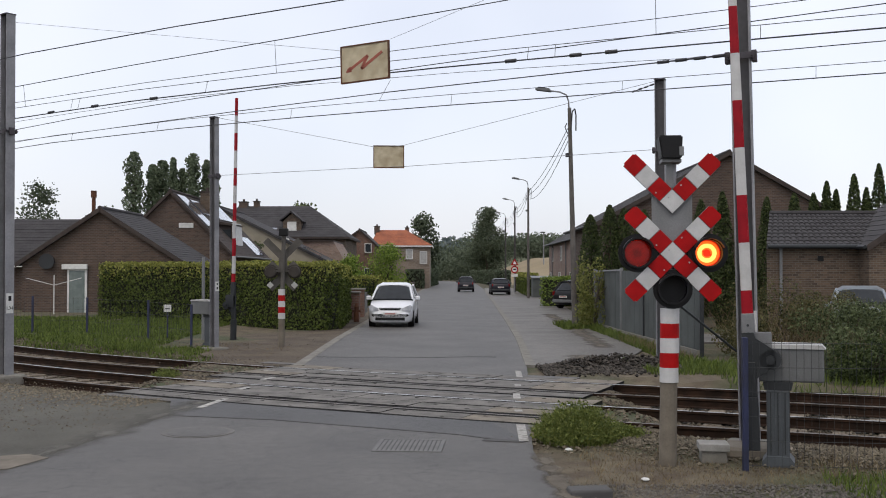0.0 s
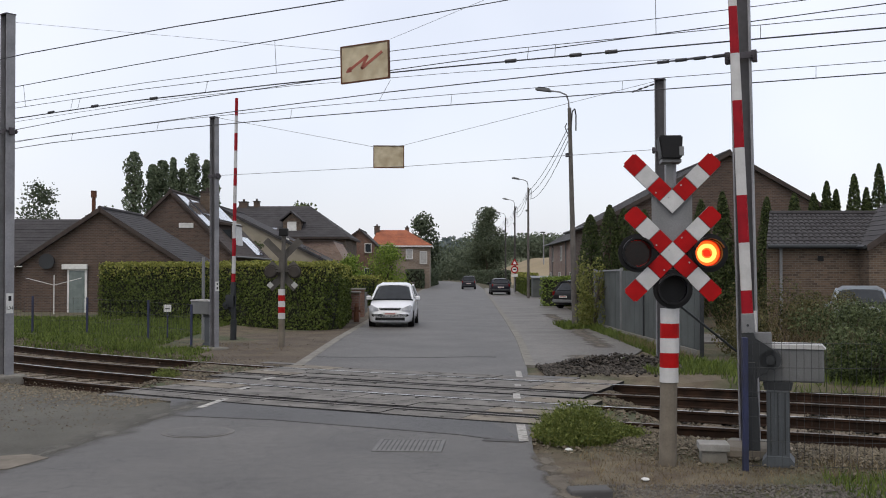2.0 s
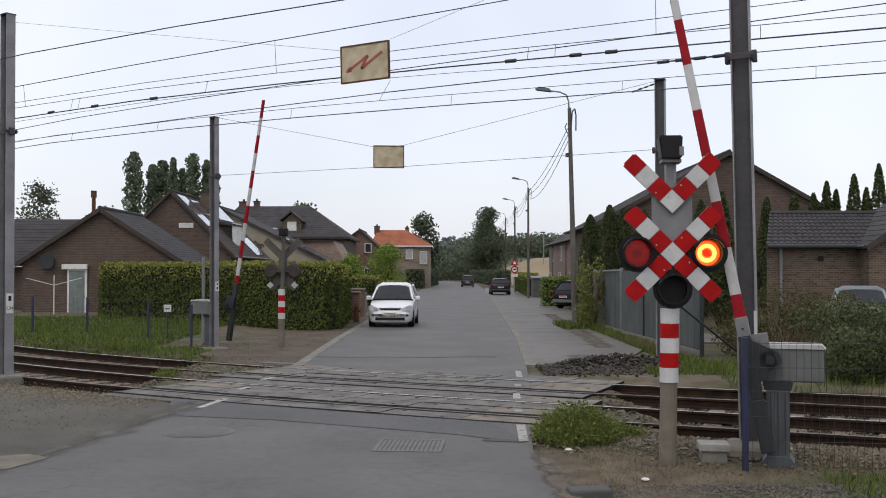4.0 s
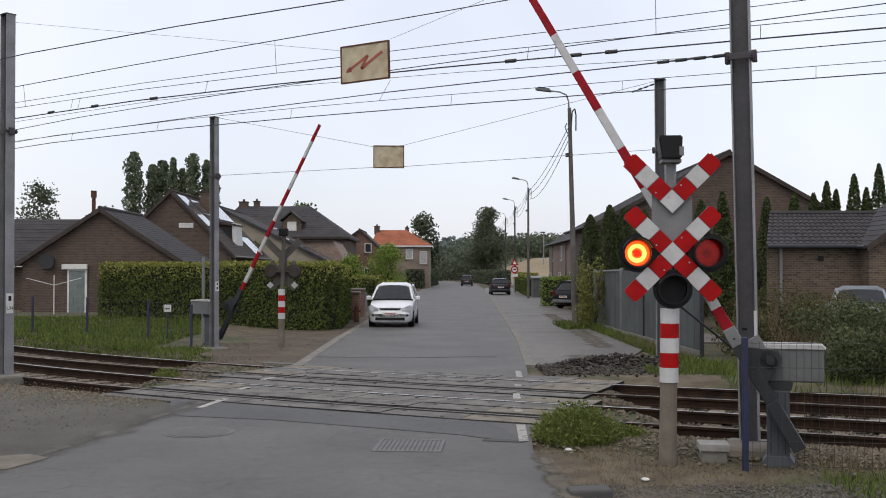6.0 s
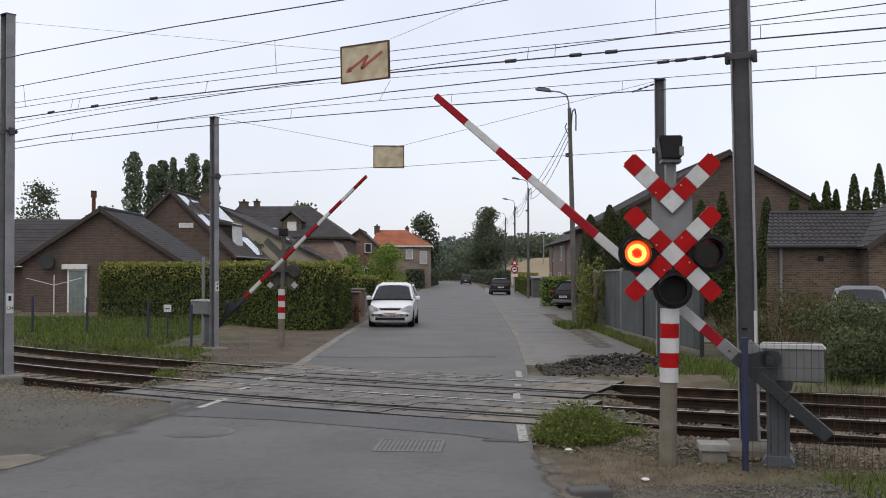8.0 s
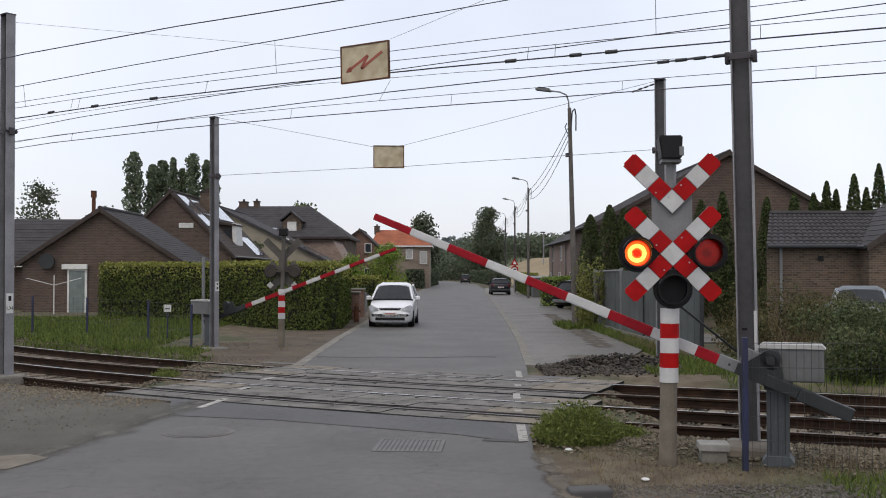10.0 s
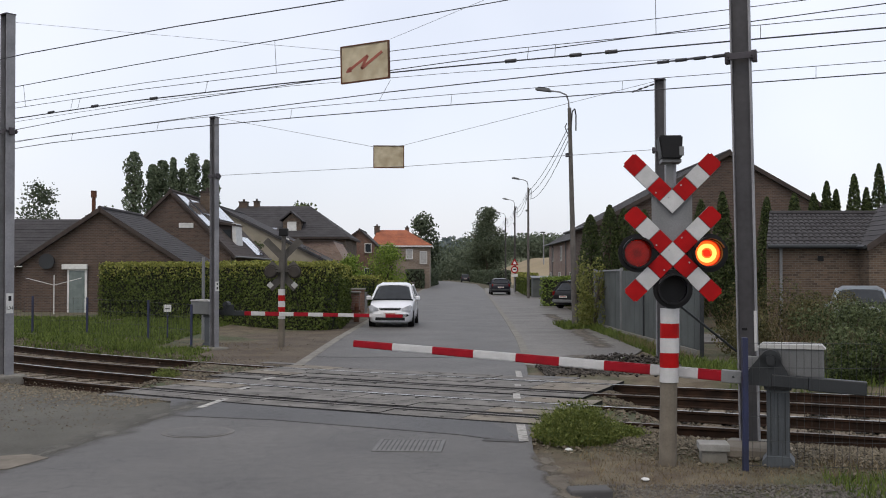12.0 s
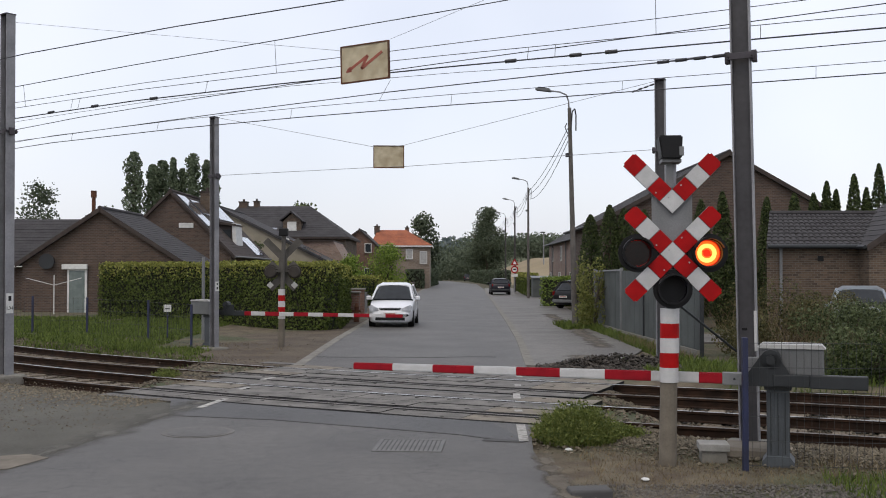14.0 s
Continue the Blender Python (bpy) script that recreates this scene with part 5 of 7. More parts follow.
def build_houses_left():
    # the brick bungalow by the hedge
    h = gable_house("bungalow", -19.43, -12.06, 47, 53.2, 2.62, 5.02, M_BRICK, M_TILE, "brown brick bungalow with dark tiled gable roof", apex=-15.82, rows=22)
    bm = bmesh.new()
    box(bm, (-17.32, 46.9, 0.1), (-16.42, 46.98, 2.3))
    door = part("door", bm, M_FRAME, h, "pale glazed door")
    bm = bmesh.new()
    box(bm, (-17.23, 46.88, 0.2), (-16.52, 46.9, 2.15))
    part("pane", bm, M_PALEGLASS, door)
    bm = bmesh.new()
    box(bm, (-17.55, 46.78, 2.2), (-16.38, 46.99, 2.44), bevel=0.02)
    part("shutter_box", bm, M_FRAME, h, "white shutter box over the door")
    bm = bmesh.new()
    disc(bm, 0.36, 46.75, 46.99, -18.23, 2.57, 24, 0.30)
    part("satellite_dish", bm, M_DKGREY, h, "dark round dish on the wall")
    bm = bmesh.new()
    rod(bm, (-17.36, 50.5, 3.7), (-17.36, 50.5, 6.0), 0.10, 0.095, 12)
    rod(bm, (-17.36, 50.5, 5.78), (-17.36, 50.5, 6.12), 0.14, 0.14, 12)
    part("chimney_pipe", bm, M_RUST, h, "rusty red chimney pipe")
    w = thing("bungalow_wing", Matrix(), "low brick wing with dark tiled roof", "house wing")
    bm = bmesh.new()
    prism(bm, [(50, -0.3), (50, 2.6), (53.4, 4.75), (57, 2.6), (57, -0.3)], 0, -34, -19.45)
    part("wall", bm, M_BRICK, w)
    tiled("roof", [(-34, 49.6, 2.5), (-18.4, 49.6, 2.5), (-17.3, 53.4, 4.85), (-34, 53.4, 4.85)], M_TILE, w, 16)
    tiled("roof", [(-34, 57.3, 2.5), (-18.4, 57.3, 2.5), (-17.3, 53.4, 4.85), (-34, 53.4, 4.85)], M_TILE, w, 16)
    bm = bmesh.new()
    box(bm, (-34, 49.45, 2.32), (-19.5, 49.6, 2.5))
    part("gutter", bm, M_FRAME, w)
    bm = bmesh.new()
    box(bm, (-22.2, 51.0, 3.55), (-21.9, 51.3, 4.2))
    part("vent", bm, M_TILEB, w)
    # brick house with solar panels
    h = gable_house("brick_house", -19.7, -12.5, 60, 72, 3.25, 6.87, M_BRICK, M_TILEB, "brown brick house with solar panels on its roof", apex=-16.07, rows=20)
    window(h, -15.15, 59.98, 4.83, 0.85, 0.28, sill=False, pane=M_FRAME)
    chimney(h, -15.3, 66, 5.6, 7.2, 0.75, M_BRICKY)
    sl = (6.87 - 3.25) / 3.57

    def on_roof(d, y, lift=0.10):
        return (-16.07 + d, y, 6.87 - d * sl + lift)
    for d0, d1, ya, yb in ((0.25, 2.1, 60.4, 62.3), (0.25, 1.4, 67.0, 71.5), (2.5, 3.7, 67.6, 70.6), (0.4, 1.3, 63.0, 65.0)):
        n = max(1, int((yb - ya) / 1.0))
        for i in range(n):
            y_a, y_b = ya + (yb - ya) * i / n, ya + (yb - ya) * (i + 1) / n - 0.04
            bm = bmesh.new()
            slab(bm, [on_roof(d0, y_a), on_roof(d1, y_a), on_roof(d1, y_b), on_roof(d0, y_b)], 0.05)
            part("solar_panel", bm, M_SOLAR, h, "glossy pale solar panel")
    bm = bmesh.new()
    prism(bm, [(-14.75, 5.1), (-13.3, 5.1), (-13.3, 3.85), (-13.5, 3.85)], 1, 64.2, 66.0)
    d = part("dormer", bm, M_TILEB, h, "brown tiled roof dormer with white front")
    bm = bmesh.new()
    prism(bm, [(-15.1, 5.16), (-13.05, 4.98), (-13.05, 5.08), (-15.1, 5.42)], 1, 64.0, 66.2)
    part("dormer_roof", bm, M_TILEB, d)
    bm = bmesh.new()
    prism(bm, [(-13.32, 5.15), (-13.12, 5.15), (-13.0, 3.75), (-13.25, 3.75)], 1, 64.1, 66.1)
    part("dormer_front", bm, M_FRAME, d, "white dormer front")
    bm = bmesh.new()
    slab(bm, [(-14.35, 64.15, 4.2), (-14.05, 64.15, 3.80), (-13.1, 64.15, 3.80), (-13.1, 64.15, 3.95)], 0.06)
    part("flashing", bm, M_FRAME, d, "white flashing strip")
    bm = bmesh.new()
    box(bm, (-13.95, 64.16, 4.2), (-13.4, 64.2, 4.75))
    part("cheek_pane", bm, M_GLASS, d)
    # beige house
    h = gable_house("rendered_house", -25.8, -8.84, 78, 88, 2.9, 7.1, M_RENDER, M_TILE, "beige rendered house with long dark roof", apex=-17.3, rows=16, trim=M_TILE)
    for x in (-12.6, -10.8):
        bm = bmesh.new()
        slab(bm, [(x, 77.72, 7.1 - (x + 17.3) * 0.497 + 0.12), (x + 1.3, 77.72, 7.1 - (x + 18.6 - 0) * 0.497 + 0.12), (x + 1.3, 80.5, 7.1 - (x + 18.6) * 0.497 + 0.14), (x, 80.5, 7.1 - (x + 17.3) * 0.497 + 0.14)], 0.05)
        part("roof_light", bm, M_SOLAR, h)
    # big dark roof with dormer
    h = hip_house("farmhouse", -21.5, -9.1, 95, 107, 5.35, 8.6, -20.3, -13.2, M_BRICKY, M_TILE, "tan brick farmhouse with large dark hipped roof", M_TILEB)
    bm = bmesh.new()
    prism(bm, [(-15.1, 5.6), (-13.4, 5.6), (-13.4, 6.9), (-14.25, 7.6), (-15.1, 6.9)], 1, 95.9, 99)
    d = part("dormer", bm, M_BRICKY, h, "gabled dormer")
    bm = bmesh.new()
    for s in (-1, 1):
        slab(bm, [(-14.25, 95.6, 7.75), (-14.25 + s * 1.1, 95.6, 6.85), (-14.25 + s * 1.1, 99, 6.85), (-14.25, 99.9, 7.75)], 0.1)
    part("dormer_roof", bm, M_TILE, d)
    window(h, -14.25, 95.85, 6.3, 0.85, 1.0, pane=M_FRAME)
    chimney(h, -19.8, 101, 7.6, 8.95, 0.8)
    chimney(h, -18.5, 101, 7.6, 9.0, 0.55)
    bm = bmesh.new()
    slab(bm, [(-16.6, 96.0, 6.08), (-15.7, 96.0, 6.08), (-15.7, 97.0, 6.52), (-16.6, 97.0, 6.52)], 0.06)
    part("roof_light", bm, M_SOLAR, h)
    # low extension before it
    h = thing("farm_extension", Matrix(), "tan brick extension with sloping brown roof", "house wing")
    bm = bmesh.new()
    prism(bm, [(-14.5, -0.2), (-8.1, -0.2), (-8.1, 2.6), (-9.3, 4.7), (-14.5, 4.7)], 1, 86, 94)
    part("wall", bm, M_BRICKP, h)
    bm = bmesh.new()
    slab(bm, [(-14.6, 85.8, 4.74), (-9.25, 85.8, 4.74), (-9.25, 94, 4.74), (-14.6, 94, 4.74)], 0.1)
    part("roof", bm, M_TILEB, h)
    bm = bmesh.new()
    slab(bm, [(-12.2, 85.6, 2.5), (-9.7, 85.6, 2.3), (-9.7, 87.2, 4.1), (-12.2, 87.2, 4.1)], 0.06)
    part("roof_skirt", bm, M_TILE, h)
    # red brick gable and orange roof
    h = gable_house("gable_house", -11.3, -7.5, 112, 122, 5.2, 6.75, M_BRICKR, M_TILE, "red brick gable house with dark roof", apex=-9.2, rows=10)
    for x in (-10.55, -8.25):
        window(h, x, 111.97, 4.7, 0.75, 1.0)
        window(h, x, 111.97, 1.9, 0.8, 1.2)
    h = hip_house("orange_roof_house", -9.0, -1.7, 130, 139, 5.45, 7.6, -8.6, -4.9, M_BRICKL, M_ORANGE, "tan brick house with orange hipped tile roof", M_FRAME)
    window(h, -4.3, 129.97, 4.35, 0.9, 1.3, pane=M_PALELID)
    window(h, -2.5, 129.97, 3.9, 0.95, 1.6, pane=M_PALELID)
    window(h, -4.3, 129.97, 1.6, 0.9, 1.4)
    window(h, -6.6, 129.97, 4.35, 0.9, 1.3)
    chimney(h, -8.7, 134, 7.0, 8.0, 0.7)
    chimney(h, -4.8, 136, 7.3, 7.9, 0.5, M_BRICKR)


def pantiles(name, x0, x1, y0, z0, y1, z1, parent, rows=9, pitch=0.22, skew=0.0):
    """Wavy roof tiles: courses that overlap, each with a rolled section."""
    cols = int((x1 - x0) / pitch * 4)
    v, f = [], []
    for i in range(rows):
        for e in (0, 1):
            t = (i + e * 1.06) / rows
            for j in range(cols + 1):
                x = x0 + skew * t + (x1 - x0 - skew * t) * j / cols
                wave = 0.022 * math.sin(j * math.pi / 2) + 0.012 * math.cos(j * math.pi)
                v.append((x, y0 + (y1 - y0) * t, z0 + (z1 - z0) * t + wave + (0.045 if e == 0 else 0.0)))
            if e == 0:
                base = len(v) - cols - 1
                for j in range(cols + 1):
                    p = v[base + j]
                    v.append((p[0], p[1], p[2] - 0.06))
        k = len(v) - 3 * (cols + 1)
        for j in range(cols):
            f.append((k + j, k + j + 1, k + 2 * (cols + 1) + j + 1, k + 2 * (cols + 1) + j))
            f.append((k + j, k + (cols + 1) + j, k + (cols + 1) + j + 1, k + j + 1))
            if i:
                f.append((k - (cols + 1) + j, k - (cols + 1) + j + 1, k + (cols + 1) + j + 1, k + (cols + 1) + j))
    return cloud_mesh(v, f, name, M_TILE, parent)


def build_houses_right():
    g = thing("garage", Matrix(), "tan brick garage with dark pantile roof", "garage")
    bm = bmesh.new()
    prism(bm, [(10.82, 34), (14, 34), (14, 40), (12.8, 40)], 2, -0.3, 3.0)
    part("wall", bm, M_BRICKY, g)
    pantiles("roof", 10.74, 15.6, 33.75, 2.98, 37.0, 4.2, g, 9, skew=1.15)
    bm = bmesh.new()
    slab(bm, [(11.9, 37, 4.2), (22, 37, 4.2), (22, 40.3, 3.0), (13.0, 40.3, 3.0)], 0.1)
    part("roof_back", bm, M_TILE, g)
    bm = bmesh.new()
    rod(bm, (11.9, 37, 4.22), (16.5, 37, 4.22), 0.10, 0.10, 8)
    part("ridge_cap", bm, M_TILE, g)
    bm = bmesh.new()
    ring(bm, 0.0, 0.07, 10.74, 14.0, 0, 0, 12)
    bmesh.ops.transform(bm, matrix=Matrix.Translation((0, 33.66, 2.93)) @ Matrix.Rotation(radians(-90), 4, "Z"), verts=bm.verts)
    part("gutter", bm, M_DKGREY, g)
    bm = bmesh.new()
    rod(bm, (11.27, 33.92, -0.1), (11.27, 33.92, 2.9), 0.05, 0.05, 10)
    part("downpipe", bm, M_GREYP, g)
    bm = bmesh.new()
    box(bm, (12.52, 33.93, 2.45), (12.7, 34.0, 2.62))
    part("vent", bm, M_BLACKP, g)
    g2 = gable_house("garage_gable", 13.9, 20.5, 33.2, 37.2, 3.02, 5.2, M_BRICKY, M_TILE, "tan brick gable wall joined to the garage", rows=12, over=0.15)
    h = gable_house("large_house", 7.6, 19.0, 48, 60, 4.6, 7.75, M_BRICK, M_TILE, "large brown brick house with a broad dark gable", apex=13.5, rows=18, over=0.4)
    # terrace along the road
    t = thing("terraced_house", Matrix(), "brown brick terrace with tall windows beside the road", "house")
    bm = bmesh.new()
    prism(bm, [(11.9, -0.3), (20, -0.3), (20, 5.2), (16, 7.6), (11.9, 5.2)], 1, 62, 114)
    part("wall", bm, M_BRICKP, t)
    tiled("roof", [(11.5, 61.5, 5.0), (11.5, 114.3, 5.0), (16, 114.3, 7.7), (16, 61.5, 7.7)], M_TILE, t, 14)
    tiled("roof", [(20.4, 61.5, 5.0), (20.4, 114.3, 5.0), (16, 114.3, 7.7), (16, 61.5, 7.7)], M_TILE, t, 10)
    for y in (66, 75, 84, 93, 102, 110):
        window(t, 11.85, y, 3.9, 1.1, 1.5, "x", sill=False)
        window(t, 11.85, y + 1.5, 1.3, 1.1, 1.5, "x")
    for y in (70.5, 84.2, 97.8, 110):
        bm = bmesh.new()
        rod(bm, (11.8, y, 0), (11.8, y, 5.0), 0.06, 0.06, 8)
        part("downpipe", bm, M_BOX, t)
    bm = bmesh.new()
    rod(bm, (11.42, 61.5, 5.0), (11.42, 114.3, 5.0), 0.09, 0.09, 8)
    part("gutter", bm, M_DKGREY, t)


build_houses_left()
build_houses_right()

# ---- plants ----


def limb(bm, p, d, length, r, depth, rr):
    q = p + d * length
    rod(bm, p, q, r, r * 0.6, 7)
    if depth:
        for _ in range(3):
            e = (d + Vector((rr.uniform(-0.8, 0.8), rr.uniform(-0.8, 0.8), rr.uniform(-0.1, 0.6)))).normalized()
            limb(bm, p.lerp(q, rr.uniform(0.55, 0.95)), e, length * rr.uniform(0.5, 0.75), r * 0.5, depth - 1, rr)


def tree(name, x, y, h, w, label, leaf, seed, trunk=0.3, n=2600, size=0.3, z0=None, low=0.2):
    """A broadleaf tree: tapered trunk and limbs, and a crown of clumps with gaps."""
    rr = random.Random(seed)
    z0 = ground_z(x, y) if z0 is None else z0
    root = thing(name, pose(x, y, z0), label, "tree")
    bm = bmesh.new()
    rod(bm, (0, 0, -0.2), (0, 0, h * 0.45), trunk, trunk * 0.6, 9)
    for i in range(6):
        a = rr.uniform(0, 6.28)
        limb(bm, Vector((0, 0, h * rr.uniform(0.2, 0.5))), Vector((math.cos(a) * 0.6, math.sin(a) * 0.6, 0.8)).normalized(), h * 0.2, trunk * 0.4, 1, rr)
    part("trunk", bm, M_BARK, root)
    lv = Leaves(seed)
    k = 44
    n = int(n * 1.7)
    for i in range(k):
        t = rr.uniform(low, 0.97)
        prof = math.sin(min(1.0, (1.03 - t) * 1.7) * 1.57) * (0.55 + 0.45 * min(1, (t - low + 0.15) / 0.3))
        a, q = rr.uniform(0, 6.28), rr.uniform(0.3, 1.0) * prof
        s = rr.uniform(0.16, 0.30) * w
        lv.blob((math.cos(a) * q * w * 0.42, math.sin(a) * q * w * 0.42, h * t - s * 0.4), (s, s, s * 0.8), n // k, size)
    lv.make("crown", leaf, root)
    return root


def column_tree(name, x, y, h, w, label, leaf, seed, n=1800, size=0.25, z0=None, taper=1.0, low=0.03, ragged=0.28):
    """A poplar or cypress: a narrow crown from the ground up, pointed, with a ragged edge."""
    rr = random.Random(seed)
    z0 = ground_z(x, y) if z0 is None else z0
    root = thing(name, pose(x, y, z0), label, "tree")
    bm = bmesh.new()
    rod(bm, (0, 0, -0.2), (0, 0, h * 0.9), w * 0.09, w * 0.02, 8)
    for i in range(10):
        a = rr.uniform(0, 6.28)
        rod(bm, (0, 0, h * (0.1 + 0.07 * i)), (math.cos(a) * w * 0.25, math.sin(a) * w * 0.25, h * (0.2 + 0.07 * i)), w * 0.03, w * 0.01, 5)
    part("trunk", bm, M_BARK, root)
    lv = Leaves(seed)
    for _ in range(n):
        t = rr.uniform(low, 1.0)
        r = w / 2 * min(1.0, 0.35 + 3.0 * t) * min(1.0, ((1.0 - t) / 0.45) ** (0.75 * taper) + 0.04)
        a = rr.uniform(0, 6.28)
        r *= 0.80 + ragged * noise.noise(Vector((math.cos(a) * 1.5 + seed, math.sin(a) * 1.5, t * h * 0.9)))
        q = r * rr.random() ** 0.3
        lv.leaf((math.cos(a) * q, math.sin(a) * q, t * h), size * rr.uniform(0.7, 1.3), (math.cos(a), math.sin(a), 0.6))
    lv.make("crown", leaf, root)
    return root


def hedge(name, path, width, h, label, seed, size=0.10, n=240, leaf=None, top=None):
    """A clipped hedge along a path: a near-black inner body for the shade inside, and leaves all over it."""
    root = thing(name, Matrix(), label, "hedge")
    lv, tops = Leaves(seed), Leaves(seed + 1)
    rr = random.Random(seed)
    bm = bmesh.new()
    for (x0, y0), (x1, y1) in zip(path, path[1:]):
        L = math.hypot(x1 - x0, y1 - y0)
        ux, uy = (x1 - x0) / L, (y1 - y0) / L
        nx, ny = -uy, ux
        a = Matrix(((ux, nx, 0, x0), (uy, ny, 0, y0), (0, 0, 1, 0), (0, 0, 0, 1)))
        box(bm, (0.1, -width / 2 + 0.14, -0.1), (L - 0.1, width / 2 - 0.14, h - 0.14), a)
        area = 2 * L * h + L * width + 2 * width * h
        for _ in range(int(area * n)):
            u = rr.random() * area
            if u < 2 * L * h:
                p, o = Vector((rr.uniform(0, L), rr.choice((-1, 1)) * width / 2, rr.uniform(0, h))), 1
            elif u < 2 * L * h + L * width:
                p, o = Vector((rr.uniform(0, L), rr.uniform(-width / 2, width / 2), h)), 2
            else:
                p, o = Vector((rr.choice((0, L)), rr.uniform(-width / 2, width / 2), rr.uniform(0, h))), 3
            w = a @ p
            b = noise.noise(w * 1.3) * 0.10 + noise.noise(w * 4.0) * 0.05 + rr.uniform(-0.1, 0.05)
            if o == 1:
                out = Vector((0, math.copysign(1, p.y), 0.3))
            elif o == 2:
                out = Vector((0, 0, 1))
            else:
                out = Vector((1 if p.x > L / 2 else -1, 0, 0.3))
            p += out * b
            out = a.to_3x3() @ out
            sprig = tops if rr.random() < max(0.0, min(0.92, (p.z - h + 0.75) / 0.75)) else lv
            sprig.leaf(a @ p, size * rr.uniform(0.7, 1.4), out)
    part("inner_body", bm, M_HEDGECORE, root)
    lv.make("foliage", leaf or L_HEDGE, root)
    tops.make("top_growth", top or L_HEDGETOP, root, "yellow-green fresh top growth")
    return root


# near-black core colour that paints the shade behind the leaves
M_HEDGECORE = mat("hedge_core_shade", (0.012, 0.016, 0.008, 1), (0.02, 0.02, 0.012, 1), rough=1.0)


def shrub(name, x, y, w, d, h, label, leaf, seed, n=1500, size=0.12, clumps=12):
    rr = random.Random(seed)
    z0 = ground_z(x, y)
    root = thing(name, pose(x, y, z0), label, "shrub")
    bm = bmesh.new()
    for i in range(7):
        a = rr.uniform(0, 6.28)
        limb(bm, Vector((math.cos(a) * 0.1, math.sin(a) * 0.1, 0)), Vector((math.cos(a) * w * 0.2, math.sin(a) * d * 0.2, h * 0.5)).normalized(), h * 0.45, 0.03, 1, rr)
    part("stem", bm, M_BARK, root)
    lv = Leaves(seed)
    for i in range(clumps):
        s = rr.uniform(0.2, 0.38)
        cx, cy = rr.uniform(-0.34, 0.34) * w, rr.uniform(-0.34, 0.34) * d
        cz = rr.uniform(0.1, 0.8) * h * (1 - 0.5 * abs(cx) / w)
        lv.blob((cx, cy, cz), (s * w * 0.6, s * d * 0.6, s * h * 0.75), n // clumps, size)
    for v in lv.v:
        v.z = max(v.z, 0.0)
    lv.make("foliage", leaf, root)
    return root


def weeds(x, y, rx, ry, h, label, seed, n):
    """A mound of grassy weeds: thin arching blades and small leaves on them."""
    root = thing("weed_clump", pose(x, y, ground_z(x, y) if not on_road(x, y) else 0.0), label, "weeds")
    lv, bl = Leaves(seed), Leaves(seed + 500)
    rr = bl.r
    for _ in range(n):
        a, q = rr.uniform(0, 6.28), rr.random() ** 0.6
        px, py = math.cos(a) * rx * q, math.sin(a) * ry * q
        top = h * (1 - 0.65 * q * q) * rr.uniform(0.45, 1.1)
        bl.blade((px, py, -0.02), top, rr.uniform(0.003, 0.007), top * 0.45)
        for _ in range(3):
            lv.leaf((px + rr.gauss(0, 0.05), py + rr.gauss(0, 0.05), top * rr.uniform(0.25, 0.95)), rr.uniform(0.02, 0.05))
    bl.make("grass_tuft", L_WEED, root)
    lv.make("foliage", L_WEED, root)


def grass(name, areas, label, leaf, seed, lean=0.4, w=0.006):
    lv = Leaves(seed)
    rr = lv.r
    for x0, x1, y0, y1, count, h0, h1 in areas:
        for _ in range(count):
            x, y = rr.uniform(x0, x1), rr.uniform(y0, y1)
            if noise.noise(Vector((x * 0.9, y * 0.9, seed))) < -0.38 + rr.uniform(-0.2, 0.2):
                continue
            if on_road(x, y, rr.uniform(-0.22, 0.15)):
                continue
            h = rr.uniform(h0, h1)
            lv.blade((x, y, ground_z(x, y) - 0.01), h, w * (0.6 + y / 18), h * lean)
    ob = lv.make(name, leaf)
    return tagged(ob, label, "grass", kind="stuff")


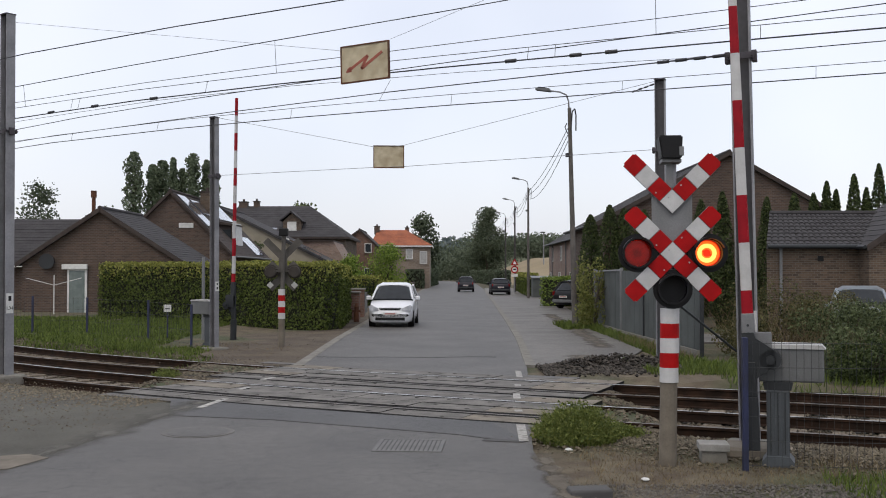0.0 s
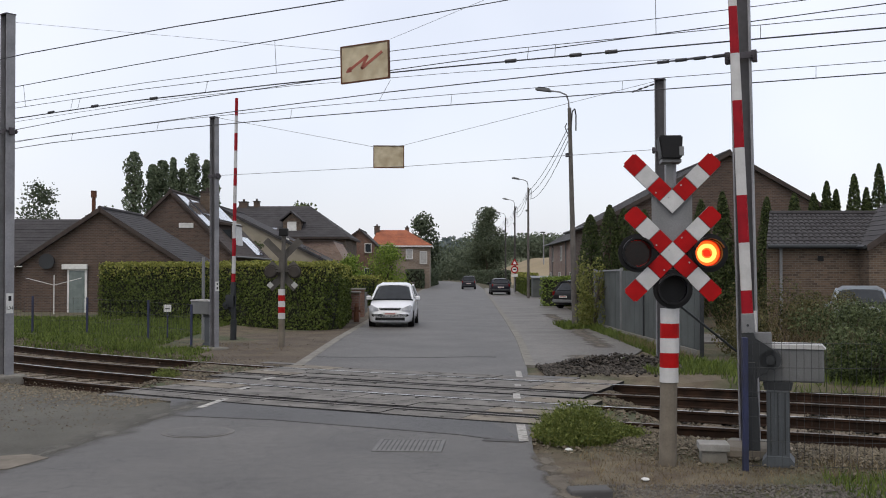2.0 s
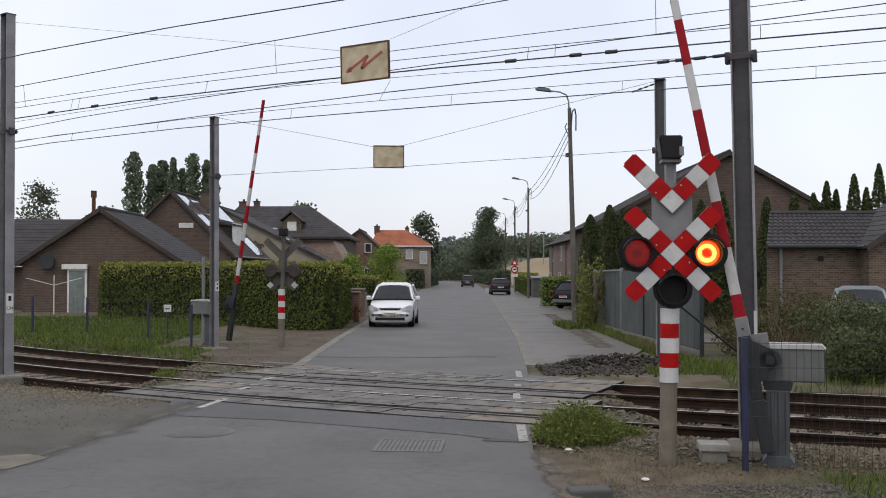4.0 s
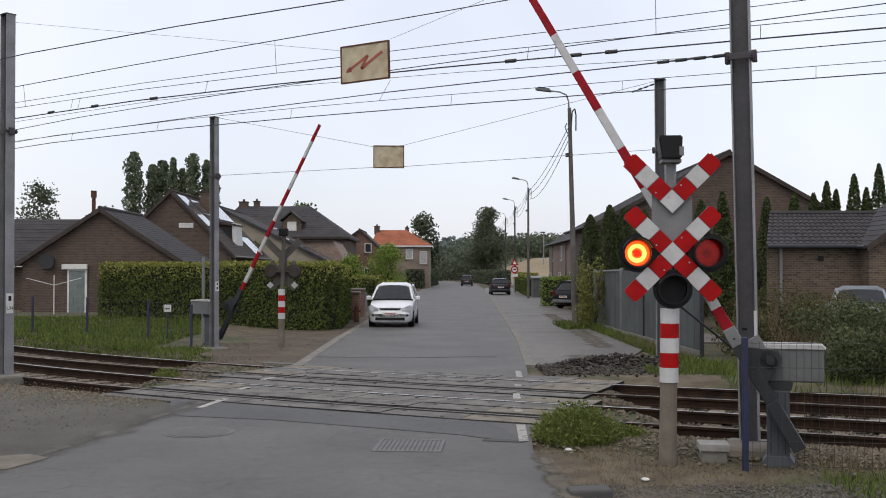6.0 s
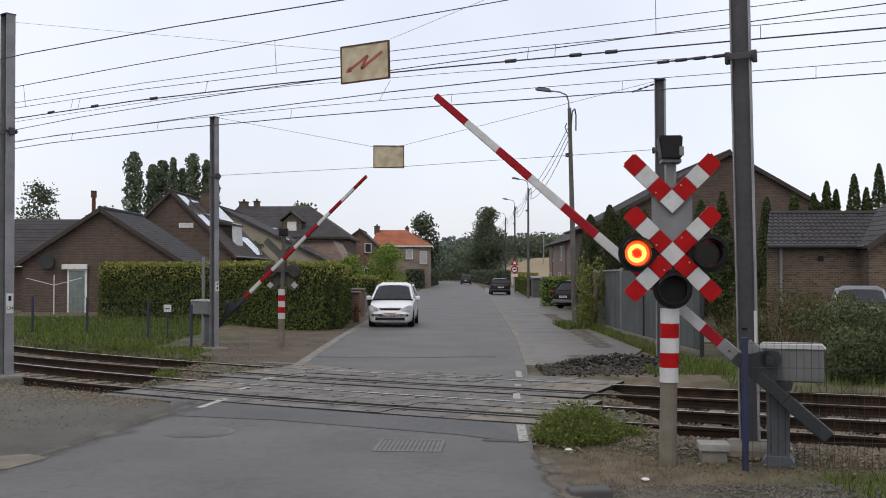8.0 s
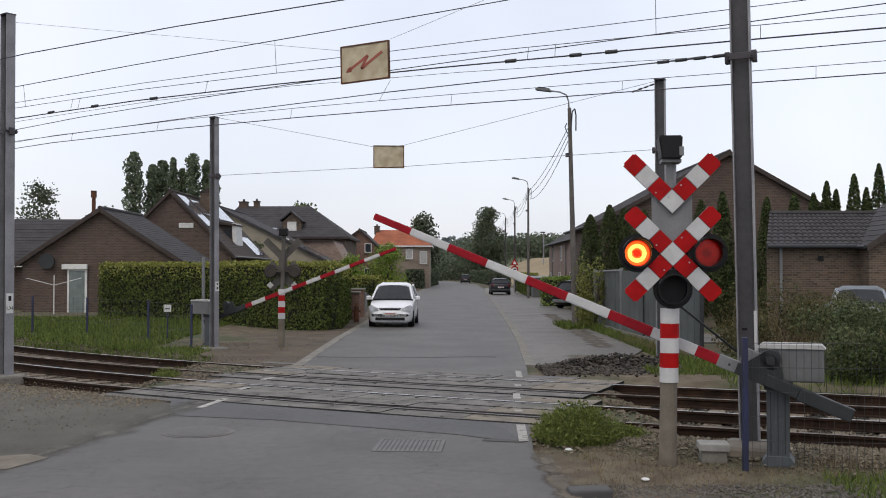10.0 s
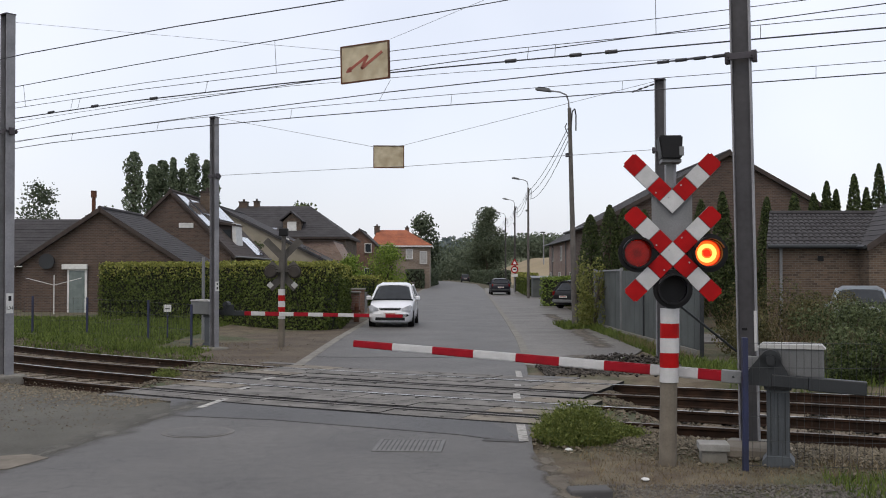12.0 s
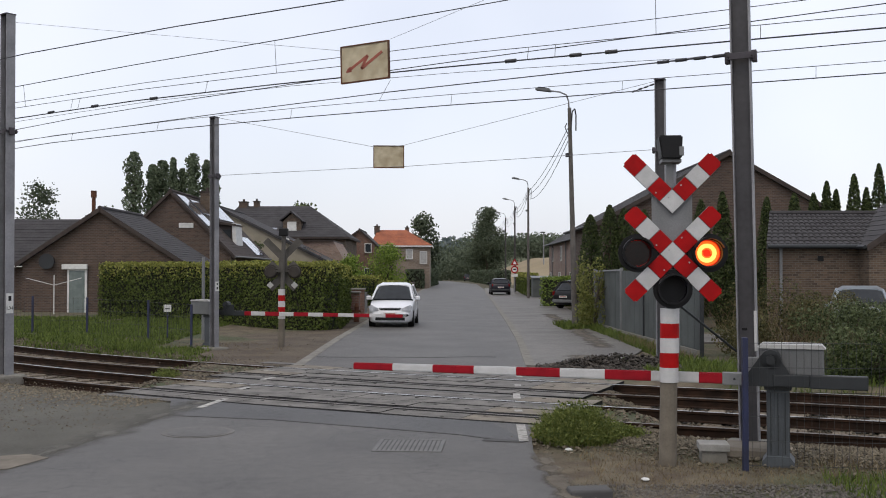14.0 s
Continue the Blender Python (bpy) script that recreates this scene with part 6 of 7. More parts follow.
def build_plants():
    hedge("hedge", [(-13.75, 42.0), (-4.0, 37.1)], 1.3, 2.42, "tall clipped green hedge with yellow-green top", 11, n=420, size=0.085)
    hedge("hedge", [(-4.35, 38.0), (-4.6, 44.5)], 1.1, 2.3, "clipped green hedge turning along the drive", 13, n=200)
    hedge("hedge", [(6.5, 62.0), (8.3, 64.5), (11.0, 66)], 1.4, 1.75, "bright green clipped front garden hedge", 15, n=160, leaf=L_BRIGHT, top=L_BRIGHT)
    hedge("hedge", [(-7.5, 58), (-4.6, 66)], 1.3, 1.8, "dark green garden hedge by the drive", 17, n=110, size=0.14)
    hedge("hedge", [(-4.6, 66), (-4.5, 88)], 1.2, 1.3, "dark garden hedge along the road", 18, n=60, size=0.18)
    hedge("hedge", [(7.7, 88), (8.6, 112)], 1.0, 1.9, "dark green hedge behind the parked cars", 19, n=60, size=0.18)
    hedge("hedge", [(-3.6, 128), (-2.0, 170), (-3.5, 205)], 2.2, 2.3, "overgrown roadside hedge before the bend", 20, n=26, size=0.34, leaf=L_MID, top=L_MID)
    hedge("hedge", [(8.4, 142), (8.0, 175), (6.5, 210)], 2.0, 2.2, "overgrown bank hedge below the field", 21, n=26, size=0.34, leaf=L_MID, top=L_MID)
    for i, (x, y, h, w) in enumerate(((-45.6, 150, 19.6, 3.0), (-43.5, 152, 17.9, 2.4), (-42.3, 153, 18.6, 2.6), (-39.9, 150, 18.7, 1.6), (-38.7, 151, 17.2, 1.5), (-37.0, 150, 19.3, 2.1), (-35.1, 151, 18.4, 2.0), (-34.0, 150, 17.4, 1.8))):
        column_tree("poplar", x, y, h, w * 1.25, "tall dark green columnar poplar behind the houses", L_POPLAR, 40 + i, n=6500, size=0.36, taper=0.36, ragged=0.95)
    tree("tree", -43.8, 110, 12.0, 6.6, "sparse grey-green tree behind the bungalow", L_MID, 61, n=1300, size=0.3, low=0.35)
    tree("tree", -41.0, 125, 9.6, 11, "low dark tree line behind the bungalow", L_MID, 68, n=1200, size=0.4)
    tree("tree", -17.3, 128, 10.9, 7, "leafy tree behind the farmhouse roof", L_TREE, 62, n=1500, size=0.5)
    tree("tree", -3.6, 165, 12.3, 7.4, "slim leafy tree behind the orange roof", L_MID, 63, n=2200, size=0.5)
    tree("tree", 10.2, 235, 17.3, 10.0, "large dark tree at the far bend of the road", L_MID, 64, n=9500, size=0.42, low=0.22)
    tree("tree", -5.0, 92, 4.7, 4.4, "small bright green tree in a front garden", L_BRIGHT, 65, trunk=0.1, n=2600, size=0.17, low=0.28)
    tree("tree", -7.2, 80, 3.4, 3.2, "small bright green garden tree beside brick houses", L_BRIGHT, 66, trunk=0.1, n=1500, size=0.2)
    tree("tree", -13.6, 74, 4.2, 2.4, "small dark garden tree beside the beige wall", L_TREE, 67, trunk=0.1, n=800, size=0.2)
    shrub("shrub", -6.2, 50, 3.2, 2.4, 2.1, "dark leafy garden shrub by the drive", L_TREE, 71, n=2200, size=0.14)
    shrub("shrub", -5.4, 55, 2.4, 2.4, 1.6, "dark garden shrub by the brick pillars", L_TREE, 72, n=1500, size=0.14)
    # cypress row behind the garage and fence
    k = 0
    for x, y, h, w in ((6.75, 46.5, 4.75, 1.5), (7.55, 46, 5.15, 1.6), (8.2, 46, 5.0, 1.6), (9.0, 45.5, 4.9, 1.6), (9.8, 45, 4.7, 1.4), (11.3, 44.5, 5.3, 1.3), (12.1, 44, 5.6, 1.2), (13.55, 42.5, 5.25, 1.1),
                       (14.7, 42.5, 5.4, 1.25), (15.5, 42.5, 5.4, 1.1), (16.05, 42.5, 5.9, 0.95), (16.45, 42.5, 5.55, 0.85), (17.2, 42.5, 6.2, 1.1), (17.72, 42.5, 5.65, 0.9), (18.25, 42.5, 6.65, 1.1), (18.9, 42.5, 6.4, 1.1), (10.6, 38.5, 3.4, 1.3), (9.6, 40, 3.6, 1.6), (10.2, 42, 4.4, 1.2)):
        k += 1
        column_tree("cypress", x, y, h, w, "dark green pointed cypress in a garden row", L_DARK, 100 + k, n=5200, size=0.10, taper=0.8, ragged=0.18)
    # overgrown lineside on the other side of the tracks
    for i, (x, y, w, d, h, leaf) in enumerate(((8.3, 25, 3.4, 3, 2.0, L_SHRUB), (10.2, 26.5, 3.2, 3, 1.9, L_SHRUB), (11.8, 24.5, 3.2, 3, 1.6, L_TREE), (8.8, 21.5, 2.6, 2, 1.2, L_TREE), (10.6, 21.5, 3.0, 2.2, 1.4, L_DARK), (12.3, 22.5, 3.0, 2.2, 1.7, L_DARK), (12.9, 27.5, 2.6, 2.6, 2.2, L_SHRUB), (8.2, 19.6, 2.2, 1.3, 1.0, L_DARK), (9.8, 19.3, 2.6, 1.6, 1.35, L_DARK), (11.5, 19.5, 2.6, 1.8, 1.5, L_DARK), (9.4, 23.3, 3.0, 2.4, 1.7, L_TREE))):
        shrub("shrub", x, y, w, d, h, "overgrown lineside shrub with dry seed stalks" if leaf is L_SHRUB else "dense dark green lineside shrub", leaf, 130 + i, n=6400, size=0.062, clumps=22)
    shrub("shrub", 5.6, 38.3, 1.7, 1.4, 3.3, "yellow-green climbing shrub round the pole", L_CLIMB, 150, n=2600, size=0.09, clumps=18)
    weeds(1.68, 12.85, 0.5, 0.55, 0.52, "green leafy weed clump at the crossing edge", 151, 2600)
    weeds(2.3, 13.3, 0.3, 0.3, 0.16, "low green weeds beside the rails", 152, 800)
    weeds(-5.6, 20.6, 0.25, 0.25, 0.22, "small grass tuft between the rails", 153, 260)
    # woods and hills far off, with haze in their leaf colours
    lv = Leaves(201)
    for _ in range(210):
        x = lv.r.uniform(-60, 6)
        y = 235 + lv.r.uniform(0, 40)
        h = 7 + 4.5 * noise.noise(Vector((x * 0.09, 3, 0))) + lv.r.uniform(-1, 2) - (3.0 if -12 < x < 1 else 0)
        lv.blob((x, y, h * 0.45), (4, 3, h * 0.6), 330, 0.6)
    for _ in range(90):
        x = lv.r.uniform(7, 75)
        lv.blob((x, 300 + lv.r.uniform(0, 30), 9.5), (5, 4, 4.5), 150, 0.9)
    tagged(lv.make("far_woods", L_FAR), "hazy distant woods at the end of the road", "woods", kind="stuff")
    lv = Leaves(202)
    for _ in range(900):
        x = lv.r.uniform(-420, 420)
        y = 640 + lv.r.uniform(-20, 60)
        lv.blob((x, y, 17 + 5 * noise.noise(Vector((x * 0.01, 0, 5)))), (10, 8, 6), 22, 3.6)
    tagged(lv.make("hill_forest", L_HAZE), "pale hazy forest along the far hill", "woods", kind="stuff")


L_WEED = leaf_mat("weed_leaf", (0.05, 0.075, 0.015, 1), (0.20, 0.225, 0.06, 1))
# distance haze put into the colour: pale, bluish leaves
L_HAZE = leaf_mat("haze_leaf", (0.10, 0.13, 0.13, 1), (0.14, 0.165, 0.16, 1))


def build_far_land():
    bm = bmesh.new()
    v, f = [], []
    xs, ys = list(range(-500, 501, 25)), [560, 600, 640, 680, 760]
    for y, t in zip(ys, (0, 0.35, 0.7, 1, 1.02)):
        for x in xs:
            v.append((x, y, -1 + t * (21 + 4 * noise.noise(Vector((x * 0.006, 1, 0))))))
    w = len(xs)
    f = [(j * w + i, j * w + i + 1, (j + 1) * w + i + 1, (j + 1) * w + i) for j in range(len(ys) - 1) for i in range(w - 1)]
    tagged(cloud_mesh(v, f, "far_hill", M_HILL), "low wooded hill on the horizon", "hill", kind="structure")
    bm.free()
    v, f = [], []
    xs, ys = list(np.arange(8, 90, 3.0)), list(np.arange(150, 292, 6.0))
    for y in ys:
        for x in xs:
            t = min(1, max(0, (x - 9) / 16)) * min(1, (y - 150) / 70)
            v.append((float(x), float(y), -0.1 + t * (4.9 + 0.012 * (y - 190))))
    w = len(xs)
    f = [(j * w + i, j * w + i + 1, (j + 1) * w + i + 1, (j + 1) * w + i) for j in range(len(ys) - 1) for i in range(w - 1)]
    tagged(cloud_mesh(v, f, "field_bank", M_FIELD), "rising field of ripe straw-coloured grain", "field", kind="structure")


def build_grass():
    grass("grass", [(-24, -8.0, 27.5, 41, 70000, 0.04, 0.17), (-19, -6.2, 25.5, 28, 12000, 0.03, 0.14), (5.35, 6.05, 24.5, 39, 3800, 0.05, 0.22), (4.3, 6.3, 20.8, 24.6, 3000, 0.05, 0.2), (5.5, 12, 17.5, 24, 6000, 0.05, 0.26), (4.4, 5.9, 37, 41, 2000, 0.08, 0.3), (-9, -5.6, 23.5, 25.5, 500, 0.04, 0.14), (3.9, 6, 8.0, 10.6, 3200, 0.03, 0.16)],
          "green and straw-coloured rough grass along the tracks", L_GRASS, 301, w=0.007)
    grass("dry_grass", [(1.4, 6, 9.9, 12.3, 9000, 0.01, 0.06), (4.0, 9, 10.4, 13.2, 2600, 0.03, 0.2), (7.8, 12.5, 20, 27, 3200, 0.3, 1.1), (-8, -4.3, 25, 30, 1600, 0.02, 0.08), (7.6, 12.5, 23, 29, 900, 0.7, 1.65), (5.4, 6.1, 24.5, 32, 900, 0.08, 0.3)],
          "dry straw-coloured grass and stalks on the earth", L_DRY, 302, lean=0.5, w=0.0035)


build_plants()
build_far_land()
build_grass()

# ---- poles, fences, vehicles and small things ----


def street_pole(x, y, h, label, dark=False, lamp_arm=True, lean=0.0):
    root = thing("street_lamp", pose(x, y, ground_z(x, y), 0, lean, 0), label, "street lamp", group="poles along the road")
    bm = bmesh.new()
    rod(bm, (0, 0, -0.2), (0.0, 0, h), 0.125, 0.07, 10)
    part("pole", bm, M_POLEDARK if dark else M_POLE, root)
    if lamp_arm:
        bm = bmesh.new()
        pipe(bm, [(-0.02, 0, h - 0.9), (-0.02, 0, h + 0.25), (-0.1, 0, h + 0.5), (-0.35, 0, h + 0.62), (-0.75, 0, h + 0.68)], 0.03, 8)
        arm = part("arm", bm, M_GALV, root)
        bm = bmesh.new()
        prism(bm, [(-0.65, h + 0.62), (-0.75, h + 0.76), (-1.15, h + 0.84), (-1.3, h + 0.78), (-1.25, h + 0.70)], 1, -0.1, 0.1)
        bmesh.ops.bevel(bm, geom=bm.edges[:], offset=0.02, segments=2, affect="EDGES")
        part("lamp_head", bm, M_BOX, arm, "grey lamp head")
    bm = bmesh.new()
    pipe(bm, [(0.03, -0.06, h - 0.9), (0.1, -0.06, h - 0.15), (0.2, -0.06, h - 0.05), (0.24, -0.06, h - 0.3), (0.22, -0.06, h - 0.9)], 0.025, 6)
    part("cable_loop", bm, M_WIRE, root)
    bm = bmesh.new()
    pipe(bm, [(-0.12, -0.08, h - 0.6), (-0.2, -0.08, h - 0.75), (-0.1, -0.08, h - 1.0)], 0.02, 6)
    part("cable_loop", bm, M_WIRE, root)
    bm = bmesh.new()
    box(bm, (-0.2, -0.12, h - 1.9), (-0.08, 0.0, h - 1.75), bevel=0.01)
    part("junction_case", bm, M_WIRE, root)
    return root


def build_poles():
    street_pole(5.06, 39.0, 8.45, "grey concrete pole with street lamp and cable loops", lean=-1.35)
    street_pole(6.75, 80.5, 8.8, "concrete pole with cables and lamp beside parked cars")
    street_pole(7.42, 105.0, 8.9, "dark pole with street lamp along the road", dark=True)
    street_pole(8.3, 135.0, 9.25, "dark far pole with street lamp", dark=True)
    for dz, s in ((0.0, 0.35), (-0.25, 0.5), (-0.5, 0.75)):
        wire("pole_cable", [(4.8, 39, 7.6 + dz), (6.65, 80.5, 8.4 + dz), (7.35, 105, 8.5 + dz), (8.2, 135, 8.9 + dz), (8.0, 190, 8.6 + dz)], 0.018, "black sagging cable between street poles", sag=s)
    p = thing("lamp_post", pose(20.3, 205, 4.5), "slim grey lamp post in the far field", "lamp post")
    bm = bmesh.new()
    rod(bm, (0, 0, -1), (0, 0, 5.4), 0.13, 0.1, 8)
    part("pole", bm, M_GALV, p)
    bm = bmesh.new()
    box(bm, (-0.7, -0.15, 5.4), (0.3, 0.15, 5.65), bevel=0.05)
    part("lamp_head", bm, M_DKGREY, p)
    # road sign
    s = thing("road_sign", pose(7.0, 99.5, -0.05), "round red-rimmed road sign below a warning triangle", "road sign")
    bm = bmesh.new()
    rod(bm, (0, 0, 0), (0, 0, 3.4), 0.04, 0.04, 8)
    part("pole", bm, M_GALV, s)
    bm = bmesh.new()
    ring(bm, 0.25, 0.36, -0.08, -0.05, 0, 2.35, 28)
    part("rim", bm, M_RED, s)
    bm = bmesh.new()
    disc(bm, 0.27, -0.06, -0.05, 0, 2.35, 28)
    f = part("face", bm, M_FRAME, s)
    bm = bmesh.new()
    box(bm, (-0.14, -0.075, 2.31), (0.14, -0.062, 2.41))
    part("mark", bm, M_BLACKP, f)
    bm = bmesh.new()
    prism(bm, [(-0.38, 2.78), (0.38, 2.78), (0, 3.42)], 1, -0.07, -0.05)
    t = part("triangle", bm, M_RED, s)
    bm = bmesh.new()
    prism(bm, [(-0.2, 2.88), (0.2, 2.88), (0, 3.22)], 1, -0.08, -0.07)
    part("triangle_face", bm, M_FRAME, t)
    bm = bmesh.new()
    box(bm, (-0.3, -0.06, 1.65), (0.3, -0.05, 1.92))
    part("plate", bm, M_FRAME, s)


def build_fence_right():
    root = thing("panel_fence", Matrix(), "dark grey-green panel fence with slim posts", "fence")
    pts = [(6.05, 40.5), (6.1, 34.8), (6.2, 31.4), (6.35, 28.6), (6.5, 25.6)]
    tops = [2.15, 2.18, 2.12, 2.05, 2.0]
    for i, ((x, y), h) in enumerate(zip(pts, tops)):
        bm = bmesh.new()
        box(bm, (x - 0.05, y - 0.05, -0.2), (x + 0.05, y + 0.05, h + 0.05), bevel=0.01)
        part("post", bm, M_GREYP if i < 2 else M_DKGREY, root)
    for (x0, y0), (x1, y1), h in zip(pts, pts[1:], tops):
        k = 5
        for j in range(k):
            t0, t1 = j / k + 0.004, (j + 1) / k - 0.004
            bm = bmesh.new()
            a, b = (x0 + (x1 - x0) * t0, y0 + (y1 - y0) * t0), (x0 + (x1 - x0) * t1, y0 + (y1 - y0) * t1)
            slab(bm, [(a[0], a[1], 0.05), (b[0], b[1], 0.05), (b[0], b[1], h - 0.05), (a[0], a[1], h - 0.05)], 0.04)
            part("panel", bm, M_FENCE, root)
        bm = bmesh.new()
        slab(bm, [(x0 - 0.05, y0, -0.1), (x1 - 0.05, y1, -0.1), (x1 - 0.05, y1, 0.12), (x0 - 0.05, y0, 0.12)], -0.06)
        part("base_board", bm, M_CONC, root)
    bm = bmesh.new()
    rod(bm, (6.05, 40.5, 2.1), (6.1, 34.8, 2.14), 0.04, 0.04, 8)
    part("top_rail", bm, M_GREYP, root)


M_FENCE = mat("fence_panel", (0.082, 0.092, 0.088, 1), (0.055, 0.062, 0.06, 1), rough=0.8, scale=1.2, fine=18)


def loft(sections):
    """Skin through closed rings of equal count."""
    bm = bmesh.new()
    last = None
    rings = []
    for s in sections:
        cur = [bm.verts.new(p) for p in s]
        if last:
            k = len(cur)
            for i in range(k):
                bm.faces.new((last[i], last[(i + 1) % k], cur[(i + 1) % k], cur[i]))
        last = cur
        rings.append(cur)
    bm.faces.new(rings[0][::-1])
    bm.faces.new(rings[-1])
    bmesh.ops.recalc_face_normals(bm, faces=bm.faces)
    return bm


def car(name, m, label, paint, L=4.05, W=1.7, H=1.6, belt=0.95, hood=1.0, rear_light=True, bumper=None, van=True):
    """A hatchback: nose towards local -y, tail towards +y, on the ground at z = 0."""
    root = thing(name, m, label, "car")
    w = W / 2
    y0, y1 = -L / 2, L / 2

    def section(y, hw, zb, zt, tuck=0.1):
        """A rounded body ring, mirrored about x = 0."""
        half = [(hw * 0.80, zb), (hw * 0.96, zb + 0.06), (hw, zb + 0.25), (hw, zt - 0.22), (hw * 0.97, zt - 0.08), (hw * (1 - tuck), zt), (hw * 0.4, zt + 0.015)]
        return [(x, y, z) for x, z in half] + [(-x, y, z) for x, z in half[::-1]]
    hz = hood
    body = loft([section(y0, w * 0.74, 0.26, 0.62), section(y0 + 0.09, w * 0.90, 0.19, 0.72), section(y0 + 0.3, w * 0.97, 0.17, hz * 0.83), section(y0 + 0.95, w, 0.19, hz),
                 section(y0 + 1.5, w, 0.19, belt + 0.04), section(0.3, w, 0.19, belt + 0.05), section(y1 - 0.75, w, 0.19, belt + 0.07), section(y1 - 0.22, w * 0.97, 0.22, belt + 0.07), section(y1 - 0.05, w * 0.92, 0.28, belt), section(y1, w * 0.86, 0.33, belt - 0.14)])
    part("body", body, paint, root, smooth=True)

    def cabin(y, hw0, hw1, zb, zt):
        half = [(hw0, zb), (hw0 * 0.99, zb + 0.1), (hw1 + 0.03, zt - 0.14), (hw1 - 0.02, zt - 0.04), (hw1 - 0.16, zt), (hw1 * 0.3, zt + 0.02)]
        return [(x, y, z) for x, z in half] + [(-x, y, z) for x, z in half[::-1]]
    b = belt - 0.02
    ys = (y0 + 1.0, y0 + 1.75, 0.2, y1 - 0.6, y1 - 0.12)
    g = loft([cabin(ys[0], w * 0.93, w * 0.90, b - 0.05, b + 0.04), cabin(ys[1], w * 0.93, w * 0.70, b, H - 0.08), cabin(ys[2], w * 0.94, w * 0.73, b, H), cabin(ys[3], w * 0.93, w * 0.70, b, H - 0.06), cabin(ys[4], w * 0.90, w * 0.80, b - 0.04, b + 0.1)])
    part("cabin", g, M_CARGLASS, root, "dark glass cabin")
    bm = loft([[(s * w * 0.74, ys[1] - 0.02, H - 0.13) if q == 0 else (s * w * 0.56, ys[1] - 0.02, H - 0.055) for q, s in ((0, 1), (1, 1), (1, -1), (0, -1))],
               [(s * w * 0.77, ys[2], H - 0.06) if q == 0 else (s * w * 0.58, ys[2], H + 0.03) for q, s in ((0, 1), (1, 1), (1, -1), (0, -1))],
               [(s * w * 0.74, ys[3] + 0.08, H - 0.12) if q == 0 else (s * w * 0.56, ys[3] + 0.08, H - 0.02) for q, s in ((0, 1), (1, 1), (1, -1), (0, -1))]])
    part("roof", bm, paint, root, smooth=False)
    for s in (-1, 1):
        for low_end, top_end, rad in (((s * w * 0.93, ys[0], b + 0.03), (s * w * 0.74, ys[1], H - 0.1), 0.04), ((s * w * 0.955, 0.1, b), (s * w * 0.76, 0.1, H - 0.08), 0.035), ((s * w * 0.92, y1 - 0.14, b + 0.05), (s * w * 0.74, y1 - 0.58, H - 0.1), 0.06)):
            bm = bmesh.new()
            rod(bm, low_end, top_end, rad, rad, 6)
            part("pillar", bm, paint, root)
        bm = bmesh.new()
        box(bm, (s * (w + 0.10) - 0.10, y0 + 1.35, b + 0.0), (s * (w + 0.10) + 0.10, y0 + 1.47, b + 0.16), bevel=0.04)
        part("mirror", bm, paint, root)
        # headlight, rear light
        bm = bmesh.new()
        prism(bm, [(s * w * 0.50, 0.62), (s * w * 0.90, 0.60), (s * w * 0.95, 0.78), (s * w * 0.86, 0.84), (s * w * 0.55, 0.72)], 1, y0 - 0.015, y0 + 0.32)
        part("headlight", bm, M_HEADLIGHT, root, "clear headlight")
        bm = bmesh.new()
        box(bm, (s * w * 0.84 - 0.07, y1 - 0.16, belt - 0.20), (s * w * 0.84 + 0.07, y1 + 0.0, belt + 0.04), bevel=0.03)
        part("tail_light", bm, M_TAIL, root, "red tail light")
        for y in (y0 + 0.78, y1 - 0.72):
            bm = bmesh.new()
            rod(bm, (s * (w - 0.21), y, 0.31), (s * (w + 0.005), y, 0.31), 0.31, 0.31, 22)
            wheel = part("wheel", bm, M_BLACK, root)
            bm = bmesh.new()
            rod(bm, (s * (w - 0.02), y, 0.31), (s * (w + 0.015), y, 0.31), 0.2, 0.17, 14)
            part("rim", bm, M_BOX, wheel)
    bm = bmesh.new()
    box(bm, (-w * 0.44, y0 - 0.012, 0.645), (w * 0.44, y0 + 0.1, 0.69), bevel=0.02)
    box(bm, (-w * 0.66, y0 - 0.012, 0.26), (w * 0.66, y0 + 0.1, 0.38), bevel=0.02)
    part("grille", bm, M_BLACKP, root)
    bm = bmesh.new()
    box(bm, (-w * 0.5, y0 - 0.03, 0.71), (w * 0.5, y0 + 0.1, 0.735), bevel=0.006)
    part("grille_bar", bm, M_BOX, root)
    bm = bmesh.new()
    box(bm, (-0.26, y0 - 0.03, 0.46), (0.26, y0 + 0.02, 0.57))
    plate = part("licence_plate", bm, M_FRAME, root)
    bm = bmesh.new()
    box(bm, (-0.2, y0 - 0.034, 0.49), (0.2, y0 - 0.03, 0.54))
    part("mark", bm, M_PLATEMARK, plate)
    bm = bmesh.new()
    box(bm, (-0.26, y1 - 0.02, belt - 0.32), (0.26, y1 + 0.02, belt - 0.21))
    plate = part("licence_plate", bm, M_FRAME, root)
    bm = bmesh.new()
    box(bm, (-0.2, y1 + 0.02, belt - 0.29), (0.2, y1 + 0.024, belt - 0.24))
    part("mark", bm, M_PLATEMARK, plate)
    bm = bmesh.new()
    box(bm, (-w * 0.92, y1 - 0.2, 0.34), (w * 0.92, y1 + 0.04, 0.52), bevel=0.04)
    part("bumper", bm, bumper or M_DKGREY, root)
    bm = bmesh.new()
    box(bm, (-0.42, y0 + 1.12, b + 0.10), (0.3, y0 + 1.16, b + 0.13))
    part("wiper", bm, M_BLACKP, root)
    return root


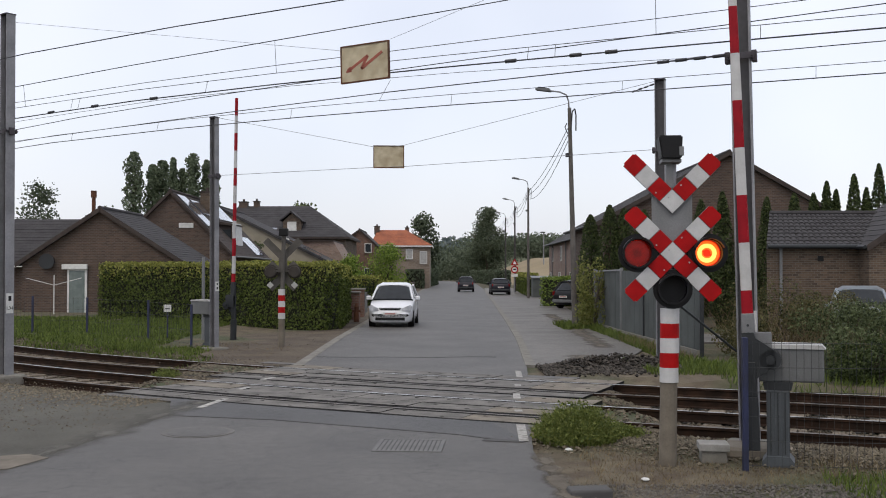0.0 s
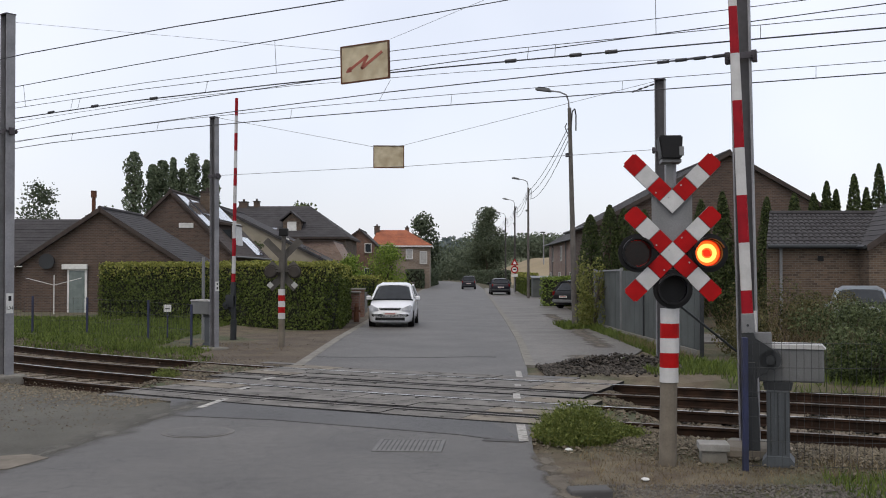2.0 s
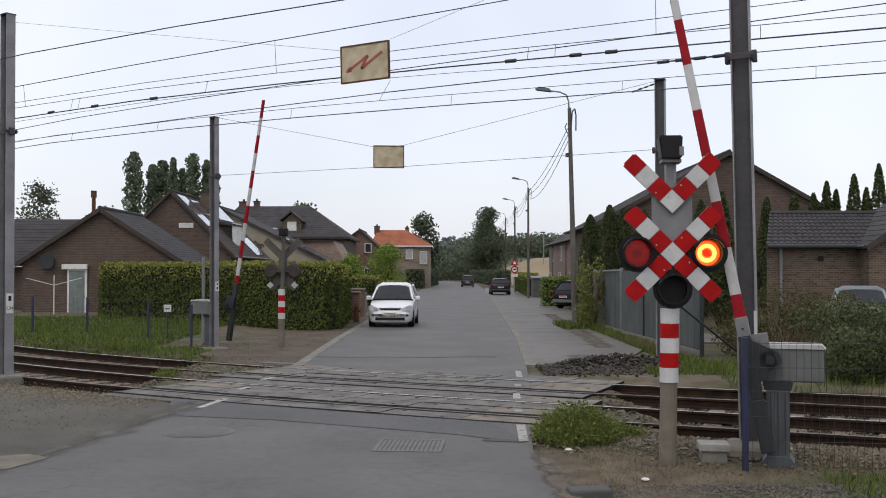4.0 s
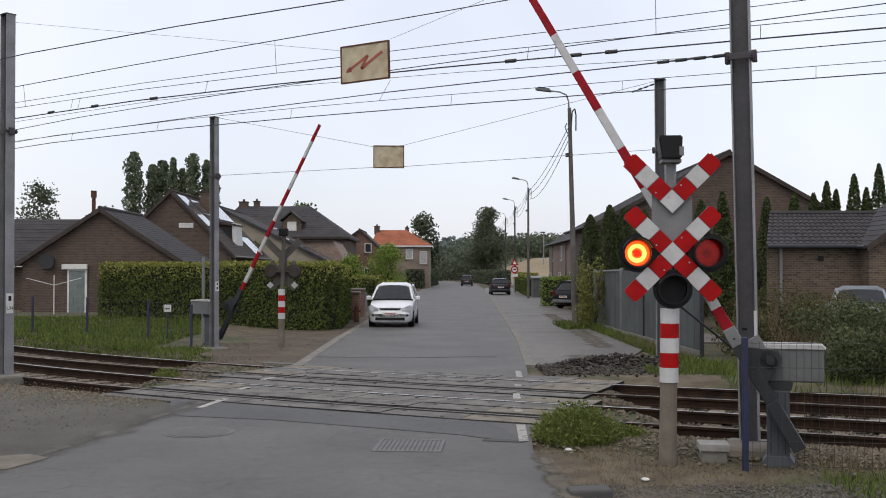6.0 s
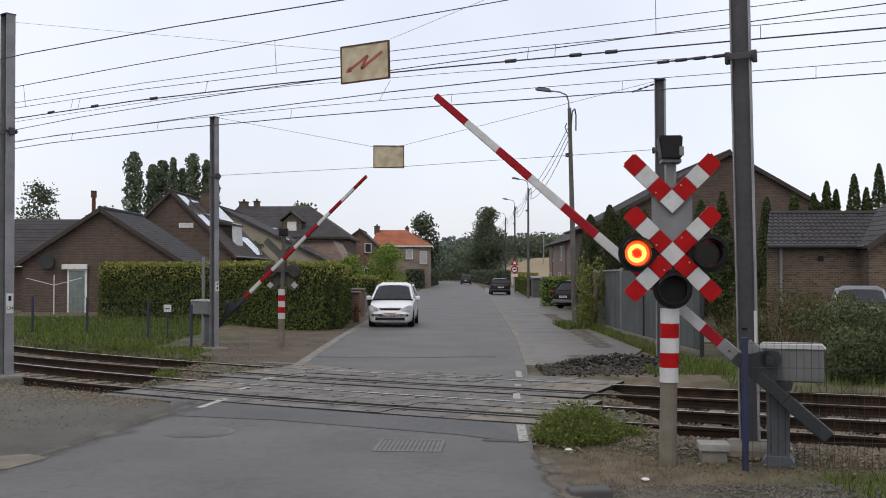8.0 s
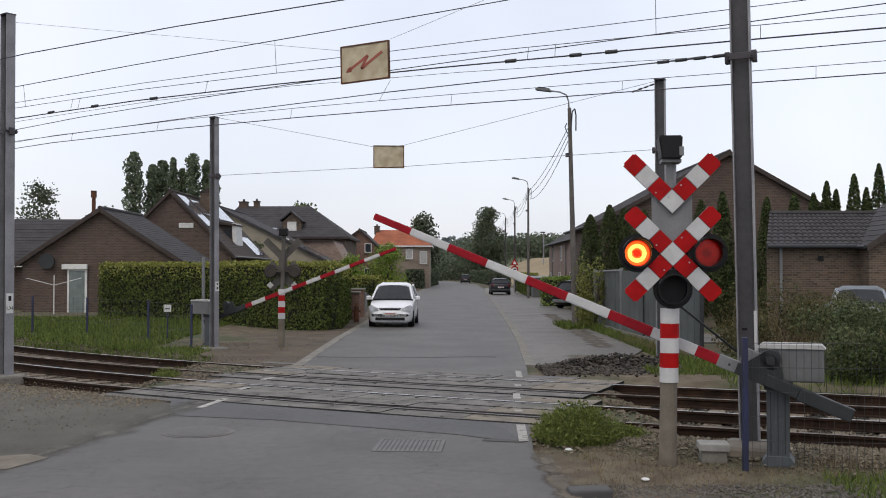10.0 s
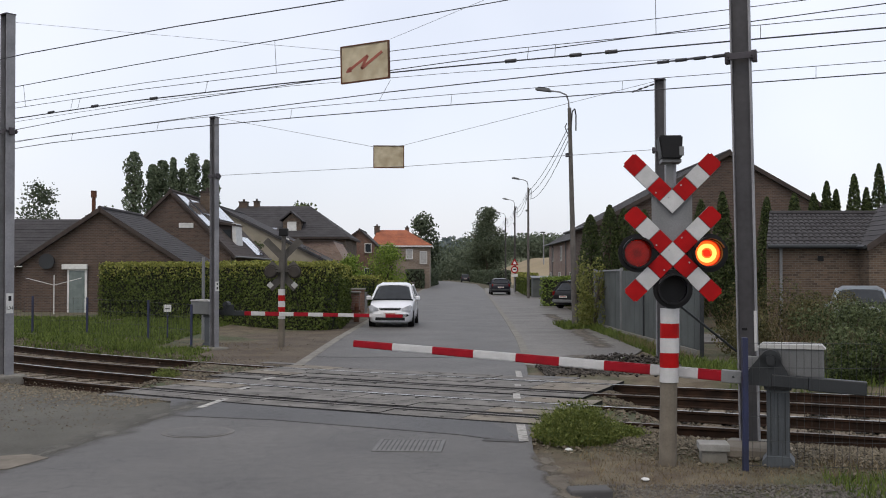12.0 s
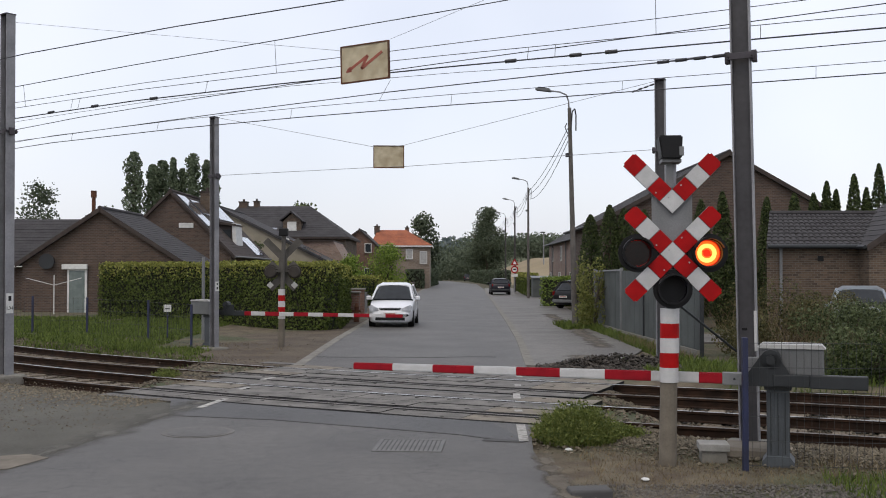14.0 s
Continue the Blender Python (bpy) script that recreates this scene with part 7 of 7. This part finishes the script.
M_PLATEMARK = mat("plate_mark", (0.40, 0.19, 0.17, 1), (0.34, 0.16, 0.15, 1), rough=0.6, bump=0)
M_HEADLIGHT = mat("headlight_glass", (0.3, 0.315, 0.345, 1), (0.51, 0.525, 0.555, 1), rough=0.1, bump=0, spec=0.8)
M_CARGLASS = mat("car_glass", (0.022, 0.025, 0.028, 1), rough=0.12, bump=0, spec=0.25, spread=0.02)
M_TAIL = mat("tail_light_glass", (0.22, 0.01, 0.01, 1), rough=0.15, bump=0)
M_SILVER = mat("silver_white_paint", (0.70, 0.71, 0.74, 1), (0.67, 0.68, 0.71, 1), rough=0.25, bump=0, coat=0.6, spread=0.02)
M_CARDARK = mat("dark_blue_car_paint", (0.018, 0.018, 0.026, 1), rough=0.3, bump=0, coat=0.0, spread=0.02, spec=0.25)
M_CARBLACK = mat("black_car_paint", (0.012, 0.012, 0.014, 1), rough=0.3, bump=0, coat=0.0, spread=0.02, spec=0.25)
M_CARGREY = mat("pale_blue_car_paint", (0.28, 0.32, 0.36, 1), rough=0.3, bump=0, coat=0.6, spread=0.02)


def build_small_things():
    # rubble heap beside the far track
    r = random.Random(9)
    v, f = [], []
    for _ in range(5200):
        x, t = r.uniform(2.1, 5.2), r.gauss(0, 0.55)
        y = 22.6 + (x - 2.2) * 0.25 - 0.6 + t
        h = 0.30 * math.exp(-(t / 0.42) ** 2) * math.sin(max(0.05, min(1, (x - 2.1) / 2.6)) * 2.4) ** 0.8
        stone(v, f, r, (x, y, r.uniform(-0.02, max(0.0, h))), r.choice((0.018, 0.025, 0.035, 0.05)) * r.uniform(0.8, 1.3))
    tagged(cloud_mesh(v, f, "rubble_heap", M_RUBBLE), "heap of dark broken stones beside the rails", "rubble", kind="stuff")
    # gravel in the foreground
    v, f = [], []
    for _ in range(9000):
        x, y = r.uniform(1.2, 4.6), r.uniform(7.6, 10.2)
        if x < 1.35 + 0.25 * math.sin(y * 3):
            continue
        stone(v, f, r, (x, y, -0.025), r.uniform(0.008, 0.022))
    tagged(cloud_mesh(v, f, "gravel", M_GRAVEL), "grey loose gravel beside the asphalt", "gravel", kind="stuff")
    v, f = [], []
    for _ in range(3500):
        x, y = r.uniform(2.2, 6.5), r.uniform(10.8, 13.6)
        stone(v, f, r, (x, y, ground_z(x, y)), r.uniform(0.008, 0.03))
    for _ in range(160):
        x, y = r.uniform(-8.6, -3.4), r.uniform(23.2, 34)
        stone(v, f, r, (x, y, max(-0.01, ground_z(x, y))), r.uniform(0.008, 0.035))
    for _ in range(2400):
        x, y = r.uniform(-10, -4.6), r.uniform(13.5, 20.5)
        if y < track_y(x, NEAR) - 1.3:
            stone(v, f, r, (x, y, max(-0.012, ground_z(x, y))), r.uniform(0.006, 0.022))
    tagged(cloud_mesh(v, f, "gravel", M_BROWNGRAVEL), "brown loose gravel on the earth", "gravel", kind="stuff")
    v, f = [], []
    for _ in range(9000):
        x = r.choice((r.uniform(-11.5, -3.6), r.uniform(1.9, 7.5)))
        p = track_point(x, NEAR, -1.55 - abs(r.gauss(0, 0.65)))[0]
        stone(v, f, r, (p.x, p.y, max(-0.015, ground_z(p.x, p.y))), r.uniform(0.010, 0.036))
    tagged(cloud_mesh(v, f, "spilled_ballast", M_SPILL), "pale tan ballast stones spilled beside the track", "ballast", kind="stuff")
    # concrete cable box by the mast
    b = thing("cable_box", pose(3.04, 11.5, -0.02, 0, 0, -8), "grey concrete cable box on the earth", "cable box")
    bm = bmesh.new()
    box(bm, (-0.14, -0.14, -0.05), (0.14, 0.14, 0.12), bevel=0.012)
    part("body", bm, M_CONC, b)
    bm = bmesh.new()
    box(bm, (-0.165, -0.165, 0.12), (0.165, 0.165, 0.20), bevel=0.008)
    part("lid", bm, M_PALECONC, b)
    b = thing("footing_slab", pose(3.55, 11.95, -0.05, 0, 0, -15), "low dark concrete slab round the mast foot", "slab")
    bm = bmesh.new()
    box(bm, (-0.28, -0.34, -0.05), (0.36, 0.36, 0.13), bevel=0.09)
    part("block", bm, M_POST, b)
    b = thing("marker_post", pose(-7.3, 31.0, 0), "slim grey post with small cross bar", "post")
    bm = bmesh.new()
    rod(bm, (0, 0, 0), (0, 0, 2.55), 0.05, 0.05, 8)
    part("post", bm, M_GREYP, b)
    b = thing("notice_plate", pose(-8.35, 30.9, 0), "small white notice on the wire fence", "notice")
    bm = bmesh.new()
    box(bm, (-0.11, -0.05, 0.88), (0.11, -0.035, 1.1))
    n = part("plate", bm, M_FRAME, b)
    bm = bmesh.new()
    box(bm, (-0.07, -0.056, 0.96), (0.07, -0.05, 0.99))
    part("mark", bm, M_BLACKP, n)
    bm = bmesh.new()
    rod(bm, (0, -0.02, -0.1), (0, -0.02, 1.1), 0.02, 0.02, 6)
    part("post", bm, M_BLUE, b)
    # rotary clothes dryer
    b = thing("rotary_dryer", pose(-17.2, 45.0, 0.2), "white rotary clothes dryer in the garden", "clothes dryer")
    bm = bmesh.new()
    rod(bm, (0, 0, -0.2), (0, 0, 1.75), 0.025, 0.025, 8)
    part("pole", bm, M_FRAME, b)
    for i in range(4):
        a = radians(20 + 90 * i)
        bm = bmesh.new()
        rod(bm, (0, 0, 1.3), (math.cos(a) * 1.15, math.sin(a) * 1.15, 1.62), 0.015, 0.015, 6)
        part("arm", bm, M_FRAME, b)
    # brick gate pillars and low wall past the hedge
    w = thing("garden_wall", Matrix(), "low brown brick garden wall with pillars", "wall")
    for x, y, h in ((-3.95, 44.8, 1.15), (-3.95, 47.5, 1.25)):
        bm = bmesh.new()
        box(bm, (x - 0.28, y - 0.28, -0.1), (x + 0.28, y + 0.28, h))
        p = part("pillar", bm, M_BRICKR, w)
        bm = bmesh.new()
        box(bm, (x - 0.33, y - 0.33, h), (x + 0.33, y + 0.33, h + 0.08), bevel=0.02)
        part("cap", bm, M_CONC, p)
    for y0, y1 in ((60, 82), (84, 104), (106, 126)):
        bm = bmesh.new()
        box(bm, (-3.75, y0, -0.1), (-3.5, y1, 0.85))
        part("wall_run", bm, M_BRICK, w)
    g = thing("garden_gate", pose(-4.6, 50.2, 0, 0, 0, 4), "pale grey garden gate", "gate")
    for i in range(12):
        bm = bmesh.new()
        box(bm, (-0.9 + i * 0.15, 0, 0.08), (-0.78 + i * 0.15, 0.03, 1.1))
        part("slat", bm, M_BOX, g)
    bm = bmesh.new()
    box(bm, (-0.95, 0.03, 0.3), (0.95, 0.07, 0.38))
    box(bm, (-0.95, 0.03, 0.9), (0.95, 0.07, 0.98))
    part("rail", bm, M_BOX, g)
    h = thing("fire_hydrant", pose(-3.62, 42.6, 0), "small brown-red hydrant on the verge", "hydrant")
    bm = bmesh.new()
    rod(bm, (0, 0, 0), (0, 0, 0.62), 0.12, 0.1, 12)
    rod(bm, (0, 0, 0.62), (0, 0, 0.78), 0.13, 0.04, 12)
    rod(bm, (-0.18, 0, 0.45), (0.18, 0, 0.45), 0.06, 0.06, 10)
    part("body", bm, M_RUST, h)
    # low wall and gate by the parked cars
    w = thing("stone_wall", Matrix(), "low grey stone front wall beside the parked cars", "wall")
    for y0, y1 in ((67, 72), (73.5, 79), (86, 96)):
        bm = bmesh.new()
        x = 7.4 + (y0 - 67) * 0.045
        box(bm, (x, y0, -0.1), (x + 0.3, y1, 0.95))
        part("wall_run", bm, M_CONC, w)
    for x, y in ((7.35, 66.6), (7.6, 72.8), (7.9, 79.4)):
        bm = bmesh.new()
        box(bm, (x - 0.2, y - 0.2, -0.1), (x + 0.25, y + 0.25, 1.35))
        p = part("pillar", bm, M_POST, w)
    s = thing("metal_shed", pose(8.3, 84.5, 0), "plain grey sheet metal garden shed", "shed")
    bm = bmesh.new()
    box(bm, (-0.9, -1.0, -0.1), (0.9, 1.0, 1.55))
    part("wall", bm, M_FENCE, s)
    bm = bmesh.new()
    slab(bm, [(-1, -1.1, 1.6), (1, -1.1, 1.6), (1, 1.1, 1.75), (-1, 1.1, 1.75)], 0.06)
    part("roof", bm, M_GREYP, s)
    # litter
    for x, y, z, s in ((2.05, 10.35, 0.0, 0.045), (4.35, 21.3, -0.1, 0.16), (4.9, 20.6, -0.1, 0.1), (5.7, 20.2, -0.1, 0.2), (1.5, 12.2, -0.02, 0.05), (4.15, 22.2, -0.05, 0.09)):
        bm = bmesh.new()
        bmesh.ops.create_icosphere(bm, subdivisions=2, radius=s)
        for vtx in bm.verts:
            vtx.co *= 1 + 0.5 * noise.noise(vtx.co * 12 + Vector((x, y, 0)))
            vtx.co.z *= 0.35
        ob = part("litter", bm, M_FRAME)
        ob.location = (x, y, z)
        tagged(ob, "crumpled white litter on the ground", "litter")
    # slanting stay by the far mast and pale slab behind it
    b = thing("mast_stay", Matrix(), "thin slanting steel stay of the mast", "stay")
    bm = bmesh.new()
    rod(bm, (5.25, 23.9, 1.55), (7.0, 24.3, 0.2), 0.03, 0.03, 8)
    part("rod", bm, M_DKGREY, b)
    b = thing("steel_post", pose(5.75, 25.2, 0), "broad grey steel post beside the mast", "post")
    bm = bmesh.new()
    box(bm, (-0.09, -0.09, -0.2), (0.09, 0.09, 2.1), bevel=0.01)
    part("post", bm, M_GALV, b)
    b = thing("yard_slab", pose(8.0, 32.5, 0), "pale concrete yard before the garage", "yard")
    bm = bmesh.new()
    slab(bm, [(-1.6, -2.6, 0.03), (9.5, -2.6, 0.03), (9.5, 1.4, 0.03), (-1.6, 1.4, 0.03)], 0.15)
    part("slab", bm, M_ASPHALT2, b)


M_SPILL = leaf_mat("spilled_stone", (0.08, 0.06776, 0.0476, 1), (0.24, 0.2041, 0.147, 1))
M_BROWNGRAVEL = leaf_mat("brown_gravel_stone", (0.06, 0.048, 0.034, 1), (0.165, 0.138, 0.10, 1))
M_GRAVEL = leaf_mat("gravel_stone", (0.075, 0.068, 0.06, 1), (0.18, 0.165, 0.145, 1))

build_poles()
build_fence_right()
car("parked_car", pose(-1.92, 40.3, 0, 0, 0, -2), "silver-white compact van parked facing the crossing", M_SILVER, H=1.64, belt=1.02, hood=0.98)
DRIVEN = car("driven_car", pose(2.4, 107.2, 0, 0, 0, 178), "dark hatchback driving away along the road", M_CARDARK, H=1.55)
car("parked_car", pose(5.25, 94.5, 0, 0, 0, 180), "dark estate car parked on the parking strip", M_CARDARK, H=1.45, L=4.4, W=1.8)
car("parked_car", pose(8.1, 59.0, 0, 0, 0, 138), "black hatchback with pale bumper parked by the hedge", M_CARBLACK, L=3.9, W=1.62, H=1.58, bumper=M_BOX)
car("parked_car", pose(12.7, 31.0, 0.06, 0, 0, -20), "pale blue-grey car behind overgrown shrubs", M_CARGREY, H=1.58)
build_small_things()


# ---- what moves ----
def motions():
    angles = [(0, 87.7), (3.05, 87.7), (3.2, 86.6), (3.5, 83.6), (5.3, 66.4), (6.5, 55.5), (7.0, 50.7), (7.5, 46.0), (8.0, 41.2), (8.2, 39.3), (10.3, 19.0), (10.5, 17.1), (11.0, 12.3), (11.5, 7.9), (12.0, 3.2), (12.35, 0.0), (12.55, -0.5), (13.0, 0.5), (13.5, 0.0), (14, 0.0)]
    walk(BOOM_NEAR, [(t, pose(0, 0, 1.14, 0, a, 0)) for t, a in angles])
    angles = [(0, 89.0), (3.05, 89.0), (3.2, 88.0), (3.5, 84.6), (5.3, 66.3), (6.0, 58.6), (6.5, 53.4), (7.0, 48.2), (7.5, 43.2), (8.0, 38.0), (8.2, 35.8), (10.3, 14.5), (10.5, 12.6), (11.0, 7.6), (11.5, 3.2), (12.0, 0.4), (12.3, 0.0), (12.7, 0.6), (13.2, 0.4), (14, 0.4)]
    walk(BOOM_FAR, [(t, pose(0, 0, 1.14, 0, a, 0)) for t, a in angles])
    # the dark car drives away; its tail faces the crossing
    way = [(0, 2.42, 107.0), (1.5, 3.05, 119.0), (3.0, 3.2, 132.0), (5.5, 3.55, 148.0), (6.5, 3.55, 155.0), (7.5, 3.75, 164.0), (8.2, 3.8, 170.0), (10.5, 4.1, 188.0), (11.0, 4.15, 193.0), (12.0, 4.45, 202.0), (13.0, 4.9, 211.0), (14, 5.4, 221.0)]
    walk(DRIVEN, [(t, pose(x, y, 0, 0, 0, 178)) for t, x, y in way])
    # each lamp in turn blinks by its added discs: the filter slides off, the lamp shows, the filter and then the
    # shutter close over it
    period, hidden = 0.9267, pose(0.04, 0, 2.31)

    def slide(ob, spans, over):
        """Covers the lamp during the spans, waits in the case between them."""
        rows = []
        for a, b in spans:
            rows += [(a - 0.02, hidden), (a + 0.02, over), (b - 0.02, over), (b + 0.02, hidden)]
        inside = [r for r in rows if 0 < r[0] < 14]
        first = over if any(a <= 0 <= b for a, b in spans) else hidden
        walk(ob, [(0, first)] + inside + [(14, inside[-1][1])])
    for (sh, fl), x, on, off, dark in ((BLINK_DISCS[:2], -0.352, 0.33, 0.77, 0.96), (BLINK_DISCS[2:], 0.43, 0.75, 1.28, 1.46)):
        over = pose(x, 0, 2.31)
        turns = [(k - 1) * period for k in range(17)]
        slide(fl, [(off + d, on + period + d) for d in turns], over)
        slide(sh, [(dark + d, on + period - 0.07 + d) for d in turns], over)


motions()
